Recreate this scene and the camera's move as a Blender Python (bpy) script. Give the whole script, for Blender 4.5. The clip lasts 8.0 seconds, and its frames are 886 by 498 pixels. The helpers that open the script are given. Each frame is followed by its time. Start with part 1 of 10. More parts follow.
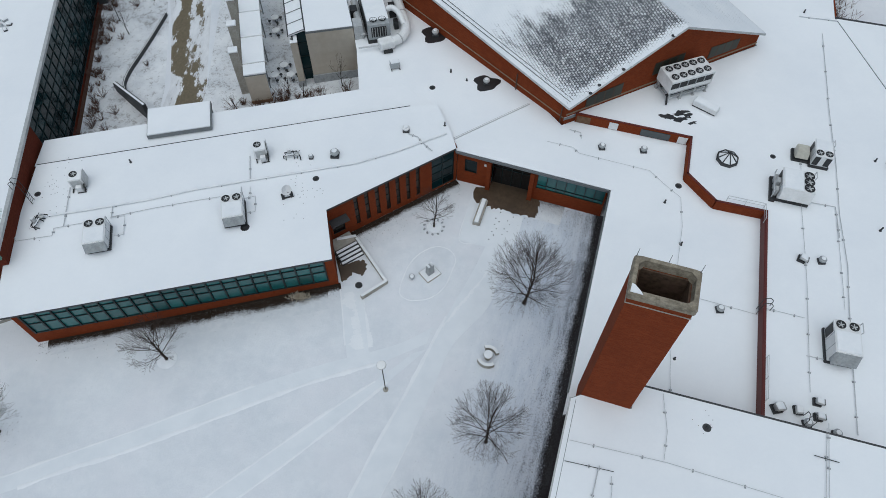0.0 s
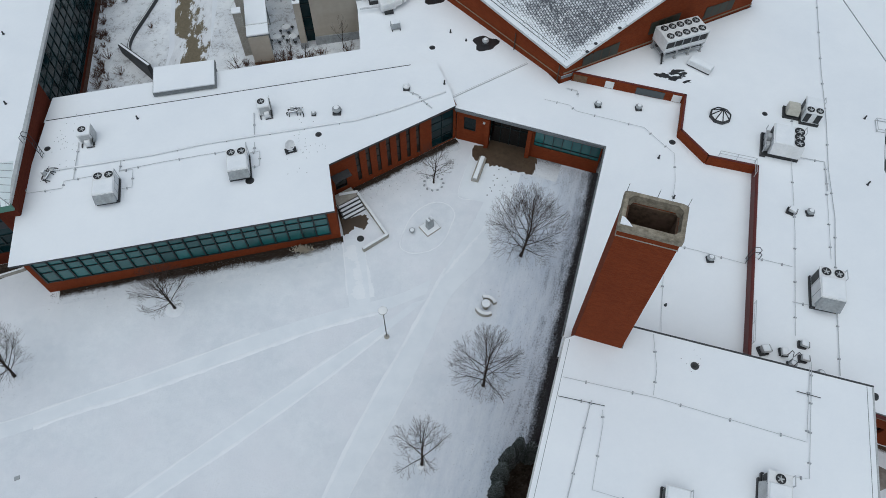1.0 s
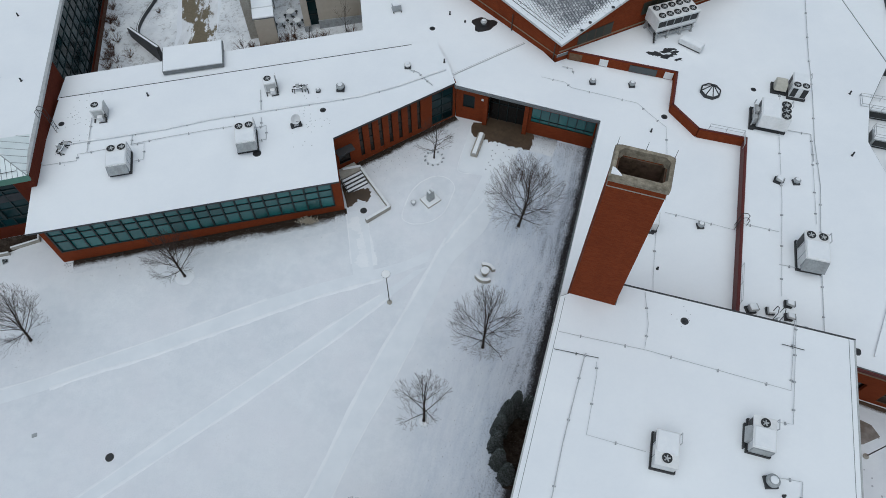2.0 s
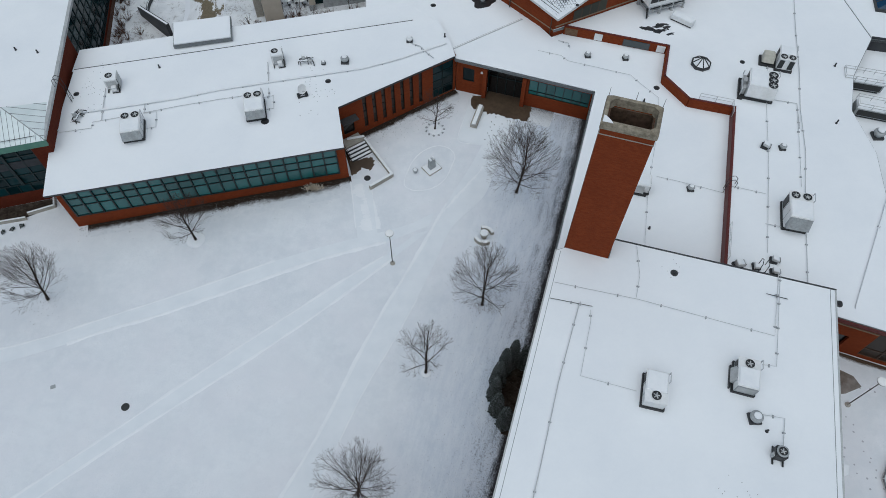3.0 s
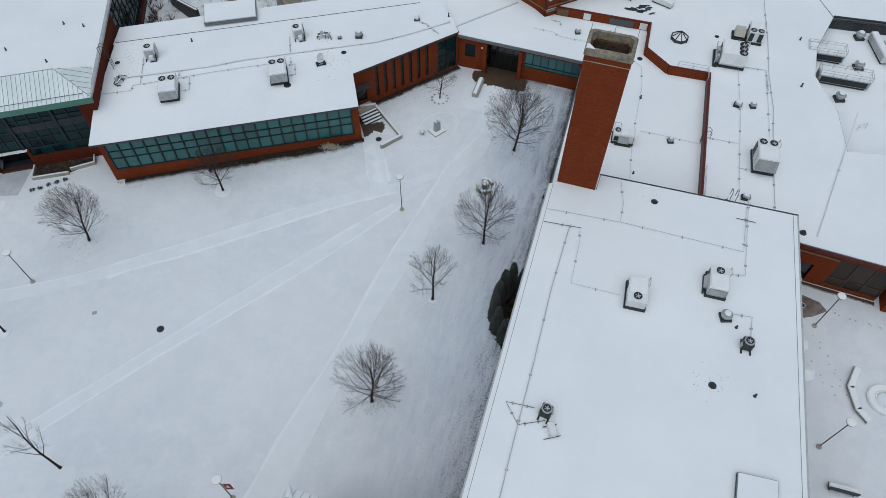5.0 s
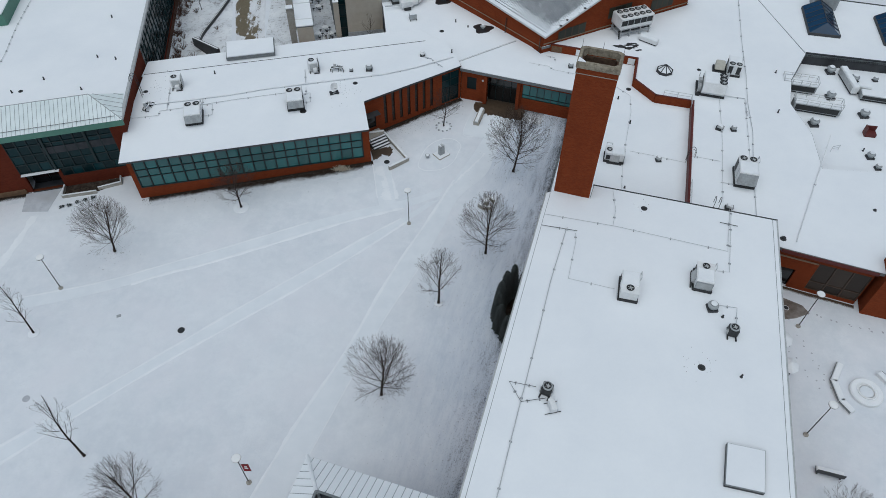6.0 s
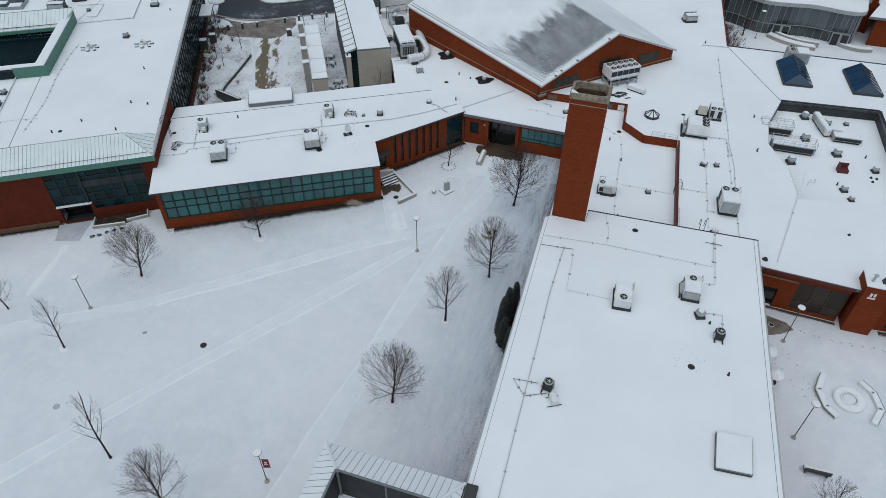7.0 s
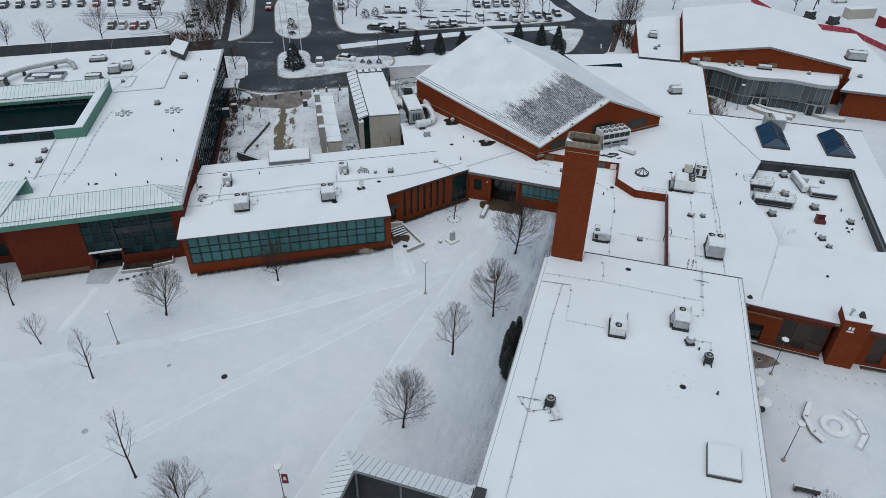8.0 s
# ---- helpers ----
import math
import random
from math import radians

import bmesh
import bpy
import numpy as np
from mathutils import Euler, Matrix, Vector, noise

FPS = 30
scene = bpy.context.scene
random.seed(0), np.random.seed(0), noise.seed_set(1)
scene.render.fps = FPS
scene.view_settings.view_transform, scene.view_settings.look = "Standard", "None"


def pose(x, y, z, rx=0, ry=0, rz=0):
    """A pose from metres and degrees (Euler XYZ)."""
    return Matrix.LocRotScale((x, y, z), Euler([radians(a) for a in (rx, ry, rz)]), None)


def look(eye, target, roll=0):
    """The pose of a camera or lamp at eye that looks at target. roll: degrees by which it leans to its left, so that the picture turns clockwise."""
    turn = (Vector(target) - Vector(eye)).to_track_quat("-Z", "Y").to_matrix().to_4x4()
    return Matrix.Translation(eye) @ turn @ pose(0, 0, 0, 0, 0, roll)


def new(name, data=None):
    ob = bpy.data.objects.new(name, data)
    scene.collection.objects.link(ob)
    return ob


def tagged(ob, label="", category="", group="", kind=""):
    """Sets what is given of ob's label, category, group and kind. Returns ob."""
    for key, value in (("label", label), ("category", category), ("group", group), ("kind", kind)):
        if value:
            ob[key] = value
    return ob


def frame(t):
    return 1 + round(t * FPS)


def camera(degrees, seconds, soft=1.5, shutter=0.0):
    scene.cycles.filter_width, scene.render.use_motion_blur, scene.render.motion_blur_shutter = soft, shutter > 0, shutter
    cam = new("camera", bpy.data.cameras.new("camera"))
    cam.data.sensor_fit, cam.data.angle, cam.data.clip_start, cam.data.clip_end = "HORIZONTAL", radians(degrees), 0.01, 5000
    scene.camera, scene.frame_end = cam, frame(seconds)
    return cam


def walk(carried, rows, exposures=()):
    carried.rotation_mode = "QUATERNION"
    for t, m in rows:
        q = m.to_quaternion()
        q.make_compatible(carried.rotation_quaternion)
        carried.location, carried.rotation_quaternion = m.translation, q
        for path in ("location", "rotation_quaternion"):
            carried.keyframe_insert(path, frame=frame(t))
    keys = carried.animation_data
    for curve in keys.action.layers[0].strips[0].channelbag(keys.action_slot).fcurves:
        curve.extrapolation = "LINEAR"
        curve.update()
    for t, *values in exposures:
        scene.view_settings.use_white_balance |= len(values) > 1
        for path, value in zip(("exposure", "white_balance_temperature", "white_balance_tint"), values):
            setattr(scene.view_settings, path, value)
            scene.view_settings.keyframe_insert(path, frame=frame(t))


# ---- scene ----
cam = camera(66.1, 8.0, soft=0.65)

PATH = [
    (0, (-0.36, 0.389, 56.783), (-0.349, 1.479, 55.107), 0.5),
    (0.5, (-0.241, -1.25, 56.789), (-0.233, -0.195, 55.09), 0.5),
    (1, (-0.307, -2.961, 56.859), (-0.296, -1.914, 55.155), 0.6),
    (1.5, (-0.328, -4.94, 56.974), (-0.317, -3.887, 55.273), 0.5),
    (3, (-0.676, -11.665, 57.383), (-0.659, -10.604, 55.688), 0.7),
    (3.5, (-0.693, -14.294, 57.471), (-0.677, -13.228, 55.779), 0.7),
    (4, (-0.772, -17.192, 57.52), (-0.758, -16.116, 55.834), 0.6),
    (5.5, (-1.614, -26.963, 57.77), (-1.594, -25.74, 56.188), 0.7),
    (6, (-2.074, -30.774, 57.824), (-2.05, -29.473, 56.305), 0.8),
    (6.5, (-2.515, -34.617, 57.922), (-2.489, -33.243, 56.469), 0.8),
    (7, (-2.983, -38.409, 57.997), (-2.956, -36.955, 56.623), 0.8),
    (7.5, (-3.498, -42.251, 58.02), (-3.47, -40.715, 56.739), 0.9),
    (8, (-4.006, -46.165, 58.022), (-3.978, -44.556, 56.835), 0.9),
]
walk(cam, [(t, look(eye, target, roll)) for t, eye, target, roll in PATH], [(0.0, 0.01, 5800.0, 1.8), (4.0, -0.05, 5800.0, 1.8), (8.0, -0.05, 5800.0, 1.8)])


# ---- light ----
def build_world():
    w = bpy.data.worlds.new("overcast_sky")
    scene.world = w
    w.use_nodes = True
    nt = w.node_tree
    bg = nt.nodes["Background"]
    sky = nt.nodes.new("ShaderNodeTexSky")
    sky.sky_type = "NISHITA"
    sky.sun_disc = False
    sky.sun_elevation = radians(72)
    sky.sun_rotation = radians(200)
    sky.air_density = 1.0
    sky.dust_density = 4.0
    sky.ozone_density = 1.0
    nt.links.new(sky.outputs[0], bg.inputs[0])
    bg.inputs[1].default_value = 0.055
    sun = bpy.data.lights.new("sun", "SUN")
    sun.energy = 1.5
    sun.angle = radians(110)
    sun.color = (1.0, 0.97, 0.93)
    so = new("sun", sun)
    so.matrix_world = look((-8, -8, 100), (0, 20, 0))


build_world()


# ---- materials ----
def rgb(c):
    return (c[0], c[1], c[2], 1.0)


class Nodes:
    def __init__(self, name):
        self.m = bpy.data.materials.new(name)
        self.m.use_nodes = True
        self.t = self.m.node_tree
        self.b = self.t.nodes["Principled BSDF"]

    def n(self, kind, **vals):
        nd = self.t.nodes.new(kind)
        for k, v in vals.items():
            nd.inputs[k].default_value = v
        return nd

    def link(self, a, b):
        self.t.links.new(a, b)

    def coords(self):
        return self.n("ShaderNodeTexCoord").outputs["Object"]

    def noise(self, scale, detail=4.0, rough=0.6, vec=None):
        nd = self.n("ShaderNodeTexNoise", Scale=scale, Detail=detail, Roughness=rough)
        self.link(vec if vec else self.coords(), nd.inputs["Vector"])
        return nd.outputs["Fac"]

    def ramp(self, fac, stops):
        nd = self.n("ShaderNodeValToRGB")
        el = nd.color_ramp.elements
        while len(el) < len(stops):
            el.new(0.5)
        for e, (p, c) in zip(el, stops):
            e.position, e.color = p, rgb(c)
        self.link(fac, nd.inputs[0])
        return nd.outputs[0]

    def mix(self, fac, a, b):
        nd = self.t.nodes.new("ShaderNodeMix")
        nd.data_type = "RGBA"
        if isinstance(fac, float):
            nd.inputs[0].default_value = fac
        else:
            self.link(fac, nd.inputs[0])
        for i, c in ((6, a), (7, b)):
            if isinstance(c, tuple):
                nd.inputs[i].default_value = rgb(c)
            else:
                self.link(c, nd.inputs[i])
        return nd.outputs[2]

    def math(self, op, a, b=0.0):
        nd = self.t.nodes.new("ShaderNodeMath")
        nd.operation = op
        for i, v in enumerate((a, b)):
            if isinstance(v, (int, float)):
                nd.inputs[i].default_value = v
            else:
                self.link(v, nd.inputs[i])
        return nd.outputs[0]

    def bump(self, h, strength=0.3, dist=0.02):
        nd = self.n("ShaderNodeBump", Strength=strength, Distance=dist)
        self.link(h, nd.inputs["Height"])
        self.link(nd.outputs[0], self.b.inputs["Normal"])

    def out(self, col, rough=0.7, metal=0.0, spec=0.5):
        if isinstance(col, tuple):
            self.b.inputs["Base Color"].default_value = rgb(col)
        else:
            self.link(col, self.b.inputs["Base Color"])
        self.b.inputs["Roughness"].default_value = rough
        self.b.inputs["Metallic"].default_value = metal
        self.b.inputs["Specular IOR Level"].default_value = spec
        return self.m


def mat_snow(name, base, low, scale=0.35, grain=6.0, bump=0.25):
    k = Nodes(name)
    big = k.noise(scale, 5.0, 0.65)
    fine = k.noise(grain, 4.0, 0.7)
    c = k.ramp(big, [(0.32, low), (0.62, base)])
    c2 = k.mix(k.math("MULTIPLY", fine, 0.12), c, (0.55, 0.57, 0.60))
    k.bump(k.math("ADD", k.math("MULTIPLY", big, 2.0), fine), bump, 0.05)
    return k.out(c2, 0.85, 0.0, 0.15)


def mat_ground():
    """Thin snow on a lawn: soft drifts, grass blades showing in faint streaks, thinner and painted with shade's blue
    beside the long east wall.
    """
    k = Nodes("thin_snow_on_lawn")
    co = k.coords()
    big = k.noise(0.06, 5.0, 0.6)
    mid = k.noise(0.45, 6.0, 0.72)
    fine = k.noise(6.0, 6.0, 0.8)
    sep = k.n("ShaderNodeSeparateXYZ")
    k.link(co, sep.inputs[0])
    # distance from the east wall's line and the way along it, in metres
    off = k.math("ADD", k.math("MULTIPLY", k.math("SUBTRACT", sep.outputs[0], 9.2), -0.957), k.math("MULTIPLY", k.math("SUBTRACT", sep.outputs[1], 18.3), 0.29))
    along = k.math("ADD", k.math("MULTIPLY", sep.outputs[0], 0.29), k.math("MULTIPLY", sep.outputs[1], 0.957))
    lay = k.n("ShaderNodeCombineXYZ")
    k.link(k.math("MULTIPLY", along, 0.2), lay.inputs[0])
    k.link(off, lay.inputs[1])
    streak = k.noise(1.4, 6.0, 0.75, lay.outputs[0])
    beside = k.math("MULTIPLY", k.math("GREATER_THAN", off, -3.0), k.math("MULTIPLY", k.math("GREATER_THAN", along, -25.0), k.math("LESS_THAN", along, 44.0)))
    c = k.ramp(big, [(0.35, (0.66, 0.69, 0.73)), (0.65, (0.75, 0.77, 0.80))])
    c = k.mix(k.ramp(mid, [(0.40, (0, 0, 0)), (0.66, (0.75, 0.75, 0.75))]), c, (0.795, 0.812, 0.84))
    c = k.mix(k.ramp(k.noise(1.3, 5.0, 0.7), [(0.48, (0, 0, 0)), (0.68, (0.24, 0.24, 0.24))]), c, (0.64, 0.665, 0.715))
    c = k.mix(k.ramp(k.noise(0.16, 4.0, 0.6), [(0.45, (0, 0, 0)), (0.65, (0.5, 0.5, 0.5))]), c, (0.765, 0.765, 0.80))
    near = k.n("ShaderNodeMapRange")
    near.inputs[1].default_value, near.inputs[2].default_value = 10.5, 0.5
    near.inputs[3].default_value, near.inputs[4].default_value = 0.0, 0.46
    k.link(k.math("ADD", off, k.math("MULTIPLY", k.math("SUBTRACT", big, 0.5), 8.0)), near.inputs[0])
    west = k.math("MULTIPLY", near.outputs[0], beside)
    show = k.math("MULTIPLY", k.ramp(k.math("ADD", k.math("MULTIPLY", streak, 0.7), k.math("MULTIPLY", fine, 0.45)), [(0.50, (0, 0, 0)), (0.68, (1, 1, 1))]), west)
    # blue of the wall's shade painted into grass streaks and snow alike
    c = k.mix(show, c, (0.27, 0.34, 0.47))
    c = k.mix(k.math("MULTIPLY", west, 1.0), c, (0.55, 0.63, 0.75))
    # crumbs of bare soil, thicker towards the wall
    crumb = k.n("ShaderNodeMapRange")
    crumb.inputs[1].default_value, crumb.inputs[2].default_value = 6.0, -0.8
    crumb.inputs[3].default_value, crumb.inputs[4].default_value = 0.0, 0.19
    k.link(off, crumb.inputs[0])
    soil = k.math("ADD", k.math("ADD", k.math("MULTIPLY", k.noise(7.0, 5.0, 0.8), 0.55), k.math("MULTIPLY", streak, 0.35)), k.math("MULTIPLY", crumb.outputs[0], beside))
    c = k.mix(k.math("MULTIPLY", k.ramp(soil, [(0.575, (0, 0, 0)), (0.68, (1, 1, 1))]), 0.75), c, (0.06, 0.06, 0.07))
    foot = k.math("SUBTRACT", k.math("MULTIPLY", k.math("ADD", streak, fine), 1.1), off)
    c = k.mix(k.math("MULTIPLY", k.math("MULTIPLY", k.ramp(foot, [(0.35, (0, 0, 0)), (0.85, (1, 1, 1))]), beside), 0.95), c, (0.026, 0.022, 0.022))
    blade = k.math("MULTIPLY", k.math("GREATER_THAN", k.math("ADD", k.math("MULTIPLY", fine, 0.75), k.math("MULTIPLY", mid, 0.35)), 0.665), 0.12)
    c = k.mix(blade, c, (0.26, 0.25, 0.20))
    k.bump(k.math("ADD", k.math("MULTIPLY", mid, 1.5), k.math("ADD", fine, streak)), 0.4, 0.07)
    return k.out(c, 0.9, 0.0, 0.1)


def mat_speckle(name, a, b, scale=8.0, rough=0.8, bump=0.2, spec=0.4, metal=0.0, big=0.5, stain=None):
    k = Nodes(name)
    f = k.noise(scale, 5.0, 0.65)
    g = k.noise(big, 4.0, 0.6)
    c = k.ramp(f, [(0.3, a), (0.7, b)])
    if stain:
        c = k.mix(k.ramp(g, [(0.45, (0, 0, 0)), (0.75, (0.7, 0.7, 0.7))]), c, stain)
    k.bump(f, bump, 0.02)
    return k.out(c, rough, metal, spec)


def mat_brick(name="red_brick", tone=1.0):
    k = Nodes(name)
    geo = k.n("ShaderNodeTexCoord")
    sep = k.n("ShaderNodeSeparateXYZ")
    k.link(geo.outputs["Object"], sep.inputs[0])
    comb = k.n("ShaderNodeCombineXYZ")
    k.link(k.math("ADD", k.math("MULTIPLY", sep.outputs[0], 0.8), k.math("MULTIPLY", sep.outputs[1], 0.8)), comb.inputs[0])
    k.link(sep.outputs[2], comb.inputs[1])
    br = k.n("ShaderNodeTexBrick", Scale=4.4, **{"Mortar Size": 0.018, "Brick Width": 0.95, "Row Height": 0.33})
    br.inputs["Color1"].default_value = rgb((0.222 * tone, 0.0465 * tone, 0.0145))
    br.inputs["Color2"].default_value = rgb((0.165 * tone, 0.0330 * tone, 0.0104))
    br.inputs["Mortar"].default_value = rgb((0.19 * tone, 0.060 * tone, 0.026 * tone))
    k.link(comb.outputs[0], br.inputs["Vector"])
    g = k.noise(0.5, 5.0, 0.7)
    c = k.mix(k.ramp(g, [(0.4, (0, 0, 0)), (0.8, (0.45, 0.45, 0.45))]), br.outputs["Color"], (0.115 * tone, 0.0245 * tone, 0.0098))
    k.bump(br.outputs["Fac"], -0.3, 0.01)
    return k.out(c, 0.9, 0.0, 0.1)


def mat_glass(name, col, rough=0.08, low=0.62, spec=0.6, coat=0.15):
    k = Nodes(name)
    g = k.noise(0.35, 3.0, 0.5)
    oi = k.n("ShaderNodeObjectInfo")
    v = k.math("ADD", k.math("MULTIPLY", g, 0.5), k.math("MULTIPLY", oi.outputs["Random"], 0.5))
    dark = tuple(x * low for x in col)
    c = k.ramp(v, [(0.25, dark), (0.7, col)])
    k.b.inputs["Coat Weight"].default_value = coat
    k.b.inputs["Coat Roughness"].default_value = 0.04
    return k.out(c, rough, 0.0, spec)


def mat_road():
    """Wet asphalt with damp and dry streaks and thin slush in places."""
    k = Nodes("wet_asphalt")
    big, mid, fine = k.noise(0.07, 5.0, 0.65), k.noise(0.5, 5.0, 0.7), k.noise(5.0, 4.0, 0.7)
    c = k.ramp(big, [(0.35, (0.020, 0.022, 0.026)), (0.52, (0.038, 0.041, 0.046)), (0.7, (0.075, 0.079, 0.085))])
    c = k.mix(k.ramp(fine, [(0.3, (0, 0, 0)), (0.8, (0.3, 0.3, 0.3))]), c, (0.08, 0.084, 0.09))
    s = k.math("ADD", k.math("MULTIPLY", big, 0.5), k.math("ADD", k.math("MULTIPLY", mid, 0.45), k.math("MULTIPLY", fine, 0.2)))
    slush = k.n("ShaderNodeMapRange")
    slush.inputs[1].default_value, slush.inputs[2].default_value = 0.635, 0.73
    slush.inputs[4].default_value = 0.6
    k.link(s, slush.inputs[0])
    c = k.mix(slush.outputs[0], c, (0.5, 0.52, 0.55))
    k.bump(fine, 0.2, 0.01)
    return k.out(c, 0.5, 0.0, 0.5)


def mat_drive():
    """Brown paving worn clear down the middle of a snowy drive."""
    k = Nodes("snowy_drive")
    co = k.coords()
    sep = k.n("ShaderNodeSeparateXYZ")
    k.link(co, sep.inputs[0])
    mp = k.n("ShaderNodeMapping")
    mp.inputs["Rotation"].default_value = (0, 0, radians(-9))
    mp.inputs["Scale"].default_value = (1.0, 0.3, 1.0)
    k.link(co, mp.inputs["Vector"])
    streak = k.noise(0.9, 6.0, 0.7, mp.outputs[0])
    fine = k.noise(4.0, 4.0, 0.7)
    # across: distance from the middle line of the worn strip
    bend = k.math("MULTIPLY", k.math("MINIMUM", 1.0, k.math("MAXIMUM", 0.0, k.math("SUBTRACT", 63.2, sep.outputs[1]))), -1.3)
    across = k.math("ADD", k.math("ADD", k.math("ADD", sep.outputs[0], bend), 31.35), k.math("MULTIPLY", k.math("SUBTRACT", sep.outputs[1], 60.0), 0.155))
    worn = k.math("SUBTRACT", k.math("ADD", 0.36, k.math("MAXIMUM", 0.0, k.math("MULTIPLY", k.math("SUBTRACT", 63.0, sep.outputs[1]), 0.035))), k.math("MULTIPLY", k.math("ABSOLUTE", across), 0.28))
    track = k.math("SUBTRACT", 0.02, k.math("MULTIPLY", k.math("ABSOLUTE", k.math("SUBTRACT", across, 2.3)), 0.09))
    w = k.math("ADD", k.math("MAXIMUM", worn, track), k.math("ADD", k.math("MULTIPLY", streak, 1.5), k.math("MULTIPLY", fine, 0.30)))
    bare = k.n("ShaderNodeMapRange")
    bare.inputs[1].default_value, bare.inputs[2].default_value = 0.96, 1.04
    k.link(w, bare.inputs[0])
    pave = k.ramp(fine, [(0.3, (0.120, 0.097, 0.062)), (0.7, (0.190, 0.160, 0.108))])
    snow = k.ramp(streak, [(0.35, (0.78, 0.79, 0.81)), (0.6, (0.62, 0.63, 0.65))])
    k.bump(w, -0.3, 0.05)
    return k.out(k.mix(bare.outputs[0], snow, pave), 0.75, 0.0, 0.3)


def mat_dirty_snow():
    """Thin trampled snow with soil and litter showing."""
    k = Nodes("dirty_snow")
    big, mid, fine = k.noise(0.25, 5.0, 0.65), k.noise(1.6, 6.0, 0.75), k.noise(9.0, 4.0, 0.75)
    c = k.ramp(big, [(0.35, (0.62, 0.64, 0.67)), (0.65, (0.80, 0.815, 0.83))])
    s = k.math("ADD", k.math("MULTIPLY", big, -0.3), k.math("ADD", k.math("MULTIPLY", mid, 0.75), k.math("MULTIPLY", fine, 0.4)))
    bare = k.n("ShaderNodeMapRange")
    bare.inputs[1].default_value, bare.inputs[2].default_value = 0.45, 0.54
    bare.inputs[4].default_value = 0.55
    k.link(s, bare.inputs[0])
    c = k.mix(bare.outputs[0], c, (0.11, 0.088, 0.072))
    k.bump(k.math("ADD", mid, fine), 0.5, 0.06)
    return k.out(c, 0.9, 0.0, 0.1)


def mat_soil_fade(name, soil, soil2, reach=0.55, far=0.0):
    """Bare soil next to a wall; snow closes over it away from the wall in ragged patches."""
    k = Nodes(name)
    tc = k.n("ShaderNodeTexCoord")
    sep = k.n("ShaderNodeSeparateXYZ")
    k.link(tc.outputs["Generated"], sep.inputs[0])
    big, mid, fine = k.noise(0.3, 3.0, 0.6), k.noise(1.5, 5.0, 0.7), k.noise(9.0, 4.0, 0.75)
    n = k.math("ADD", k.math("MULTIPLY", big, 0.35), k.math("ADD", k.math("MULTIPLY", mid, 0.4), k.math("MULTIPLY", fine, 0.55)))
    v = k.math("ADD", sep.outputs[1], k.math("SUBTRACT", n, 0.65))
    bare = k.n("ShaderNodeMapRange")
    bare.inputs[1].default_value, bare.inputs[2].default_value = 1.0 - reach - 0.10, 1.0 - reach + 0.16
    k.link(v, bare.inputs[0])
    snow = k.ramp(mid, [(0.35, (0.66, 0.69, 0.73)), (0.65, (0.75, 0.77, 0.80))])
    if far:
        thin = k.n("ShaderNodeMapRange")
        thin.inputs[1].default_value, thin.inputs[2].default_value = 1.0 - far - 0.12, 1.0 - far + 0.75
        thin.inputs[4].default_value = 0.78
        k.link(k.math("ADD", sep.outputs[1], k.math("MULTIPLY", k.math("SUBTRACT", fine, 0.5), 1.3)), thin.inputs[0])
        snow = k.mix(thin.outputs[0], snow, (0.20, 0.21, 0.235))
    c = k.mix(bare.outputs[0], snow, k.ramp(fine, [(0.3, soil), (0.7, soil2)]))
    k.bump(n, 0.5, 0.06)
    return k.out(c, 0.95, 0.0, 0.1)


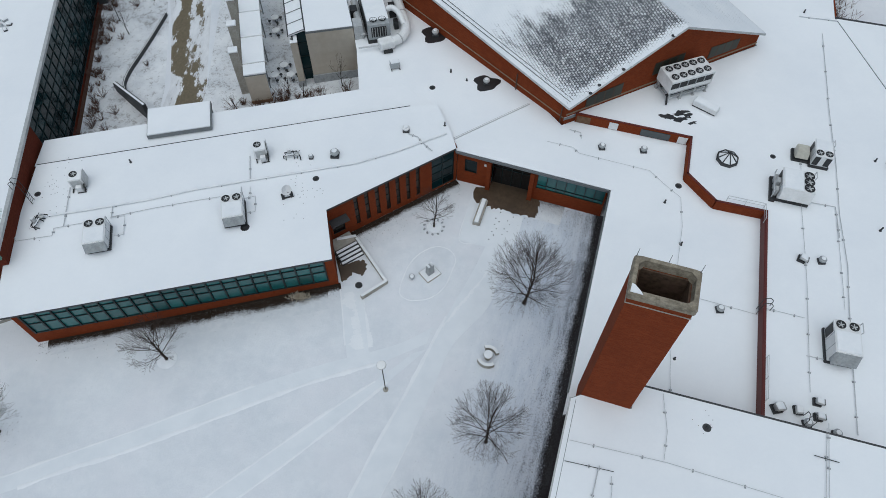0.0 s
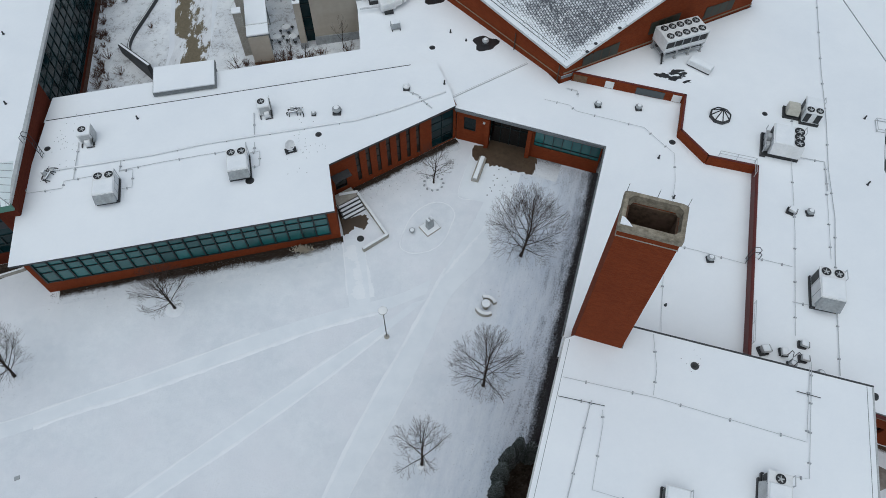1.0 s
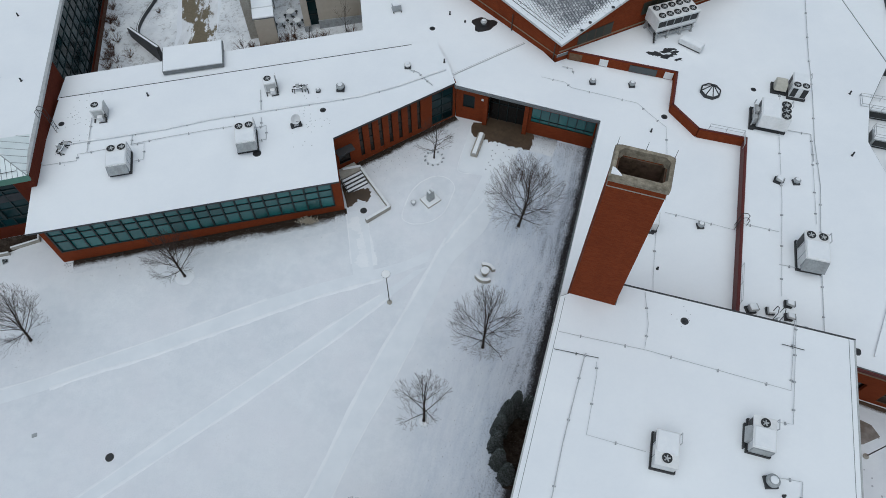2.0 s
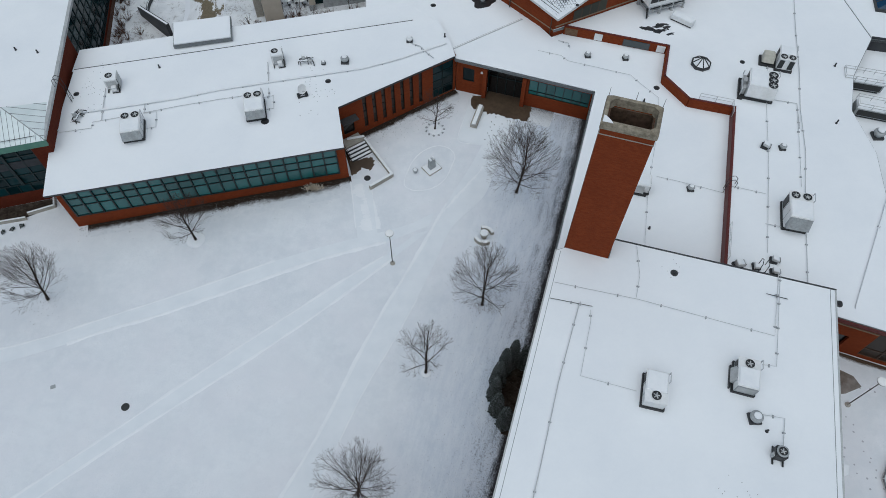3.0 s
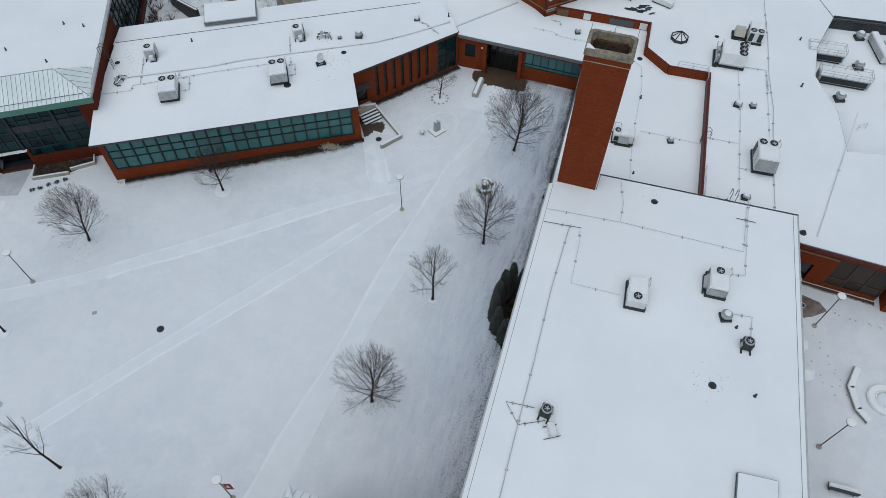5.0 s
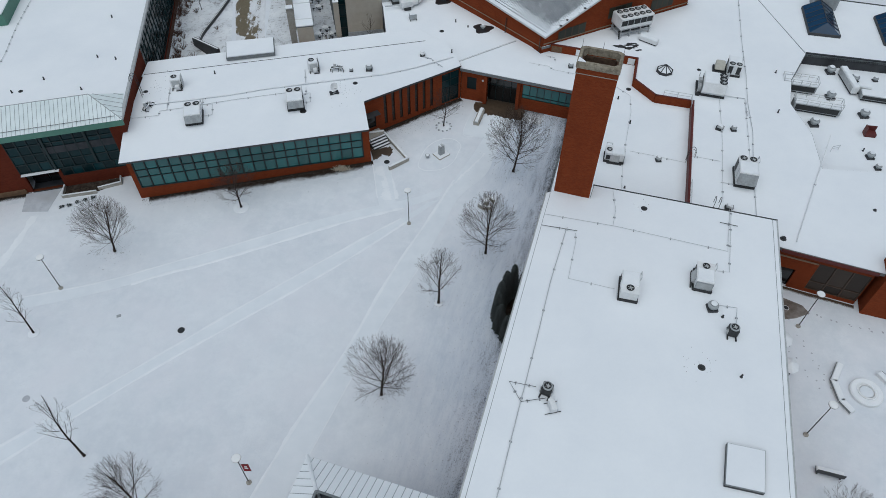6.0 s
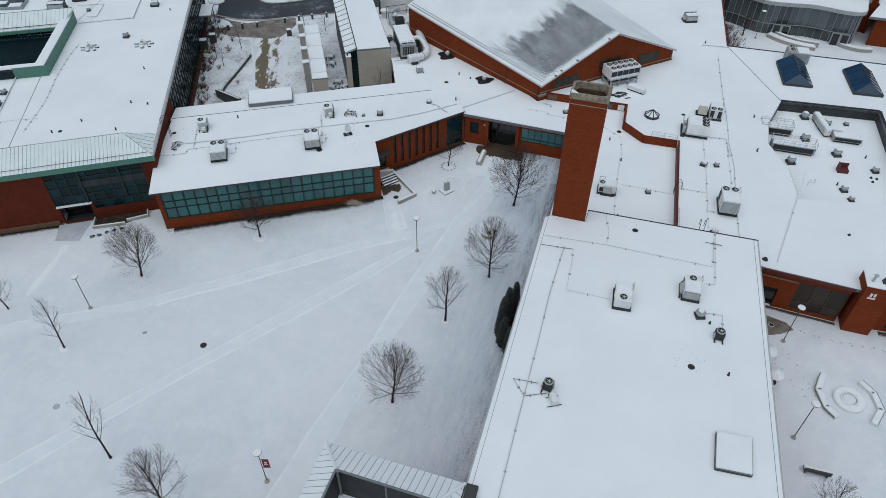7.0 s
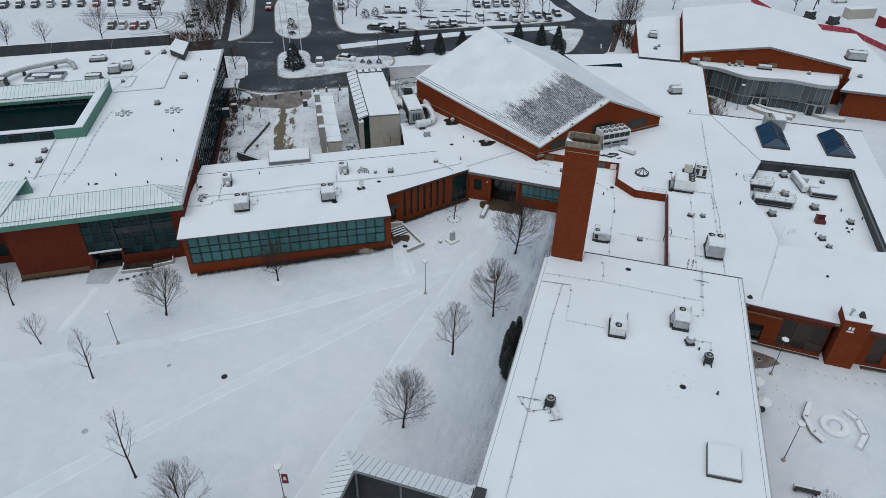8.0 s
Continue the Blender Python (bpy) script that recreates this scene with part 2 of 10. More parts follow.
def mat_gym_roof():
    """Shingles under snow: dark butt edges in rows along the eave, snow thinned to bare rows on one patch near the gable end."""
    k = Nodes("snowy_shingles")
    co = k.coords()
    swap = k.n("ShaderNodeMapping")
    swap.inputs["Rotation"].default_value = (0, 0, radians(90))
    k.link(co, swap.inputs["Vector"])
    br = k.n("ShaderNodeTexBrick", Scale=3.4, **{"Mortar Size": 0.16, "Brick Width": 1.1, "Row Height": 0.85, "Mortar Smooth": 0.6})
    k.link(swap.outputs[0], br.inputs["Vector"])
    br.inputs["Color1"].default_value = (1, 1, 1, 1)
    br.inputs["Color2"].default_value = (0.72, 0.72, 0.72, 1)
    br.inputs["Mortar"].default_value = (0, 0, 0, 1)
    sep = k.n("ShaderNodeSeparateXYZ")
    k.link(co, sep.inputs[0])
    mp = k.n("ShaderNodeMapping")
    mp.inputs["Scale"].default_value = (1.0, 0.22, 1.0)
    k.link(co, mp.inputs["Vector"])
    run = k.noise(0.9, 6.0, 0.75, mp.outputs[0])
    wob = k.math("MULTIPLY", k.math("SUBTRACT", run, 0.5), 6.5)
    y = k.math("ADD", sep.outputs[1], wob)
    gable = k.math("MULTIPLY", k.math("SUBTRACT", k.math("ADD", sep.outputs[1], k.math("MULTIPLY", wob, 0.12)), 0.3), 2.5)
    far = k.math("MULTIPLY", k.math("SUBTRACT", 9.8, y), 0.8)
    ridge_side = k.math("MULTIPLY", k.math("SUBTRACT", 0.1, k.math("ADD", sep.outputs[0], k.math("MULTIPLY", sep.outputs[1], 0.183))), 2.5)
    eave = k.math("MULTIPLY", k.math("ADD", k.math("ADD", sep.outputs[0], 11.6), k.math("MULTIPLY", sep.outputs[1], 0.27)), 1.6)
    inside = k.math("MINIMUM", k.math("MINIMUM", gable, far), k.math("MINIMUM", ridge_side, eave))
    other = k.n("ShaderNodeMapRange")
    other.inputs[1].default_value, other.inputs[2].default_value = -1.0, 2.0
    other.inputs[3].default_value, other.inputs[4].default_value = 0.30, 0.50
    k.link(k.math("MINIMUM", gable, k.math("MINIMUM", k.math("MULTIPLY", k.math("SUBTRACT", 12.0, y), 0.4), k.math("SUBTRACT", sep.outputs[0], 0.5))), other.inputs[0])
    thin = k.n("ShaderNodeMapRange")
    thin.inputs[1].default_value, thin.inputs[2].default_value = -2.5, 1.2
    thin.inputs[3].default_value, thin.inputs[4].default_value = 0.40, 0.76
    k.link(inside, thin.inputs[0])
    fine = k.math("ADD", k.math("MULTIPLY", k.noise(4.2, 5.0, 0.85), 0.85), k.math("MULTIPLY", k.noise(0.9, 3.0, 0.7), 0.15))
    cover = k.math("ADD", k.math("MULTIPLY", br.outputs["Color"], 0.15), k.math("ADD", k.math("MULTIPLY", fine, 0.90), k.math("MULTIPLY", run, 0.25)))
    bare = k.n("ShaderNodeMapRange")
    bare.inputs[1].default_value, bare.inputs[2].default_value = -0.03, 0.12
    k.link(k.math("SUBTRACT", k.math("MAXIMUM", thin.outputs[0], other.outputs[0]), cover), bare.inputs[0])
    big = k.noise(0.2, 4.0, 0.6)
    snow = k.ramp(big, [(0.35, (0.76, 0.785, 0.815)), (0.65, (0.85, 0.865, 0.88))])
    snow = k.mix(k.math("MULTIPLY", k.math("SUBTRACT", 1.0, br.outputs["Color"]), 0.06), snow, (0.45, 0.47, 0.50))
    c = k.mix(bare.outputs[0], snow, (0.085, 0.09, 0.102))
    k.bump(cover, 0.4, 0.05)
    return k.out(c, 0.85, 0.0, 0.2)


SNOW = mat_snow("roof_snow", (0.885, 0.90, 0.915), (0.83, 0.85, 0.875), 0.12, 4.0, 0.12)
SNOWCAP = mat_snow("snow_cap", (0.88, 0.89, 0.90), (0.80, 0.82, 0.84), 0.8, 9.0, 0.3)
PATHSNOW = mat_snow("trodden_snow", (0.79, 0.815, 0.845), (0.735, 0.765, 0.80), 0.5, 4.0, 0.2)
RIDGE = mat_snow("snow_ridge", (0.85, 0.865, 0.885), (0.79, 0.81, 0.84), 0.5, 6.0, 0.3)
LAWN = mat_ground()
BRICK = mat_brick()
BRICKDARK = mat_brick("dark_red_brick", 0.6)
STONE = mat_speckle("tan_stone", (0.20, 0.14, 0.09), (0.30, 0.21, 0.14), 3.0, 0.85, 0.3)
TEAL = mat_glass("teal_glass", (0.022, 0.150, 0.147), 0.10, 0.55, 0.6, 0.35)
DARKGLASS = mat_glass("dark_glass", (0.009, 0.040, 0.046), 0.08, 0.28, 0.2, 0.0)
# brown of brick mirrored in the court panes, put into the base colour
BROWNREFLECT = mat_glass("brown_reflection_glass", (0.055, 0.040, 0.030), 0.25, 0.5, 0.25, 0.0)
OLIVEGLASS = mat_glass("olive_glass", (0.045, 0.048, 0.036), 0.3, 0.6, 0.2, 0.0)
FOYERGLASS = mat_glass("foyer_glass", (0.115, 0.145, 0.152), 0.10, 0.35)
BLACKGLASS = mat_glass("black_glass", (0.006, 0.007, 0.008), 0.12)
BLUEGLASS = mat_glass("blue_skylight_glass", (0.012, 0.05, 0.11), 0.08)
GREYGLASS = mat_glass("grey_glass", (0.07, 0.085, 0.09), 0.08)
FRAME = mat_speckle("dark_green_frame", (0.006, 0.015, 0.016), (0.011, 0.026, 0.026), 14, 0.5, 0.05)
GREEN = mat_speckle("green_metal", (0.085, 0.20, 0.15), (0.11, 0.245, 0.185), 2.0, 0.55, 0.05)
COPING = mat_speckle("grey_coping", (0.15, 0.165, 0.17), (0.23, 0.245, 0.25), 5.0, 0.5, 0.05, 0.5, 0.2)
DARKTRIM = mat_speckle("dark_trim", (0.035, 0.037, 0.04), (0.06, 0.062, 0.065), 8.0, 0.6, 0.1)
REDTRIM = mat_speckle("maroon_coping", (0.085, 0.016, 0.014), (0.13, 0.026, 0.022), 4.0, 0.6, 0.05)
GALV = mat_speckle("galvanised_sheet", (0.42, 0.43, 0.43), (0.56, 0.57, 0.57), 5.0, 0.5, 0.05, 0.5, 0.25, 1.2, (0.33, 0.33, 0.32))
UNITGREY = mat_speckle("unit_grey_paint", (0.30, 0.32, 0.33), (0.42, 0.44, 0.45), 5.0, 0.55, 0.05, 0.4, 0.1, 1.5, (0.22, 0.22, 0.21))
UNITWHITE = mat_speckle("unit_white_paint", (0.72, 0.73, 0.73), (0.82, 0.82, 0.82), 4.0, 0.5, 0.05, 0.4, 0.0, 0.8, (0.62, 0.62, 0.60))
BEIGE = mat_speckle("unit_beige_paint", (0.44, 0.42, 0.36), (0.55, 0.53, 0.46), 4.0, 0.55, 0.05)
DARKMETAL = mat_speckle("dark_coil", (0.02, 0.021, 0.022), (0.05, 0.052, 0.054), 20.0, 0.5, 0.2, 0.4, 0.3)
PIPE = mat_speckle("pipe_grey", (0.46, 0.47, 0.48), (0.60, 0.61, 0.62), 6.0, 0.6, 0.05)
CONC = mat_speckle("concrete", (0.33, 0.31, 0.27), (0.45, 0.43, 0.38), 5.0, 0.9, 0.3, 0.3, 0.0, 0.9, (0.24, 0.22, 0.18))
CAPSTONE = mat_speckle("weathered_cap", (0.17, 0.145, 0.105), (0.38, 0.335, 0.26), 4.0, 0.9, 0.6, 0.2, 0.0, 1.3, (0.085, 0.07, 0.052))
SOOT = mat_speckle("sooty_lining", (0.05, 0.034, 0.024), (0.13, 0.088, 0.060), 3.0, 0.95, 0.6, 0.1, 0.0, 1.0, (0.16, 0.10, 0.08))
BEIGEWALL = mat_speckle("beige_panel", (0.46, 0.415, 0.345), (0.53, 0.485, 0.41), 1.2, 0.8, 0.1, 0.3, 0.0, 0.35, (0.40, 0.335, 0.255))
ASPHALT = mat_road()
DRIVE = mat_drive()
DIRTYSNOW = mat_dirty_snow()
MEMBRANE = mat_speckle("black_membrane", (0.018, 0.02, 0.024), (0.036, 0.038, 0.043), 1.2, 0.6, 0.1, 0.4, 0.0, 0.5, (0.06, 0.062, 0.066))
WETPAVE = mat_speckle("wet_brown_paving", (0.055, 0.037, 0.023), (0.105, 0.072, 0.046), 2.0, 0.45, 0.3, 0.5, 0.0, 0.5, (0.034, 0.023, 0.016))
BARK = mat_speckle("dark_bark", (0.03, 0.024, 0.021), (0.06, 0.048, 0.042), 12.0, 0.95, 0.5, 0.1)
TWIG = mat_speckle("twig_bark", (0.042, 0.030, 0.025), (0.080, 0.058, 0.048), 6.0, 0.95, 0.1, 0.1)
EVERGREEN = mat_speckle("dark_evergreen", (0.012, 0.018, 0.015), (0.045, 0.056, 0.048), 6.0, 0.9, 0.4, 0.1, 0.0, 9.0, (0.42, 0.44, 0.47))
SPRUCE = mat_speckle("dark_spruce", (0.010, 0.016, 0.014), (0.036, 0.046, 0.040), 6.0, 0.9, 0.4, 0.1, 0.0, 14.0, (0.20, 0.215, 0.225))
SEAMSNOW = mat_snow("thin_snow_on_green_metal", (0.79, 0.845, 0.845), (0.70, 0.765, 0.76), 0.5, 5.0, 0.15)
PLINTH = mat_speckle("brown_stone", (0.11, 0.062, 0.034), (0.19, 0.115, 0.066), 3.0, 0.85, 0.3)
DAMPPAVE = mat_speckle("damp_paving", (0.10, 0.078, 0.062), (0.22, 0.185, 0.16), 1.4, 0.6, 0.3, 0.4, 0.0, 0.6, (0.36, 0.34, 0.33))
PAVESNOW = mat_speckle("paving_under_thin_snow", (0.46, 0.475, 0.51), (0.60, 0.615, 0.65), 2.0, 0.8, 0.2, 0.2, 0.0, 0.5, (0.34, 0.33, 0.33))
TRACK = mat_speckle("trodden_print", (0.40, 0.41, 0.44), (0.52, 0.53, 0.56), 6.0, 0.9, 0.2, 0.1)
BRONZE = mat_speckle("bronze_frame", (0.045, 0.028, 0.018), (0.075, 0.048, 0.032), 8.0, 0.6, 0.05)
STRAW = mat_speckle("pale_dry_grass", (0.50, 0.44, 0.34), (0.68, 0.62, 0.52), 6.0, 0.9, 0.2, 0.1)
GRASS = mat_speckle("winter_grass", (0.11, 0.11, 0.105), (0.21, 0.21, 0.205), 3.0, 0.95, 0.1, 0.1)
SHRUB = mat_speckle("dry_shrub", (0.085, 0.048, 0.038), (0.17, 0.105, 0.082), 4.0, 0.95, 0.1, 0.1)
MULCH = mat_speckle("dark_mulch", (0.016, 0.012, 0.010), (0.060, 0.046, 0.036), 5.0, 0.95, 0.6, 0.1, 0.0, 1.5, (0.11, 0.09, 0.075))
SOILSHADEFADE = mat_soil_fade("soil_and_shade_under_eave", (0.014, 0.010, 0.008), (0.05, 0.036, 0.026), 0.5)
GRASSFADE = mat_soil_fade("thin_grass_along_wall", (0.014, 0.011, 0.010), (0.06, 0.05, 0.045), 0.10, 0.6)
PAVEFADE = mat_soil_fade("damp_paving_edge", (0.05, 0.034, 0.024), (0.11, 0.078, 0.056), 0.5)
MULCHFADE = mat_soil_fade("reddish_mulch_edge", (0.05, 0.028, 0.022), (0.13, 0.078, 0.06), 0.6)
POLE = mat_speckle("dark_pole", (0.05, 0.045, 0.042), (0.085, 0.08, 0.075), 6.0, 0.5, 0.05)
CREAM = mat_speckle("white_lamp_disc", (0.80, 0.80, 0.79), (0.86, 0.86, 0.85), 4.0, 0.5, 0.05)
MAROON = mat_speckle("maroon_cloth", (0.20, 0.012, 0.022), (0.28, 0.02, 0.03), 3.0, 0.8, 0.1)
REDFENCE = mat_speckle("red_mesh_cloth", (0.36, 0.04, 0.06), (0.46, 0.07, 0.09), 3.0, 0.8, 0.2)
GYMROOF = mat_gym_roof()
WATERMARK = mat_speckle("wet_roof_membrane", (0.012, 0.012, 0.013), (0.03, 0.03, 0.032), 4.0, 0.35, 0.2, 0.6)


# ---- geometry helpers ----
class Geo:
    """Collects vertices and faces of one mesh."""

    def __init__(self):
        self.v, self.f = [], []

    def add(self, vs, fs):
        o = len(self.v)
        self.v += [tuple(p) for p in vs]
        self.f += [tuple(i + o for i in q) for q in fs]
        return self

    def obox(self, m, sx, sy, sz, taper=1.0):
        """A box whose foot is centred on the origin of the pose m."""
        vs = []
        for z, s in ((0, 1.0), (sz, taper)):
            for x, y in ((-1, -1), (1, -1), (1, 1), (-1, 1)):
                vs.append(m @ Vector((x * sx / 2 * s, y * sy / 2 * s, z)))
        return self.add(vs, [(3, 2, 1, 0), (4, 5, 6, 7), (0, 1, 5, 4), (1, 2, 6, 5), (2, 3, 7, 6), (3, 0, 4, 7)])

    def box(self, x, y, z, sx, sy, sz, rz=0.0, taper=1.0):
        return self.obox(pose(x, y, z, 0, 0, rz), sx, sy, sz, taper)

    def cbox(self, m, sx, sy, sz, c=0.04, top=True):
        """A box with chamfered edges."""
        hx, hy = sx / 2, sy / 2

        def ring(i, z):
            x, y = hx - i, hy - i
            k = c
            return [m @ Vector(p) for p in ((-x + k, -y, z), (x - k, -y, z), (x, -y + k, z), (x, y - k, z), (x - k, y, z), (-x + k, y, z), (-x, y - k, z), (-x, -y + k, z))]
        rings = [ring(0, 0), ring(0, sz - c if top else sz)]
        if top:
            rings.append(ring(c, sz))
        vs = [p for r in rings for p in r]
        fs = [tuple(range(7, -1, -1)), tuple(range(8 * (len(rings) - 1), 8 * len(rings)))]
        for j in range(len(rings) - 1):
            for i in range(8):
                a, b = j * 8 + i, j * 8 + (i + 1) % 8
                fs.append((a, b, b + 8, a + 8))
        return self.add(vs, fs)

    def prism(self, pts, z0, z1, m=None):
        area = sum(pts[i][0] * pts[(i + 1) % len(pts)][1] - pts[(i + 1) % len(pts)][0] * pts[i][1] for i in range(len(pts)))
        if area < 0:
            pts = pts[::-1]
        n = len(pts)

        def zz(z, p):
            return z(p[0], p[1]) if callable(z) else z
        vs = [Vector((p[0], p[1], zz(z0, p))) for p in pts] + [Vector((p[0], p[1], zz(z1, p))) for p in pts]
        if m:
            vs = [m @ v for v in vs]
        fs = [tuple(range(n - 1, -1, -1)), tuple(range(n, 2 * n))]
        fs += [(i, (i + 1) % n, n + (i + 1) % n, n + i) for i in range(n)]
        return self.add(vs, fs)

    def cyl(self, p0, p1, r0, r1=None, n=10, caps=True):
        r1 = r0 if r1 is None else r1
        p0, p1 = Vector(p0), Vector(p1)
        d = (p1 - p0).normalized()
        u = d.orthogonal().normalized()
        w = d.cross(u)
        vs = []
        for p, r in ((p0, r0), (p1, r1)):
            for i in range(n):
                a = 2 * math.pi * i / n
                vs.append(p + u * (r * math.cos(a)) + w * (r * math.sin(a)))
        fs = [(i, (i + 1) % n, n + (i + 1) % n, n + i) for i in range(n)]
        if caps:
            fs += [tuple(range(n - 1, -1, -1)), tuple(range(n, 2 * n))]
        return self.add(vs, fs)

    def tube(self, pts, r, n=6):
        for a, b in zip(pts, pts[1:]):
            self.cyl(a, b, r, r, n)
        return self

    def sweep(self, pts, r, n=12):
        """One unbroken tube along pts."""
        pts = [Vector(p) for p in pts]
        u = (pts[1] - pts[0]).orthogonal().normalized()
        vs = []
        for i, p in enumerate(pts):
            d = (pts[min(i + 1, len(pts) - 1)] - pts[max(i - 1, 0)]).normalized()
            u = (u - d * u.dot(d)).normalized()
            w = d.cross(u)
            vs += [p + u * (r * math.cos(2 * math.pi * k / n)) + w * (r * math.sin(2 * math.pi * k / n)) for k in range(n)]
        m = len(pts)
        fs = [(i * n + k, i * n + (k + 1) % n, (i + 1) * n + (k + 1) % n, (i + 1) * n + k) for i in range(m - 1) for k in range(n)]
        return self.add(vs, fs + [tuple(range(n - 1, -1, -1)), tuple(range((m - 1) * n, m * n))])

    def lathe(self, prof, c=(0, 0, 0), n=16, m=None):
        """A solid of revolution about z from (radius, z) pairs."""
        vs = []
        for r, z in prof:
            for i in range(n):
                a = 2 * math.pi * i / n
                p = Vector((c[0] + r * math.cos(a), c[1] + r * math.sin(a), c[2] + z))
                vs.append(m @ p if m else p)
        fs = []
        for j in range(len(prof) - 1):
            for i in range(n):
                a, b = j * n + i, j * n + (i + 1) % n
                fs.append((a, b, b + n, a + n))
        fs += [tuple(range(n - 1, -1, -1)), tuple(range((len(prof) - 1) * n, len(prof) * n))]
        return self.add(vs, fs)

    def quad(self, a, b, c, d):
        return self.add([a, b, c, d], [(0, 1, 2, 3)])

    def mesh(self, name):
        me = bpy.data.meshes.new(name)
        me.from_pydata(self.v, [], self.f)
        me.validate()
        me.update()
        return me


def thing(name, label, category, m=None, group="", kind=""):
    ob = new(name)
    if m:
        ob.matrix_basis = m
    return tagged(ob, label, category, group, kind)


def part(name, g, mat, parent, label="", m=None, smooth=False):
    me = g if isinstance(g, bpy.types.Mesh) else g.mesh(name)
    if not me.materials:
        me.materials.append(mat)
    if smooth:
        me.shade_smooth()
    ob = new(name, me)
    ob.parent = parent
    if m:
        ob.matrix_basis = m
    if label:
        ob["label"] = label
    return ob


def solid(name, g, mat, label="", category="", kind="", group="", m=None, smooth=False):
    """A thing that is one mesh."""
    me = g.mesh(name)
    me.materials.append(mat)
    if smooth:
        me.shade_smooth()
    ob = new(name, me)
    if m:
        ob.matrix_basis = m
    return tagged(ob, label, category, group, kind)


def gz(x, y=0.0):
    """Height of the ground, which falls gently to the west."""
    return 0.15 + 0.03 * max(-36.0, min(10.0, x))


def lerp(a, b, t):
    return (a[0] + (b[0] - a[0]) * t, a[1] + (b[1] - a[1]) * t)


def run_pose(p0, p1, z=0.0):
    """A pose at p0 with its x axis along p0-p1 and its y axis to the left of it."""
    return pose(p0[0], p0[1], z, 0, 0, math.degrees(math.atan2(p1[1] - p0[1], p1[0] - p0[0])))


def dist(p0, p1):
    return math.hypot(p1[0] - p0[0], p1[1] - p0[1])


def wall(parent, p0, p1, z0, z1, mat, holes=(), thick=0.35, name="wall", label=""):
    """A wall from p0 to p1, its outer face on that line and its body to the left of it; holes: (s0, s1, za, zb)."""
    length = dist(p0, p1)
    xs = sorted({0.0, length, *[h[0] for h in holes], *[h[1] for h in holes]})
    zs = sorted({z0, z1, *[h[2] for h in holes], *[h[3] for h in holes]})
    zs = [z for z in zs if z0 <= z <= z1]
    nx, nz = len(xs) - 1, len(zs) - 1

    def full(i, j):
        if not (0 <= i < nx and 0 <= j < nz):
            return False
        x, z = (xs[i] + xs[i + 1]) / 2, (zs[j] + zs[j + 1]) / 2
        return not any(h[0] < x < h[1] and h[2] < z < h[3] for h in holes)
    g, ids = Geo(), {}

    def vid(i, j, k):
        if (i, j, k) not in ids:
            ids[i, j, k] = len(g.v)
            g.v.append((xs[i], k * thick, zs[j]))
        return ids[i, j, k]
    for i in range(nx):
        for j in range(nz):
            if not full(i, j):
                continue
            g.f.append((vid(i, j, 0), vid(i + 1, j, 0), vid(i + 1, j + 1, 0), vid(i, j + 1, 0)))
            g.f.append((vid(i, j + 1, 1), vid(i + 1, j + 1, 1), vid(i + 1, j, 1), vid(i, j, 1)))
            for di, dj, a, b in ((-1, 0, (i, j), (i, j + 1)), (1, 0, (i + 1, j + 1), (i + 1, j)), (0, -1, (i + 1, j), (i, j)), (0, 1, (i, j + 1), (i + 1, j + 1))):
                if not full(i + di, j + dj):
                    g.f.append((vid(*a, 0), vid(*b, 0), vid(*b, 1), vid(*a, 1)))
    return part(name, g, mat, parent, label, run_pose(p0, p1))


def window(parent, p0, p1, s0, s1, za, zb, xs, zs, glass, frame_mat=FRAME, back=0.12, bar=0.07, deep=0.12, label="", name="window", cross=0.0):
    """A window in the wall p0-p1: frame bars and one pane for each field. xs, zs: field limits as fractions."""
    rp = run_pose(p0, p1)
    w, h = s1 - s0, zb - za
    g = Geo()
    for f in xs:
        g.box(s0 + f * w, back, za, bar, deep, h)
    for f in zs:
        c = cross if cross and 0 < f < 1 else bar
        g.box(s0 + w / 2, back, za + f * h - c / 2, w + bar, deep * (0.45 if cross else 0.8), c)
    win = part(name, g, frame_mat, parent, label, rp)
    meshes = {}
    for i in range(len(xs) - 1):
        for j in range(len(zs) - 1):
            pw, ph = (xs[i + 1] - xs[i]) * w - bar * 0.6, (zs[j + 1] - zs[j]) * h - bar * 0.6
            key = (round(pw, 3), round(ph, 3))
            if key not in meshes:
                q = Geo().box(0, 0, 0, pw, 0.03, ph)
                meshes[key] = q.mesh("pane")
                meshes[key].materials.append(glass)
            tilt = random.uniform(-0.25, 0.25)
            part("pane", meshes[key], glass, win, "", pose(s0 + (xs[i] + xs[i + 1]) / 2 * w, back + 0.03, za + zs[j] * h + bar * 0.3, tilt, 0, tilt))
    return win


def even(n):
    return [i / n for i in range(n + 1)]


def offset(p0, p1, d):
    """The line p0-p1 moved by d to its left."""
    length = dist(p0, p1)
    nx, ny = -(p1[1] - p0[1]) / length * d, (p1[0] - p0[0]) / length * d
    return (p0[0] + nx, p0[1] + ny), (p1[0] + nx, p1[1] + ny)


def coping(parent, pts, z, w=0.3, h=0.12, mat=COPING, name="coping", label="", closed=False):
    """A metal edge strip along a roof's rim."""
    g = Geo()
    run = list(pts) + ([pts[0]] if closed else [])
    for a, b in zip(run, run[1:]):
        m = run_pose(a, b, z)
        g.obox(m @ pose(dist(a, b) / 2, 0, 0), dist(a, b) + w * 0.9, w, h)
    return part(name, g, mat, parent, label)


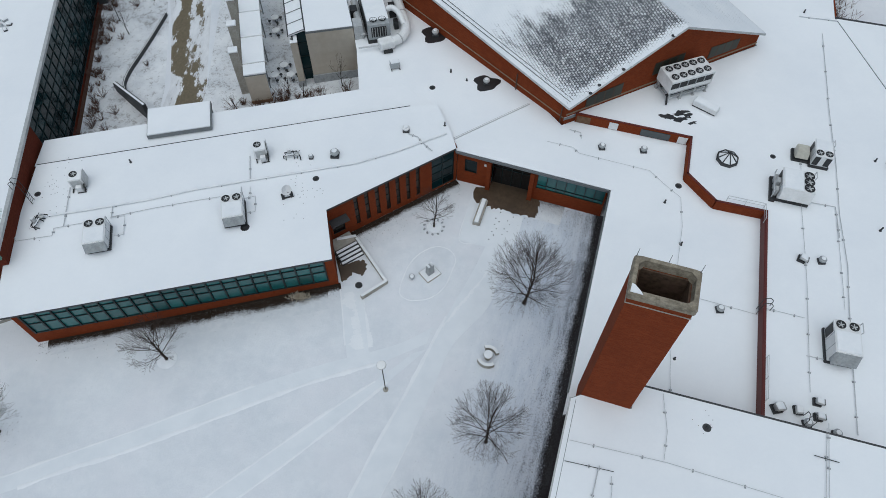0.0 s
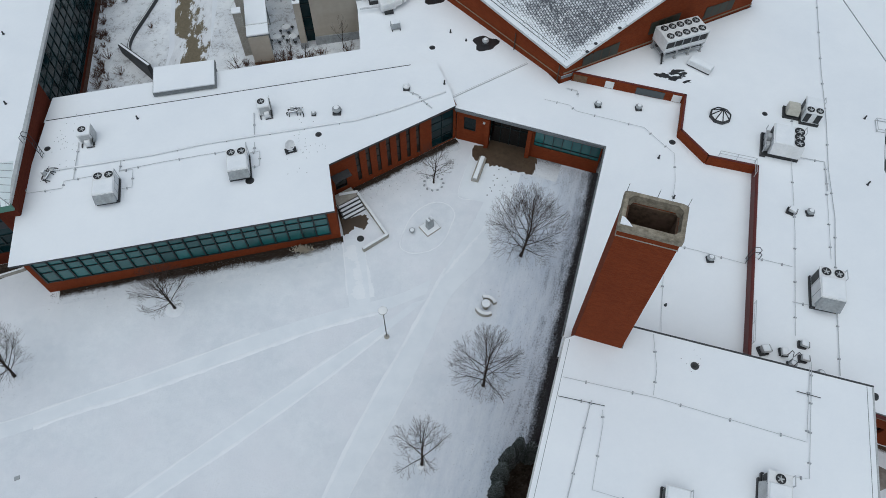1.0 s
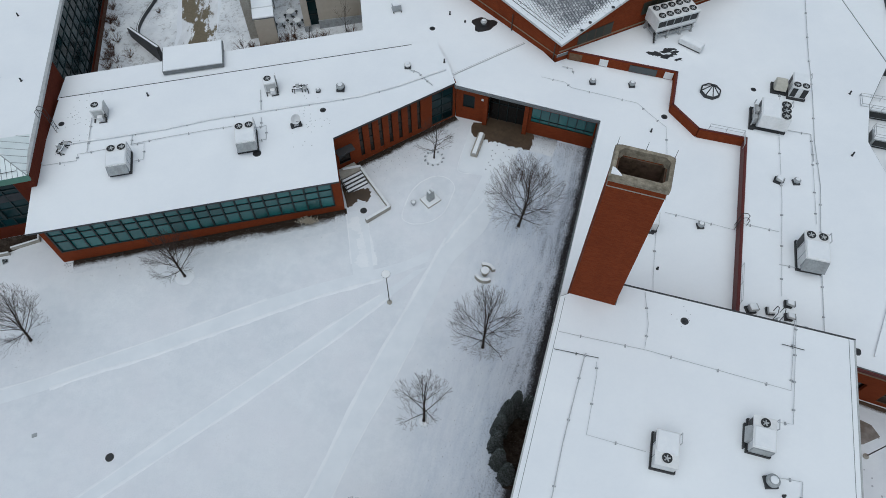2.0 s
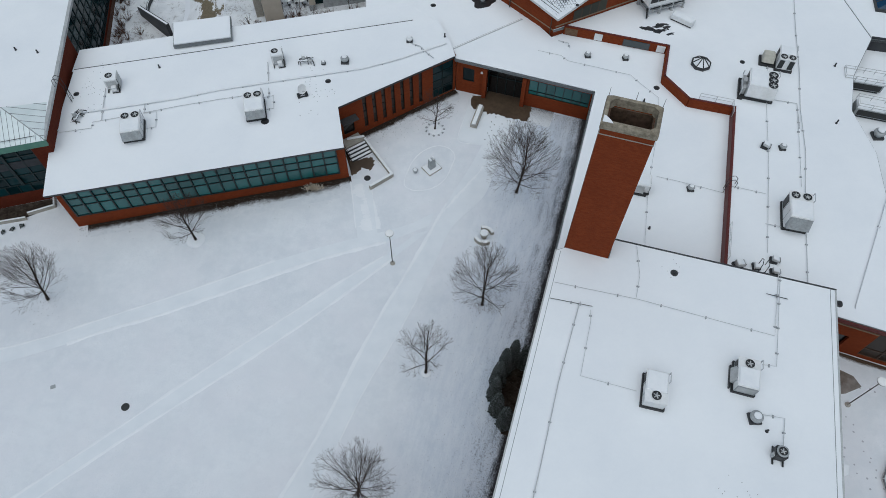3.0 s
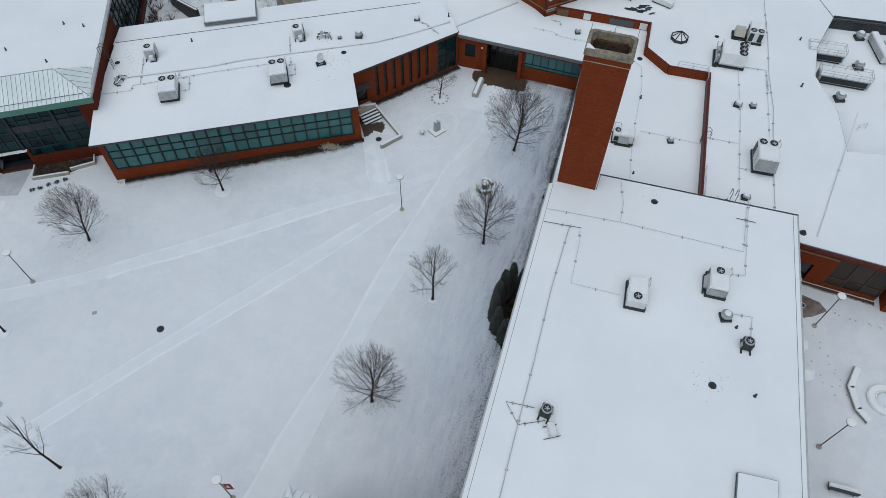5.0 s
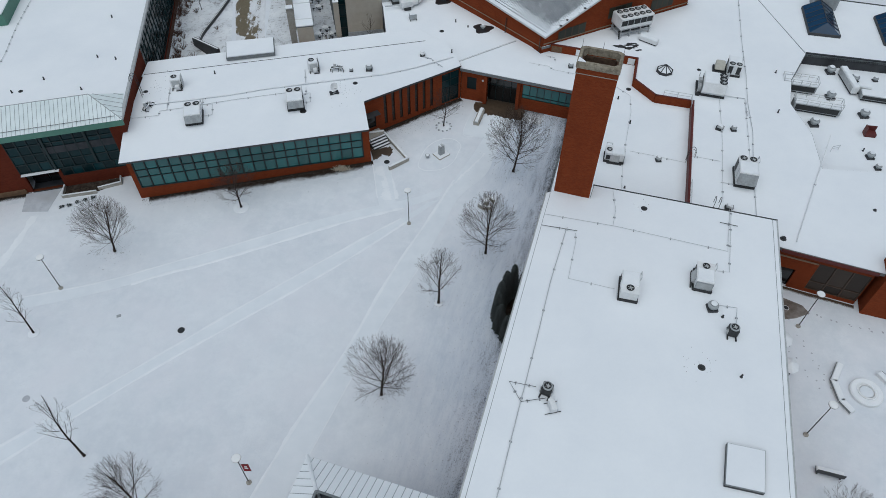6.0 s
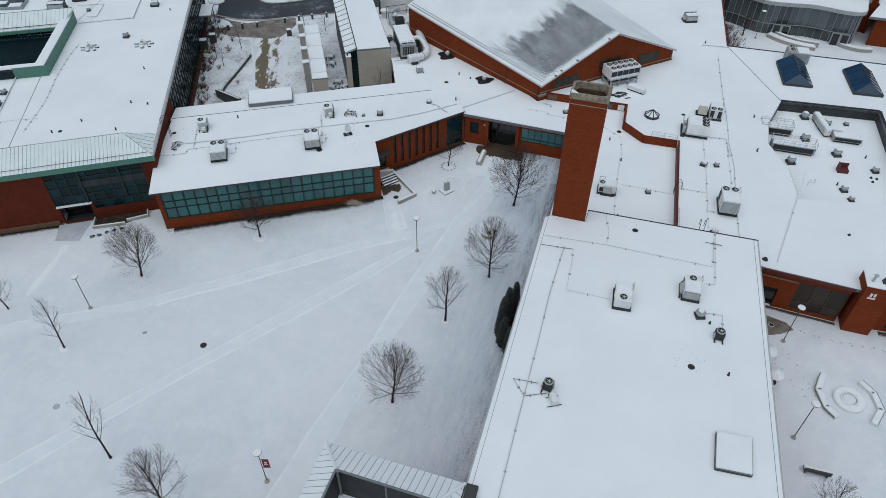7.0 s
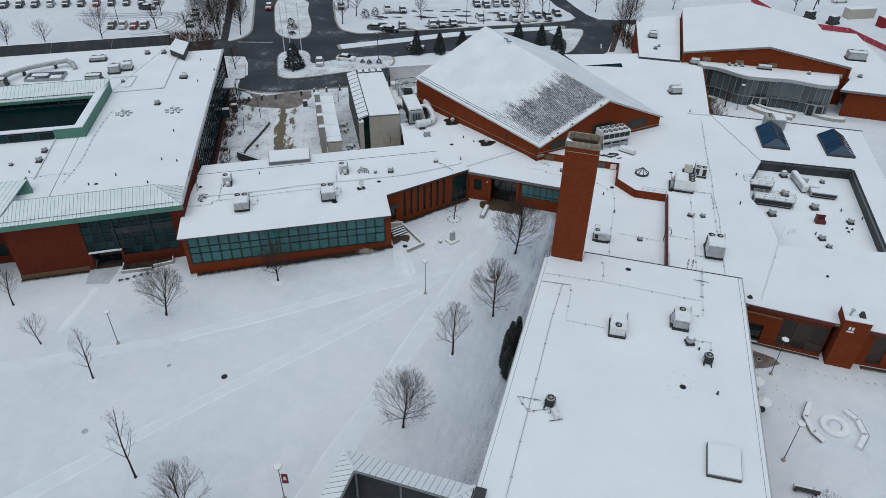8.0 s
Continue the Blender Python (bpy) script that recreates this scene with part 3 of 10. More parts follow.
# ---- ground and roads ----
def build_ground():
    g = Geo()
    xs = [-1500, -300, -60, -36, -20, 0, 10, 60, 300, 1500]
    ys = [-600, -60, -20, 20, 60, 100, 160, 400, 1800]
    vs = [(x, y, gz(x)) for y in ys for x in xs]
    fs = []
    n = len(xs)
    for j in range(len(ys) - 1):
        for i in range(n - 1):
            a = j * n + i
            fs.append((a, a + 1, a + n + 1, a + n))
    g.add(vs, fs)
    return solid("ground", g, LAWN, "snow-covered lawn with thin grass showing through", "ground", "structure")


build_ground()


def sheet(name, pts, lift, mat, label, category="pavement", thick=0.03):
    """A flat layer that follows the ground."""
    bm = bmesh.new()
    f = bm.faces.new([bm.verts.new((x, y, 0)) for x, y in pts])
    f.normal_update()
    if f.normal.z < 0:
        f.normal_flip()
    for x in (-36.0, 10.0):
        bmesh.ops.bisect_plane(bm, geom=bm.verts[:] + bm.edges[:] + bm.faces[:], plane_co=(x, 0, 0), plane_no=(1, 0, 0))
    ext = bmesh.ops.extrude_face_region(bm, geom=bm.faces[:])
    top = {v for v in ext["geom"] if isinstance(v, bmesh.types.BMVert)}
    for v in bm.verts:
        v.co.z = gz(v.co.x) + lift - (0 if v in top else thick + 0.05)
    bmesh.ops.recalc_face_normals(bm, faces=bm.faces[:])
    me = bpy.data.meshes.new(name)
    bm.to_mesh(me)
    bm.free()
    me.materials.append(mat)
    return tagged(new(name, me), label, category, "", "structure")


def band(p, widths):
    """Outline of a strip along the points p, with one width for each."""
    left, right = [], []
    for i, q in enumerate(p):
        a, b = p[max(0, i - 1)], p[min(len(p) - 1, i + 1)]
        length = dist(a, b)
        nx, ny = -(b[1] - a[1]) / length, (b[0] - a[0]) / length
        w = widths[i] / 2 if isinstance(widths, (list, tuple)) else widths / 2
        left.append((q[0] + nx * w, q[1] + ny * w))
        right.append((q[0] - nx * w, q[1] - ny * w))
    return left + right[::-1]


def smooth_run(p, n=8):
    """Points of a Catmull-Rom curve through p."""
    out = []
    for i in range(len(p) - 1):
        a, b, c, d = p[max(0, i - 1)], p[i], p[i + 1], p[min(len(p) - 1, i + 2)]
        for k in range(n):
            t = k / n
            out.append(tuple(0.5 * (2 * b[j] + (c[j] - a[j]) * t + (2 * a[j] - 5 * b[j] + 4 * c[j] - d[j]) * t * t + (3 * b[j] - a[j] - 3 * c[j] + d[j]) * t ** 3) for j in (0, 1)))
    return out + [p[-1]]




def roof(parent, pts, z, slab=0.4, edge=COPING, over=0.06, label="flat roof under even fresh snow"):
    """A flat roof: the slab with its metal edge, and the snow on it a little inside the rim."""
    g = Geo().prism(pts, z - slab, z - 0.05)
    r = part("roof", g, edge, parent, "grey metal roof edge")
    cx, cy = sum(p[0] for p in pts) / len(pts), sum(p[1] for p in pts) / len(pts)
    n = len(pts)
    area = sum(pts[i][0] * pts[(i + 1) % n][1] - pts[(i + 1) % n][0] * pts[i][1] for i in range(n))
    s = 1 if area > 0 else -1
    inner = []
    for i in range(n):
        a, b, c = pts[i - 1], pts[i], pts[(i + 1) % n]
        l1, l2 = dist(a, b), dist(b, c)
        n1 = (-(b[1] - a[1]) / l1 * s, (b[0] - a[0]) / l1 * s)
        n2 = (-(c[1] - b[1]) / l2 * s, (c[0] - b[0]) / l2 * s)
        bx, by = n1[0] + n2[0], n1[1] + n2[1]
        k = over * 2 / max(0.3, bx * bx + by * by)
        inner.append((b[0] + bx * k, b[1] + by * k))
    part("snow_layer", Geo().prism(inner, z - 0.05, z), SNOW, r, label)
    return r


# ---- west wing with the teal window band ----
W_C3, W_C2, W_C1, W_IN = (-37.65, 26.6), (-9.88, 32.6), (-10.87, 38.0), (1.33, 45.6)
ZW = 5.65


def build_wing():
    b = thing("school_wing", "low red brick wing with teal window band and snowy roof", "building")
    roof(b, [W_C3, W_C2, W_C1, W_IN, (0.85, 47.7), (-0.6, 51.6), (-3.4, 51.4), (-39.45, 43.4), (-38.75, 32.2)], ZW, 0.3, DARKTRIM, over=0.0)
    s0, s1 = (-37.45, 27.6), (-10.05, 33.42)
    length = dist(s0, s1)
    wall(b, s0, s1, -1.2, ZW - 0.36, BRICK, [(0.6, length - 0.9, 0.75, 5.2)])
    win = window(b, s0, s1, 0.6, length - 0.9, 0.75, 5.2, even(20), [0, 0.36, 0.6, 1], TEAL, back=0.05, bar=0.14, deep=0.26, cross=0.1, label="long band of teal glass in dark green frames")
    e1 = (-11.0, 38.35)
    wall(b, s1, e1, -1.0, ZW - 0.36, BRICK)
    e2 = (1.45, 46.05)
    le = dist(e1, e2)
    slits = [(2.82 + i * 1.16, 3.28 + i * 1.16, 0.55, 5.05) for i in range(7)]
    holes = [(0.25, 1.55, 0.75, 3.1)] + slits + [(11.6, le - 0.35, 0.3, 4.9)]
    wall(b, e1, e2, -1.0, ZW - 0.36, BRICK, holes)
    for h in slits:
        window(b, e1, e2, h[0], h[1], h[2], h[3], [0, 1], even(4), BROWNREFLECT, back=0.2, bar=0.05, label="narrow slit window", name="window")
    window(b, e1, e2, 11.6, le - 0.35, 0.3, 4.9, even(2), even(4), DARKGLASS, label="tall corner window")
    d = window(b, e1, e2, 0.25, 1.55, 0.75, 3.1, even(1), even(1), BLACKGLASS, label="dark glazed entrance door", name="door")
    g = Geo().box(0.9, -0.45, 3.15, 1.9, 0.9, 0.14)
    part("door_canopy", g, DARKTRIM, b, "small dark canopy", run_pose(e1, e2))
    # raised wall of the other building closes the west end; plain walls behind
    wall(b, e2, (-0.5, 51.3), -1.0, ZW - 0.36, BRICK)
    wall(b, (-3.4, 51.2), (-39.3, 43.2), -1.0, ZW - 0.36, BRICK)
    coping(b, [(-3.4, 51.35), (-39.4, 43.38)], ZW - 0.02, 0.07, 0.05, DARKTRIM, label="dark rim of the roof")


build_wing()


def build_strip():
    """Lower corridor behind the wing."""
    b = thing("corridor", "low brick corridor behind the wing, its roof under snow", "building")
    roof(b, [(-39.9, 43.6), (-3.4, 51.6), (-0.5, 51.62), (-4.2, 54.9), (-8.9, 54.2), (-24.0, 50.7), (-40.0, 46.9)], 5.19, 0.4, over=-0.03)
    wall(b, (-8.9, 54.0), (-24, 50.5), -1, 4.8, BRICK)
    wall(b, (-24, 50.5), (-40, 46.7), -1, 4.8, BRICK)
    c = thing("entrance_canopy", "white flat entrance canopy under thick snow", "canopy")
    pts = [(-29.6, 47.0), (-23.4, 48.3), (-24.1, 51.9), (-30.4, 50.7)]
    part("canopy_slab", Geo().prism(pts, 5.3, 5.75), COPING, c)
    part("snow_layer", Geo().prism([lerp(p, (-26.9, 49.5), 0.03) for p in pts], 5.75, 5.87), SNOW, c)
    for p in pts:
        q = lerp(p, (-26.9, 49.5), 0.08)
        part("post", Geo().cyl((q[0], q[1], -0.6), (q[0], q[1], 4.8), 0.12, 0.12, 10), COPING, c)


build_strip()


# ---- link building round the court ----
K_END, R_TL = (16.0, 40.6), (9.2, 18.35)
R_BACK0, R_TR = (14.2, 19.4), (31.45, 14.5)
PAR = [(13.6, 49.75), (24.7, 46.5), (23.4, 41.9), (25.4, 38.6), (29.8, 37.4), (24.05, 16.65)]
ZK, ZU, ZR = 5.2, 6.15, 9.29


def build_link():
    b = thing("link_building", "single-storey brick link building round the court under snow", "building")
    pts = [W_IN, K_END, (9.9, 20.4), (9.3, 18.5), R_BACK0, PAR[5], PAR[4], PAR[3], PAR[2], PAR[1], PAR[0], (12.2, 49.1), (-6.8, 78.0), (-13.0, 78.0), (-9.6, 60.6), (-8.9, 54.2), (-4.2, 54.9), (-0.5, 51.6)]
    roof(b, pts, ZK, 0.4, over=0.0)
    a0, a1 = (1.5, 45.95), (16.0, 41.0)
    length = dist(a0, a1)
    holes = [(0.8, 2.1, 2.0, 3.9), (3.6, 7.7, 0.2, 4.45), (8.4, length - 0.15, 2.25, 4.35)]
    wall(b, a0, a1, -1, ZK - 0.4, BRICK, holes, thick=0.4)
    window(b, a0, a1, *holes[0], even(1), [0, 1], DARKGLASS, label="square window")
    window(b, a0, a1, *holes[1], even(4), [0, 0.62, 1], BLACKGLASS, back=0.9, label="recessed glazed entrance")
    window(b, a0, a1, *holes[2], even(7), [0, 0.24, 1], TEAL, label="band of teal windows")
    for s in (3.4, 7.9):
        part("side_pier", Geo().box(s, -0.12, -1, 0.45, 0.5, 5.6), BRICK, b, "brick pier beside the entrance", run_pose(a0, a1))
    part("recess", Geo().box(5.65, 1.6, -0.5, 4.6, 0.2, 5.2), DARKTRIM, b, "", run_pose(a0, a1))
    part("wall_light", Geo().box(3.0, -0.08, 3.7, 0.25, 0.16, 0.18), CREAM, b, "small white wall light", run_pose(a0, a1))
    wall(b, (16.75, 40.8), (10.75, 20.4), -1, ZK - 0.4, BRICK)
    coping(b, [W_IN, K_END, (9.9, 20.4)], ZK - 0.1, 0.16, 0.1, COPING, label="grey metal edge")


build_link()


def build_upper():
    """Higher flat roof east of the link, with its brick upstand wall, a sunken plant deck and a garden court."""
    b = thing("main_building", "large flat-roofed brick school building under snow", "building")
    wtl, wtr = (47.5, 47.8), (60.6, 45.1)
    front = (41.5, 10.4)
    p1 = [PAR[0], PAR[1], PAR[2], PAR[3], PAR[4], PAR[5], R_TR, (33.0, 13.6), front, (52.0, 6.6), (54.0, 22.0), (54.6, 24.0), (41.4, 25.4), (42.4, 31.5), (41.8, 37.0), (43.6, 42.0), wtl, (44.9, 64.8), (50.6, 86.8), (47.5, 90.5), (39.3, 94.5), (23.3, 93.5), (34.7, 60.2), (12.3, 49.2)]
    roof(b, p1, ZU, 0.4)
    p2 = [wtl, wtr, (54.0, 22.0), (52.0, 6.6), (125, -10), (125, 24), (64.6, 42.8), (68.9, 58.6), (44.9, 64.8)]
    roof(b, p2, ZU + 0.02, 0.4)
    # upstand wall of the higher roof
    for a, c in zip(PAR, PAR[1:]):
        wall(b, c, a, ZK - 0.3, ZU + 0.12, REDTRIM if a == PAR[4] else BRICK, thick=0.16, name="upstand", label="low brick upstand between two roof levels")
    m = run_pose(PAR[1], PAR[0])
    L = dist(PAR[1], PAR[0])
    for s0, s1, mt, lab in ((0.3, 1.2, UNITWHITE, "pale panel"), (2.0, 4.9, GREYGLASS, "grey clerestory glass"), (7.2, 8.1, UNITWHITE, "pale panel"), (10.0, 11.4, PLINTH, "brown panel")):
        part("upstand_panel", Geo().box((s0 + s1) / 2, 0.18, ZK + 0.1, s1 - s0, 0.1, ZU - ZK - 0.1), mt, b, lab, m)
    coping(b, PAR, ZU + 0.12, 0.20, 0.06, REDTRIM, label="maroon metal coping")
    # sunken deck with plant on it
    deck = [wtl, wtr, (54.0, 22.0), (41.4, 25.4), (42.4, 31.5), (41.8, 37.0), (43.6, 42.0)]
    part("plant_deck", Geo().prism(deck, 4.2, 4.6), SNOW, b, "sunken plant deck under snow")
    for a, c in ((wtl, wtr), (wtr, (54.0, 22.0))):
        wall(b, offset(a, c, 0.02)[0], offset(a, c, 0.02)[1], 4.5, ZU + 0.12, MEMBRANE, thick=0.25, name="deck_wall", label="dark membrane upstand")
    for i in range(len(deck) - 1):
        a, c = deck[(i + 2) % len(deck)], deck[(i + 3) % len(deck)]
        wall(b, a, c, 4.4, ZU - 0.1, MEMBRANE, thick=0.2, name="deck_wall")
    # south face on the small east court
    f0, f1 = (32.2, 14.3), (41.6, 10.75)
    wall(b, f0, f1, -1, ZU - 0.4, BRICK, [(1.5, 3.3, 0.3, 3.2), (5.0, 10.0, 0.9, 4.9)], thick=0.4)
    window(b, f0, f1, 5.0, 10.0, 0.9, 4.9, even(3), [0, 0.3, 1], BROWNREFLECT, BRONZE, bar=0.14, label="wide dark-framed window")
    part("doorway", Geo().box(2.4, 0.35, 0, 1.9, 0.1, 3.3), BLACKGLASS, b, "dark doorway", run_pose(f0, f1))
    part("trim_band", Geo().box(2.6, -0.04, 4.75, 4.6, 0.1, 0.16), STONE, b, "pale stone band", run_pose(f0, f1))
    for a, c in (((32.95, 13.62), (41.5, 10.4)), ((44.75, 9.23), (51.95, 6.62)), ((52.05, 6.58), (124, -9.78))):
        part("fascia", Geo().box(dist(a, c) / 2, -0.11, ZU - 0.44, dist(a, c), 0.08, 0.40), REDTRIM, b, "dark red metal fascia", run_pose(a, c))
    # brick pier and the wall east of it
    q0, q1 = (41.9, 10.0), (45.4, 8.9)
    part("pier", Geo().obox(run_pose(q0, q1) @ pose(1.4, 0.9, -1), 2.8, 2.6, 8.4), BRICK, b, "tall brick pier")
    part("pier_cap", Geo().obox(run_pose(q0, q1) @ pose(1.4, 0.9, 7.4), 2.9, 2.7, 0.1), SNOW, b)
    part("pier_sign", Geo().box(0.8, -0.42, 6.1, 0.22, 0.03, 0.45).box(1.15, -0.42, 6.1, 0.22, 0.03, 0.45).box(0.95, -0.42, 5.75, 0.75, 0.03, 0.22), CREAM, b, "pale sign panel", run_pose(q0, q1))
    h0, h1 = (44.63, 9.86), (75, 1.6)
    wall(b, h0, h1, -1, ZU - 0.4, BRICK, [(1.6, 3.2, 0.9, 5.0), (5.2, 8.5, 0.9, 4.9), (11, 16, 0.9, 4.9)], thick=0.4)
    window(b, h0, h1, 1.6, 3.2, 0.9, 5.0, even(1), [0, 0.3, 1], BROWNREFLECT, BRONZE, bar=0.14)
    window(b, h0, h1, 5.2, 8.5, 0.9, 4.9, even(3), [0, 0.3, 1], BROWNREFLECT, BRONZE, bar=0.14)
    window(b, h0, h1, 11, 16, 0.9, 4.9, even(4), [0, 0.3, 1], BROWNREFLECT, BRONZE, bar=0.14)
    # garden court walls
    wall(b, (50.6, 86.8), (44.9, 64.8), -1, ZU - 0.4, BRICK)
    wall(b, (44.9, 64.8), (68.9, 58.6), -1, ZU - 0.4, BRICK)
    wall(b, (23.3, 93.5), (39.3, 94.5), -1, ZU - 0.4, BRICK)
    coping(b, [(45.0, 64.8), (68.9, 58.6)], ZU + 0.0, 0.25, 0.08, DARKTRIM, name="roof_rim")


build_upper()


# ---- front east building ----
R_BL, R_BR = (-4.2, -25.2), (20.15, -26.2)


def build_front():
    b = thing("east_building", "tall flat-roofed brick building with even snow on its roof", "building")
    pts = [R_TL, (10.1, 18.65), (13.5, 17.55), R_BACK0, R_TR, R_BR, R_BL]
    roof(b, pts, ZR, 0.45)
    coping(b, [R_BACK0, R_TR], ZR - 0.02, 0.13, 0.07, DARKTRIM, label="dark roof rim")
    coping(b, [R_TR, R_BR], ZR - 0.03, 0.12, 0.07, GALV, label="pale metal roof edge")
    coping(b, [R_BL, R_TL], ZR - 0.03, 0.12, 0.07, GALV, label="pale metal roof edge")
    for a, c in ((R_BL, R_TL), (R_TR, R_BR)):
        coping(b, offset(a, c, -0.42), ZR + 0.0, 0.035, 0.015, COPING, name="roof_seam", label="thin seam inside the roof edge")
    for a, c in ((R_TL, R_BL), (R_BL, R_BR), (R_BR, R_TR), (R_TR, R_BACK0)):
        p, q = offset(a, c, 0.95 if a == R_TL else 0.12)
        wall(b, p, q, -1, ZR - 0.45, BRICK)


build_front()


def build_stack():
    f0, f1 = (10.0, 18.57), (13.41, 17.49)
    w, d = dist(f0, f1), 2.45
    rp = run_pose(f0, f1)
    s = thing("brick_chimney", "tall square red brick chimney with a weathered concrete cap", "chimney")
    t = 0.28

    def tube_ring(z0, z1):
        o4 = [(0, 0), (w, 0), (w, d), (0, d)]
        i4 = [(t, t), (w - t, t), (w - t, d - t), (t, d - t)]
        vs = [(x, y, z) for z in (z0, z1) for ring4 in (o4, i4) for x, y in ring4]
        fs = []
        for k in range(4):
            n = (k + 1) % 4
            fs += [(k, n, 8 + n, 8 + k), (4 + n, 4 + k, 12 + k, 12 + n), (8 + k, 8 + n, 12 + n, 12 + k), (n, k, 4 + k, 4 + n)]
        return Geo().add(vs, fs)
    part("shaft", tube_ring(0, 23.45), BRICK, s, "red brick shaft", rp)
    g = Geo()
    for x, y, sx, sy in ((w / 2, -0.02, w + 0.1, 0.06), (-0.02, d / 2, 0.06, d), (w + 0.02, d / 2, 0.06, d), (w / 2, d + 0.02, w + 0.1, 0.06)):
        g.box(x, y, 23.42, sx, sy, 0.045)
    part("flashing", g, CONC, s, "thin pale metal band", rp)
    part("upper_course", tube_ring(23.45, 24.0), BRICK, s, "", rp)
    # cap: chamfered ring with an open shaft
    g = Geo()
    o, c = 0.10, 0.35

    def ring(i, z, cc):
        x0, x1, y0, y1 = -o + i, w + o - i, -o + i, d + o - i
        return [(x0 + cc, y0, z), (x1 - cc, y0, z), (x1, y0 + cc, z), (x1, y1 - cc, z), (x1 - cc, y1, z), (x0 + cc, y1, z), (x0, y1 - cc, z), (x0, y0 + cc, z)]
    rings = [ring(0, 24.0, 0.08), ring(0, 24.45, 0.08), ring(0.07, 24.62, 0.34), ring(0.30, 24.60, 0.30), ring(0.38, 23.9, 0.26)]
    vs = [p for r in rings for p in r]
    fs = [(j * 8 + i, j * 8 + (i + 1) % 8, j * 8 + 8 + (i + 1) % 8, j * 8 + 8 + i) for j in range(4) for i in range(8)]
    g.add(vs, fs)
    part("cap", g, CAPSTONE, s, "stained tan concrete cap", rp)
    g = Geo()
    for x, y, sx, sy in ((w / 2, 0.33, w - 0.5, 0.1), (w / 2, d - 0.33, w - 0.5, 0.1), (0.33, d / 2, 0.1, d - 0.7), (w - 0.33, d / 2, 0.1, d - 0.7)):
        g.box(x, y, 20.5, sx, sy, 3.45)
    g.box(w / 2, d / 2, 20.5, w - 0.7, d - 0.7, 0.2)
    part("lining", g, SOOT, s, "dark sooty brick lining", rp)
    for x, y in ((0.0, d), (w * 0.5, d + 0.1), (w, d)):
        part("lightning_rod", Geo().cyl((x, y, 24.5), (x, y, 25.3), 0.02, 0.012, 6), DARKMETAL, s, "", rp)
    part("snow_patch", Geo().prism([(0.0, 0.0), (0.7, -0.02), (0.55, 0.18), (0.2, 0.5), (0.02, 0.55)], 24.6, 24.66), SNOWCAP, s, "", rp)


build_stack()


# ---- gym with the gable roof ----
GYM = Matrix(((0.896, -0.444, 0, 23.6), (0.444, 0.896, 0, 54.8), (0, 0, 1, 0), (0, 0, 0, 1)))


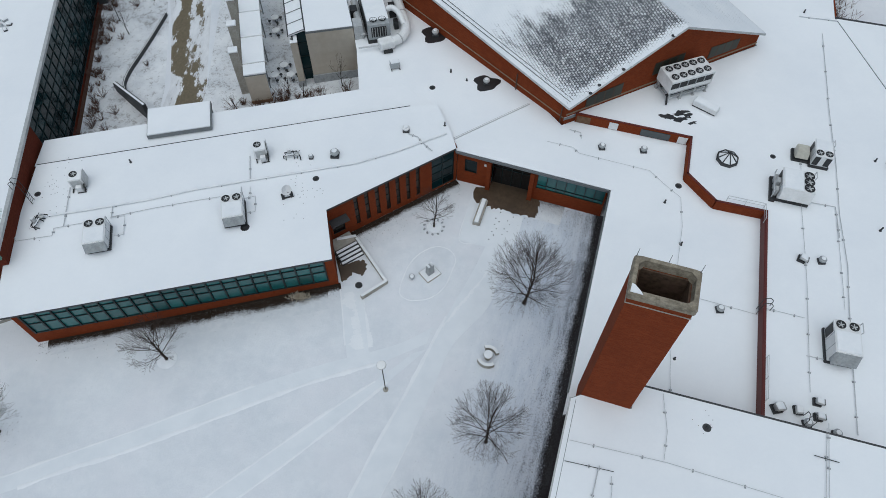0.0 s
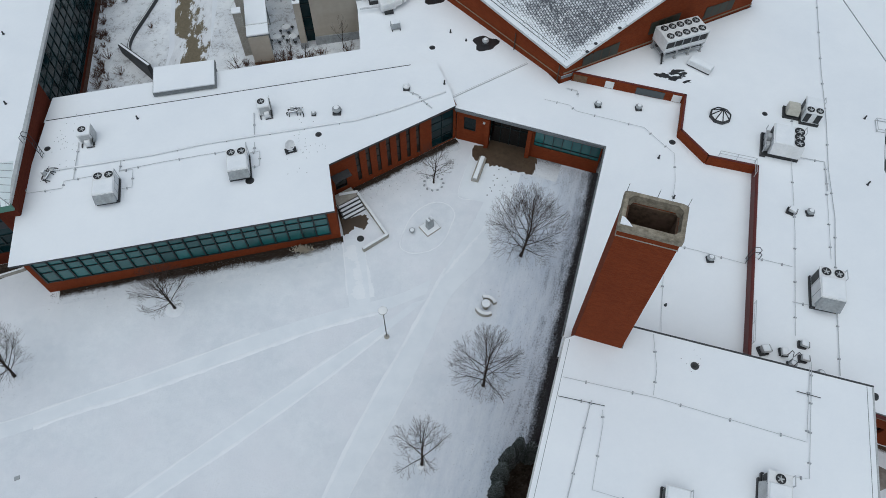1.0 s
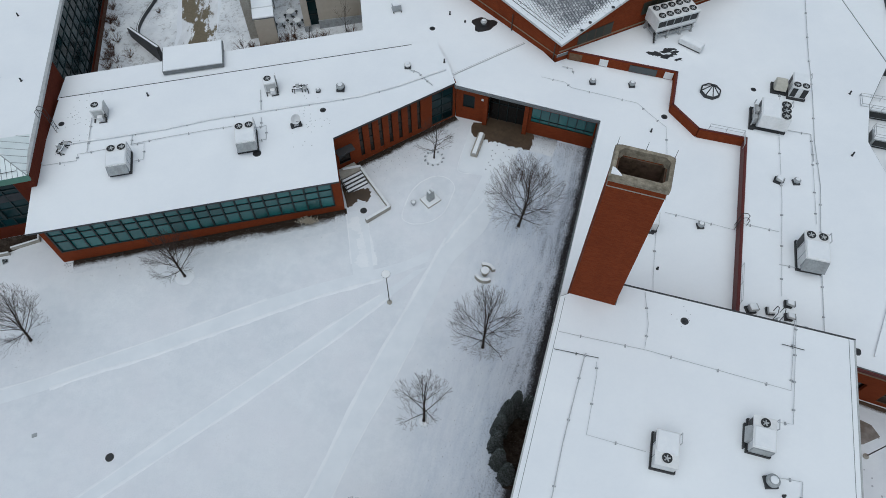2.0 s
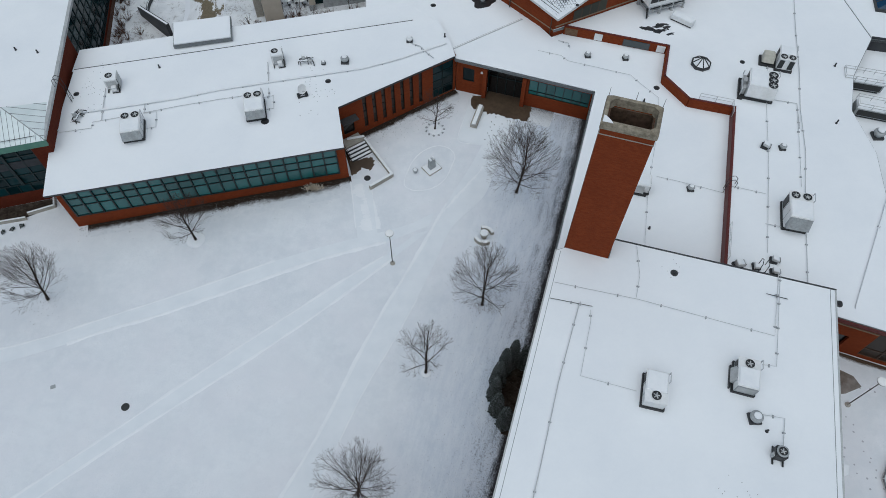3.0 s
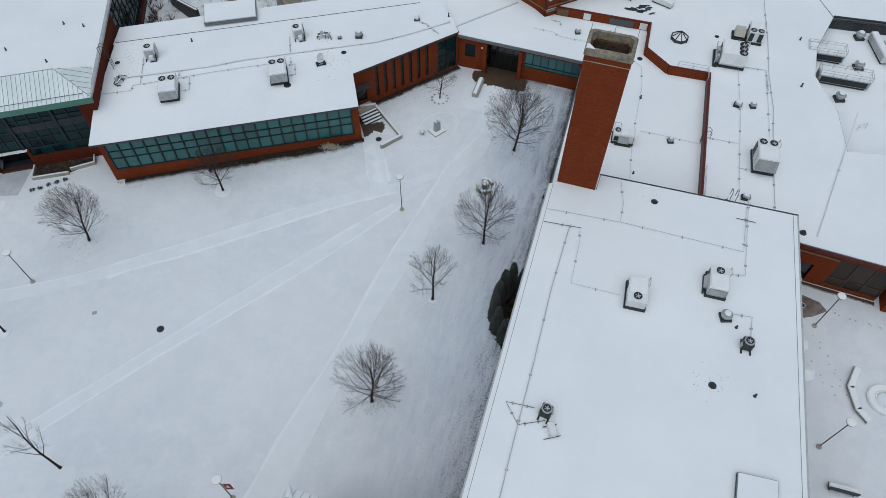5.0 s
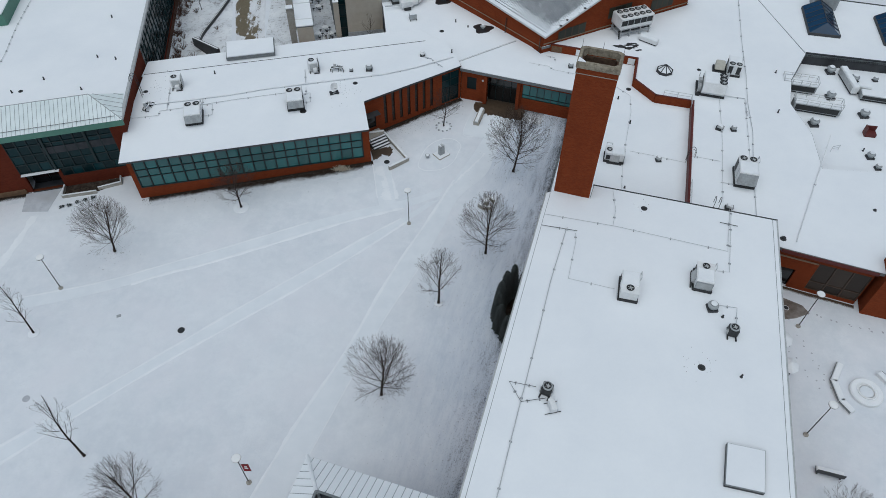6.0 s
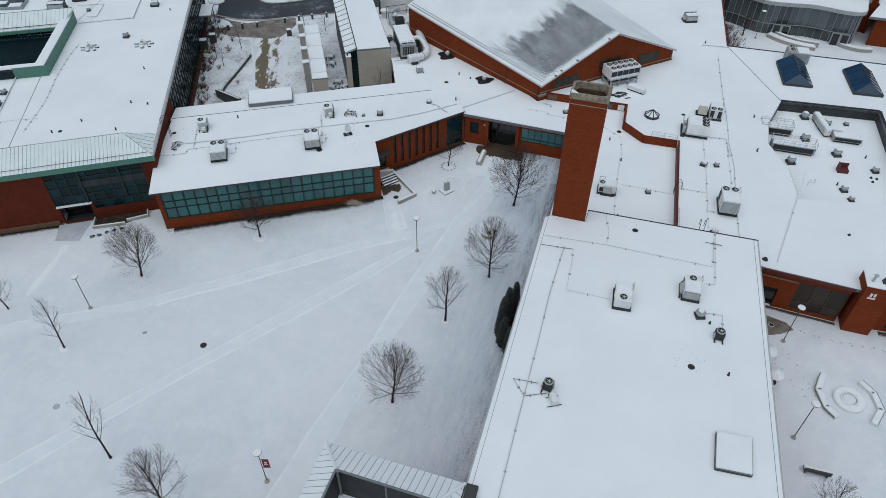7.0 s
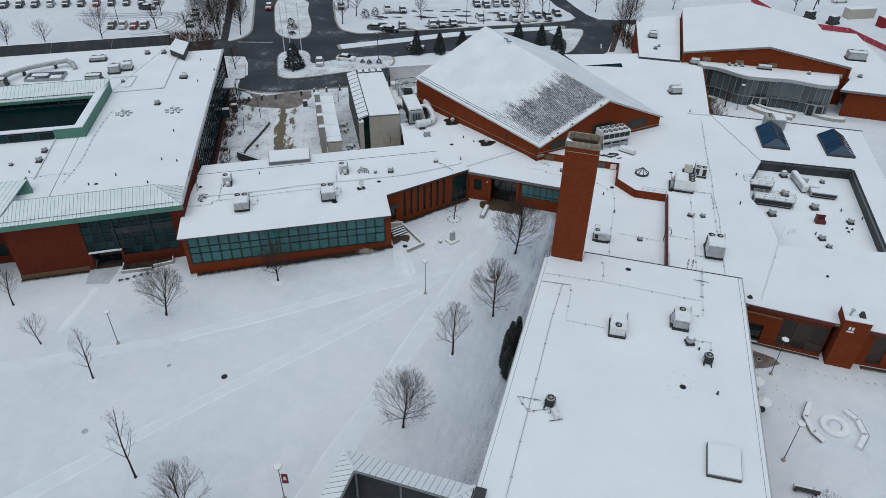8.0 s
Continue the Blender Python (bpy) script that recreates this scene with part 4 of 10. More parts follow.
def build_gym():
    """Gabled hall whose roof rises gently towards its far end."""
    b = thing("gym_building", "red brick hall with a broad gabled shingle roof half under snow", "building", GYM)
    hw, ze, zr, o, th = 12.6, 7.95, 13.35, 0.5, 0.3
    apex, peak = Vector((0, -o, zr)), Vector((-5.6, 30.0, 16.65))
    ends = {-1: (Vector((-hw, -o, ze)), Vector((-20.6, 28.2, 10.0))), 1: (Vector((hw - 0.3, -o, ze + 0.12)), Vector((9.9, 28.2, 10.0)))}
    down = Vector((0, 0, th))
    for s in (-1, 1):
        fc, bc = ends[s]
        lo = [apex, fc, bc, peak]
        vs = lo + [p - down for p in lo]
        fs = [(0, 1, 2, 3), (7, 6, 5, 4), (0, 4, 5, 1), (1, 5, 6, 2), (2, 6, 7, 3), (3, 7, 4, 0)]
        if s > 0:
            fs = [q[::-1] for q in fs]
        part("roof_slope", Geo().add(vs, fs), GYMROOF, b, "snowy shingle roof slope")
        g = Geo()
        lip = Vector((0, 0, 0.14))
        for a, c in ((apex, fc), (fc, bc), (bc, peak)):
            g.cyl(a - lip, c - lip, 0.12, 0.12, 6)
        part("fascia", g, GALV, b, "pale metal roof trim")
        # side wall, standing just inside the eave
        a, c = Vector((fc.x - s * 0.12, 0.2, 0)), Vector((bc.x - s * 0.12, bc.y - 0.3, 0))
        vs = []
        for p, zt in ((a, fc.z - th), (c, bc.z - th)):
            for xx in (p.x, p.x - s * 0.35):
                vs += [(xx, p.y, -1), (xx, p.y, zt)]
        part("wall", Geo().add(vs, [(0, 4, 5, 1), (2, 3, 7, 6), (1, 5, 7, 3), (0, 1, 3, 2), (4, 6, 7, 5)]), BRICK, b, "red brick side wall")
        part("stone_band", Geo().cyl(Vector((a.x + s * 0.01, a.y, 5.9)), Vector((c.x + s * 0.01, c.y, 6.3)), 0.08, 0.08, 4), STONE, b, "pale stone band along the wall")
    bl, br = ends[-1][1], ends[1][1]
    part("wall", Geo().add([(bl.x + 0.3, bl.y - 0.3, -1), (br.x - 0.3, br.y - 0.3, -1), (br.x - 0.3, br.y - 0.3, br.z - 0.3), (peak.x, peak.y - 0.6, peak.z - 0.4), (bl.x + 0.3, bl.y - 0.3, bl.z - 0.3)], [(0, 1, 2, 3, 4)]), BRICK, b, "red brick rear wall")
    # gable wall
    pts = [(-hw + 0.14, 3.2), (hw - 0.44, 3.2), (hw - 0.44, ze - th + 0.1), (0, zr - th - 0.12), (-hw + 0.14, ze - th + 0.1)]
    vs = [(x, 0.0, z) for x, z in pts] + [(x, 0.35, z) for x, z in pts]
    part("wall", Geo().add(vs, [tuple(range(5)), tuple(range(9, 4, -1))] + [((i + 1) % 5, i, 5 + i, 5 + (i + 1) % 5) for i in range(5)]), BRICK, b, "red brick gable wall")
    part("stone_band", Geo().box(-0.1, -0.04, 6.45, 24.6, 0.1, 0.14), STONE, b, "pale stone band along the wall")
    # snow rails above the west eave
    fc, bc = ends[-1]
    for k, r in ((0.03, 0.035), (0.055, 0.03)):
        part("snow_rail", Geo().cyl(fc.lerp(apex, k) + Vector((0, 0.5, 0.08)), bc.lerp(peak, k) + Vector((0, -0.4, 0.02)), r, r, 6), DARKTRIM, b, "thin dark rail along the eave")
    rg = random.Random(5)
    for k in range(9):
        t = rg.uniform(0.1, 0.9)
        part("snow_clump", Geo().lathe([(0.16, 0.0), (0.2, 0.08), (0.08, 0.16)], c=(-hw * t, -o + rg.uniform(0.0, 0.25), zr - (zr - ze) * t + 0.01), n=7), MEMBRANE if k % 2 else SNOWCAP, b)
    # scrap of bare shingle and a small cable loop near the far end of the ridge
    part("bare_shingles", Geo().tube([(-4.9, 24.2, 16.15), (-4.7, 23.4, 16.2), (-5.0, 22.8, 16.0), (-4.6, 22.2, 16.1)], 0.09, 5), DARKTRIM, b, "dark scrap showing through the snow")
    for x0, x1, z0 in ((-10.2, -5.8, 6.55), (-2.2, 1.6, 7.6), (5.2, 9.2, 6.9)):
        def top(x):
            return min(z0 + 1.6, zr - th - 0.9 - (zr - ze) / hw * abs(x))
        w = part("window", Geo().add([(x0, -0.05, z0), (x1, -0.05, z0), (x1, -0.05, top(x1)), (x0, -0.05, top(x0)), (x0, 0.1, z0), (x1, 0.1, z0), (x1, 0.1, top(x1)), (x0, 0.1, top(x0))], [(0, 1, 2, 3), (4, 0, 3, 7), (1, 5, 6, 2), (3, 2, 6, 7), (0, 4, 5, 1)]), BRONZE, b, "bronze-framed window under the rake")
        n = 4
        for i in range(n):
            a, c = x0 + (x1 - x0) * (i + 0.08) / n, x0 + (x1 - x0) * (i + 0.92) / n
            part("pane", Geo().add([(a, -0.07, z0 + 0.1), (c, -0.07, z0 + 0.1), (c, -0.07, top(c) - 0.1), (a, -0.07, top(a) - 0.1)], [(0, 1, 2, 3)]), OLIVEGLASS, w)
    for x, y in ((-14.45, 6.5), (-12.75, 0.4)):
        part("downpipe", Geo().cyl((x, y, 4.8), (x, y, 7.4), 0.06, 0.06, 8), BRONZE, b, "brown downpipe")


build_gym()


# ---- west building with the green mansard ----
ZL = 7.8
L_SE, L_NE = (-38.2, 32.0), (-47.2, 90.3)
L_SW = (-59.8, 26.35)


def build_west():
    b = thing("west_building", "two-storey brick and glass building with green metal eaves", "building")
    hole = [(-60.2, 52.2), (-62.2, 64.5), (-95, 57.6), (-95, 45.0)]
    bk0, bk1, bk2 = (-55.4, 88.5), (-58.7, 92.3), (-110, 79.8)
    # roof in four pieces round the light court
    roof(b, [L_SE, L_NE, bk0, bk1, hole[1], hole[0], (-55.5, 27.45)], ZL, 0.4)
    roof(b, [bk1, bk2, (-110, 54.5), hole[2], hole[1]], ZL - 0.01, 0.4)
    roof(b, [(-55.5, 27.45), hole[0], hole[3], (-92, 18.5)], ZL - 0.02, 0.4)
    roof(b, [(-92, 18.5), hole[3], hole[2], (-110, 54.5), (-110, 14)], ZL - 0.03, 0.4)
    # dark upstand along the back of the roof, and the small penthouse at its end
    part("upstand", Geo().add([(bk1[0], bk1[1], ZL - 0.2), (bk2[0], bk2[1], ZL - 0.2), (bk2[0], bk2[1] + 0.9, ZL + 1.8), (bk1[0], bk1[1] + 0.9, ZL + 1.8), (bk1[0], bk1[1] + 1.3, ZL + 1.8), (bk2[0], bk2[1] + 1.3, ZL + 1.8), (bk2[0], bk2[1] + 1.3, ZL - 0.2), (bk1[0], bk1[1] + 1.3, ZL - 0.2)], [(0, 3, 2, 1), (3, 4, 5, 2), (4, 7, 6, 5), (0, 7, 4, 3), (1, 2, 5, 6)]), MEMBRANE, b, "dark sloping membrane upstand")
    for i in range(1, 14):
        p = lerp(bk1, bk2, i / 14)
        part("upstand_seam", Geo().cyl((p[0], p[1] - 0.02, ZL - 0.1), (p[0] + 0.5, p[1] + 0.9, ZL + 1.8), 0.03, 0.03, 5), UNITGREY if i % 3 == 0 else DARKTRIM, b, "thin seam")
    part("upstand_cap", Geo().add([(bk1[0], bk1[1] + 0.85, ZL + 1.81), (bk2[0], bk2[1] + 0.85, ZL + 1.81), (bk2[0], bk2[1] + 1.35, ZL + 1.81), (bk1[0], bk1[1] + 1.35, ZL + 1.81)], [(0, 3, 2, 1)]), SNOWCAP, b)
    part("penthouse", Geo().prism([(-56.6, 86.6), (-56.9, 91.6), (-53.9, 89.8), (-53.0, 83.6)], ZL - 0.1, 9.2), DARKTRIM, b, "dark-sided roof penthouse")
    part("penthouse_snow", Geo().prism([(-56.7, 86.2), (-57.0, 91.9), (-53.7, 89.8), (-52.8, 83.0)], 9.2, 9.32), SNOW, b, "penthouse roof under snow")
    # south face
    length = dist(L_SW, L_SE)
    bay0, bay1 = 9.0, 20.6
    zt = 7.1
    wall(b, L_SW, L_SE, -1.6, zt + 0.2, BRICKDARK, [(bay0, bay1, 1.9, zt), (bay0 + 0.3, bay0 + 4.0, -0.9, 1.9), (bay0 + 4.4, bay1, 0.7, 1.9)], thick=0.4)
    xs = [0, 0.105, 0.21, 0.315, 0.42, 0.53, 0.64, 0.75, 0.875, 1]
    window(b, L_SW, L_SE, bay0, bay1, 1.9, zt, xs, even(4), DARKGLASS, label="large glazed bay of dark teal panes", bar=0.13, deep=0.2)
    window(b, L_SW, L_SE, bay0 + 4.4, bay1, 0.7, 1.9, even(6), even(1), DARKGLASS, label="low row of dark panes", bar=0.1)
    for f in (0.345, 0.75):
        part("mullion", Geo().box(bay0 + f * (bay1 - bay0), 0.05, 1.9, 0.28, 0.3, zt - 1.9), FRAME, b, "thick dark mullion", run_pose(L_SW, L_SE))
    part("spandrel", Geo().box(bay0 + 0.66 * (bay1 - bay0), 0.08, 4.25, 0.68 * (bay1 - bay0), 0.1, 0.95), MEMBRANE, b, "dark spandrel band", run_pose(L_SW, L_SE))
    for s in (1.35, 3.25):
        part("door", Geo().box(bay0 + s, 1.5, -0.9, 1.8, 0.1, 2.8), BLACKGLASS, b, "dark recessed entrance door", run_pose(L_SW, L_SE))
    part("entrance_floor", Geo().box(bay0 + 2.15, 0.9, -1.0, 3.7, 2.2, 0.09), MEMBRANE, b, "dark floor of the entrance recess", run_pose(L_SW, L_SE))
    part("door_hood", Geo().box(bay0 + 2.2, -0.2, 1.85, 4.2, 0.4, 0.07), SNOWCAP, b, "snow-topped door hood", run_pose(L_SW, L_SE))
    part("plinth", Geo().box(4.3, -0.08, -1.6, 8.7, 0.2, 1.3), PLINTH, b, "brown stone plinth", run_pose(L_SW, L_SE))
    sw2 = (-61.0, 30.6)
    wall(b, sw2, L_SW, -1.6, zt + 0.2, BRICKDARK, thick=0.4)
    wall(b, (-92, 22.5), sw2, -1.6, zt + 0.2, BRICKDARK, [(24, 30, 0.3, 2.4)], thick=0.4)
    window(b, (-92, 22.5), sw2, 24, 30, 0.3, 2.4, even(4), even(1), DARKGLASS)
    # east face: brick, then curtain wall
    le = dist(L_SE, L_NE)
    wall(b, L_SE, L_NE, -1, ZL - 0.4, BRICKDARK, [(15.2, le - 0.6, -0.55, ZL - 0.5)], thick=0.4)
    window(b, L_SE, L_NE, 15.2, le - 0.6, -0.55, ZL - 0.5, even(28), even(6), DARKGLASS, label="curtain wall of dark glass", bar=0.055)
    coping(b, [L_SE, L_NE], ZL - 0.3, 0.34, 0.325, GALV, label="pale metal roof edge")
    for p, q in ((L_NE, bk0), (bk0, bk1), (bk1, bk2)):
        wall(b, p, q, -1.6, ZL - 0.4, BRICKDARK)
    # green fascia and standing-seam mansard along the south eave
    ev0, ev1 = (-92.5, 17.6), (-38.0, 31.75)
    rp = run_pose(ev0, ev1)
    L = dist(ev0, ev1)
    part("fascia", Geo().box((L + 33.2) / 2, 0.0, 7.0, L - 33.2, 0.25, 0.8), GREEN, b, "green metal fascia", rp)
    zt2 = 9.3
    dy = 3.6
    hip = 3.4
    xb, xt = 33.3, 35.3
    ms = part("mansard", Geo().add([(xb, -0.15, 7.8), (L, -0.15, 7.8), (L - hip, dy, zt2), (xt, dy, zt2), (L, 5.0, 7.8)], [(0, 1, 2, 3), (1, 4, 2)]), SEAMSNOW, b, "standing-seam metal roof dusted with snow", rp)
    n = int(L / 0.46)
    g = Geo()
    for i in range(n):
        x = L - 0.3 - i * 0.46
        if x < xb + 0.1:
            break
        t = (x - xb) / (xt - xb) if x < xt else 1.0 if x < L - hip else (L - x) / hip
        v0, v1 = Vector((x, -0.15, 7.8)), Vector((x, -0.15 + (dy + 0.15) * t, 7.8 + (zt2 - 7.8) * t))
        up = Vector((0, -0.03, 0.045))
        g.add([v0 - Vector((0.02, 0, 0)), v0 + Vector((0.02, 0, 0)), v1 + Vector((0.02, 0, 0)), v1 - Vector((0.02, 0, 0)), v0 + up, v1 + up], [(0, 4, 5, 3), (1, 2, 5, 4), (0, 1, 4)])
    for i in range(6):
        t = (i + 0.5) / 6
        y = 5.0 * t
        f = y / dy if y < dy else (5.0 - y) / (5.0 - dy)
        v0, v1 = Vector((L, y, 7.8)), Vector((L - hip * f, y, 7.8 + (zt2 - 7.8) * f))
        g.add([v0, v0 + Vector((0, 0.05, 0)), v1 + Vector((0, 0.05, 0)), v1, v0 + Vector((0.03, 0.02, 0.05)), v1 + Vector((0.03, 0.02, 0.05))], [(0, 4, 5, 3), (1, 2, 5, 4), (0, 1, 4)])
    part("roof_seam", g, UNITGREY, ms, "thin standing seams")
    part("ridge_trim", Geo().tube([(xt, dy, zt2), (L - hip, dy, zt2), (L, -0.12, 7.82)], 0.045, 5), UNITGREY, ms, "thin metal ridge trim")
    part("snow_guard", Geo().tube([(xb + 0.3, 0.35, 8.12), (L - 0.8, 0.35, 8.12)], 0.03, 5), DARKTRIM, ms, "snow rail")
    # second seam roof meeting it at the corner
    back = Vector((-0.968, -0.251, 0)) * 34
    pa, pv = Vector((-59.9, 35.1, 9.55)), Vector((-60.75, 28.2, 7.9))
    m2 = part("mansard", Geo().add([pv, pa, pa + back, pv + back], [(0, 1, 2, 3)]), SEAMSNOW, b, "second standing-seam roof slope under snow")
    g = Geo()
    for i in range(50):
        q = back * (i + 0.6) / 52
        g.add([pv + q, pv + q + back * 0.0009, pa + q + back * 0.0009, pa + q, pv + q + Vector((0, 0, 0.05)), pa + q + Vector((0, 0, 0.05))], [(0, 4, 5, 3), (1, 2, 5, 4)])
    part("roof_seam", g, UNITGREY, m2, "thin standing seams")
    part("valley_trim", Geo().cyl(pv, pa, 0.1, 0.1, 6), SEAMSNOW, m2)
    p1, p2, p3 = pa, Vector((-61.3, 33.7, 7.75)), Vector((-59.2, 34.4, 7.75))
    off = Vector((-0.5, 0.9, 0))
    part("gable_end", Geo().add([p1, p2, p3, p1 + off, p2 + off, p3 + off], [(0, 1, 2), (5, 4, 3), (0, 2, 5, 3), (1, 0, 3, 4)]), GREEN, b, "green metal gable end")
    part("fascia", Geo().cyl(pv - Vector((0, 0, 0.4)), pv + back - Vector((0, 0, 0.4)), 0.3, 0.3, 6), GREEN, b, "green metal fascia")
    # light court with green rim
    hc = hole
    for p, q in ((hc[0], hc[1]), (hc[1], hc[2]), (hc[3], hc[0])):
        wall(b, q, p, 1.5, ZL + 0.1, DARKGLASS, thick=0.2, name="court_glass", label="dark glass court wall")
    return b


build_west()


def build_light_court():
    """Raised green rim round the light court."""
    b = thing("roof_light_court", "raised green metal rim with standing-seam roof round a light court", "roof structure")
    a, c, d, e = (-58.9, 51.3), (-61.4, 68.6), (-95, 60.5), (-95, 42.9)
    z0, z1 = ZL - 0.1, 9.4
    i0, i1 = offset(a, c, 1.5)
    part("east_rim", Geo().prism([a, i0, i1, c], z0, z1), GREEN, b, "green metal wall")
    r0, r1 = offset(a, c, 0.12)
    part("snow_layer", Geo().prism([r0, r1, i1, i0], z1, z1 + 0.08), SNOW, b)
    # south rim: green at the corner, glazed further on
    m = run_pose(e, a)
    L = dist(e, a)
    part("south_rim", Geo().box(L - 2.2, 0.5, z0, 4.4, 1.0, z1 - z0), GREEN, b, "green metal wall", m)
    part("south_ledge", Geo().box((L - 4.4) / 2, 0.55, z0, L - 4.4, 0.9, 1.35), DARKTRIM, b, "dark low clerestory", m)
    for i in range(12):
        part("pane", Geo().box(L - 5.6 - i * 2.2, 0.08, z0 + 0.25, 2.05, 0.06, 1.0), DARKGLASS, b, "", m)
    part("snow_layer", Geo().box(L / 2, 0.55, z1 - 0.12, L - 0.3, 1.0, 0.18), SNOW, b, "snow on the rim", m)
    # north side: sloping seam roof facing the court, glazing under it
    rp = run_pose(d, c)
    L = dist(d, c)
    zb, zt, dy = 9.0, 10.3, 3.6
    part("seam_roof", Geo().add([(0, -dy, zb), (L - 1.6, -dy, zb), (L + 0.3, 0.0, zt), (0, 0.0, zt), (0, -dy, zb - 0.2), (L - 1.6, -dy, zb - 0.2), (L + 0.3, 0.0, zt - 0.25), (0, 0.0, zt - 0.25)], [(0, 1, 2, 3), (7, 6, 5, 4), (0, 4, 5, 1), (1, 5, 6, 2), (2, 6, 7, 3)]), SEAMSNOW, b, "standing-seam roof under snow", rp)
    g = Geo()
    for i in range(int(L / 0.62)):
        x = L - i * 0.62
        t = 0.0 if x < L - 1.6 else (x - L + 1.6) / 1.9
        v0, v1 = Vector((x, -dy * (1 - t), zb + (zt - zb) * t)), Vector((x, 0.0, zt))
        g.add([v0, v0 + Vector((0.04, 0, 0)), v1 + Vector((0.04, 0, 0)), v1, v0 + Vector((0.02, -0.02, 0.045)), v1 + Vector((0.02, -0.02, 0.045))], [(0, 4, 5, 3), (1, 2, 5, 4)])
    part("roof_seam", g, UNITGREY, b, "", rp)
    part("snow_guard", Geo().tube([(0, -dy + 0.35, zb + 0.27), (L - 1.7, -dy + 0.35, zb + 0.27)], 0.05, 5), DARKTRIM, b, "snow rail", rp)
    part("fascia", Geo().box(L / 2 - 0.8, -dy - 0.02, zb - 0.62, L - 1.6, 0.16, 0.5), GREEN, b, "green fascia", rp)
    part("back_wall", Geo().box(L / 2, 0.12, z0, L, 0.2, zt - z0), GREEN, b, "", rp)
    for i in range(20):
        for zz, hh in ((2.0, 3.2), (5.3, 3.0)):
            part("pane", Geo().box(L - 2.6 - i * 1.6, -dy + 0.5, zz, 1.5, 0.08, hh), DARKGLASS, b, "", rp)
    part("floor_band", Geo().box(L / 2, -dy + 0.4, 5.15, L, 0.2, 0.2), FRAME, b, "dark frame of the court glazing", rp)
    part("court_floor", Geo().prism([(-60.4, 52.6), (-62.2, 64.3), (-94.6, 57.4), (-94.6, 45.2)], 1.4, 1.6), PATHSNOW, b, "snow on the court floor")


build_light_court()


# ---- beige hall, pergola and the service court behind the wing ----
def build_beige():
    b = thing("beige_building", "small beige panelled building with flat snowy roof and glazed aisle", "building")
    tl, tr, br, bl = (-15.1, 61.1), (-9.9, 62.1), (-14.4, 82.6), (-19.3, 81.6)
    roof(b, [tl, tr, br, bl], 7.1, 0.3)
    for p, q in ((tl, tr), (tr, br), (br, bl), (bl, tl)):
        wall(b, p, q, -1, 6.8, BEIGEWALL, thick=0.3, label="beige panel wall")
    m0 = run_pose(tl, tr)
    part("plinth", Geo().box(dist(tl, tr) / 2, -0.05, -1, dist(tl, tr) + 0.1, 0.2, 1.9), UNITGREY, b, "dark grey base course", m0)
    # glazed side aisle under a strip of sloping glass
    wl, wn = offset(bl, tl, -1.75)
    L = dist(wl, wn)
    rp = run_pose(wl, wn)
    part("glazed_side", Geo().box(L / 2, 0.2, -1, L, 0.2, 7.2), GREYGLASS, b, "dark glazed side", rp)
    for i in range(15):
        part("mullion", Geo().box(0.2 + i * (L - 0.4) / 14, 0.05, -1, 0.12, 0.2, 7.3), COPING, b, "", rp)
    s = part("glass_roof", Geo().add([(0, -0.2, 6.45), (L - 0.5, -0.2, 6.45), (L - 0.5, 1.72, 7.05), (0, 1.72, 7.05), (0, -0.2, 6.3), (L - 0.5, -0.2, 6.3), (L - 0.5, 1.72, 6.9), (0, 1.72, 6.9)], [(0, 1, 2, 3), (0, 4, 5, 1), (1, 5, 6, 2), (7, 6, 5, 4)]), SNOWCAP, b, "sloping strip of roof glass thinly covered with snow", rp)
    for i in range(12):
        x = i * (L - 0.5) / 11
        part("glazing_bar", Geo().obox(pose(x, 0.76, 6.76, math.degrees(math.atan2(0.6, 1.92))), 0.06, 2.0, 0.07), COPING, s)
    for y, z in ((-0.2, 6.48), (1.72, 7.08)):
        part("gutter", Geo().cyl((0, y, z), (L - 0.4, y, z), 0.07, 0.07, 6), DARKTRIM, s, "dark glazing rail")
    # south end of the aisle: dark glass set back behind a beige fin
    e0, e1 = wn, tl
    me, le = run_pose(e0, e1), dist(e0, e1)
    g = part("end_glass", Geo().box(le / 2 + 0.3, 0.9, -1, le - 0.5, 0.12, 7.4), DARKGLASS, b, "tall dark glazed end", me)
    for zz in (1.2, 3.1, 5.0):
        part("transom", Geo().box(le / 2 + 0.3, 0.82, zz, le - 0.5, 0.1, 0.1), FRAME, g)
    part("end_fin", Geo().box(0.3, 0.3, -1, 0.75, 1.3, 7.1), BEIGEWALL, b, "beige fin wall", me)
    part("fin_cap", Geo().cbox(me @ pose(0.3, 0.3, 6.1), 0.85, 1.35, 0.1, 0.03), SNOWCAP, b)
    part("fin_base", Geo().box(0.3, 0.26, -1, 0.85, 1.3, 1.5), UNITGREY, b, "", me)
    m2 = run_pose(bl, br, 7.1)
    w2 = dist(bl, br)
    for i in range(4):
        f = part("roof_light_frame", Geo().box(w2 * (i + 0.5) / 4, -1.1, -0.05, w2 / 4 - 0.1, 1.7, 0.2), DARKTRIM, b, "dark roof light frame", m2)
        part("roof_light_pane", Geo().obox(pose(w2 * (i + 0.5) / 4, -1.1, 0.13), w2 / 4 - 0.4, 1.4, 0.05), SNOWCAP, f)
    part("side_panel", Geo().obox(run_pose(tr, br) @ pose(0.7, -0.55, 2.9), 1.5, 1.0, 4.1), GALV, b, "grey metal riser")


build_beige()


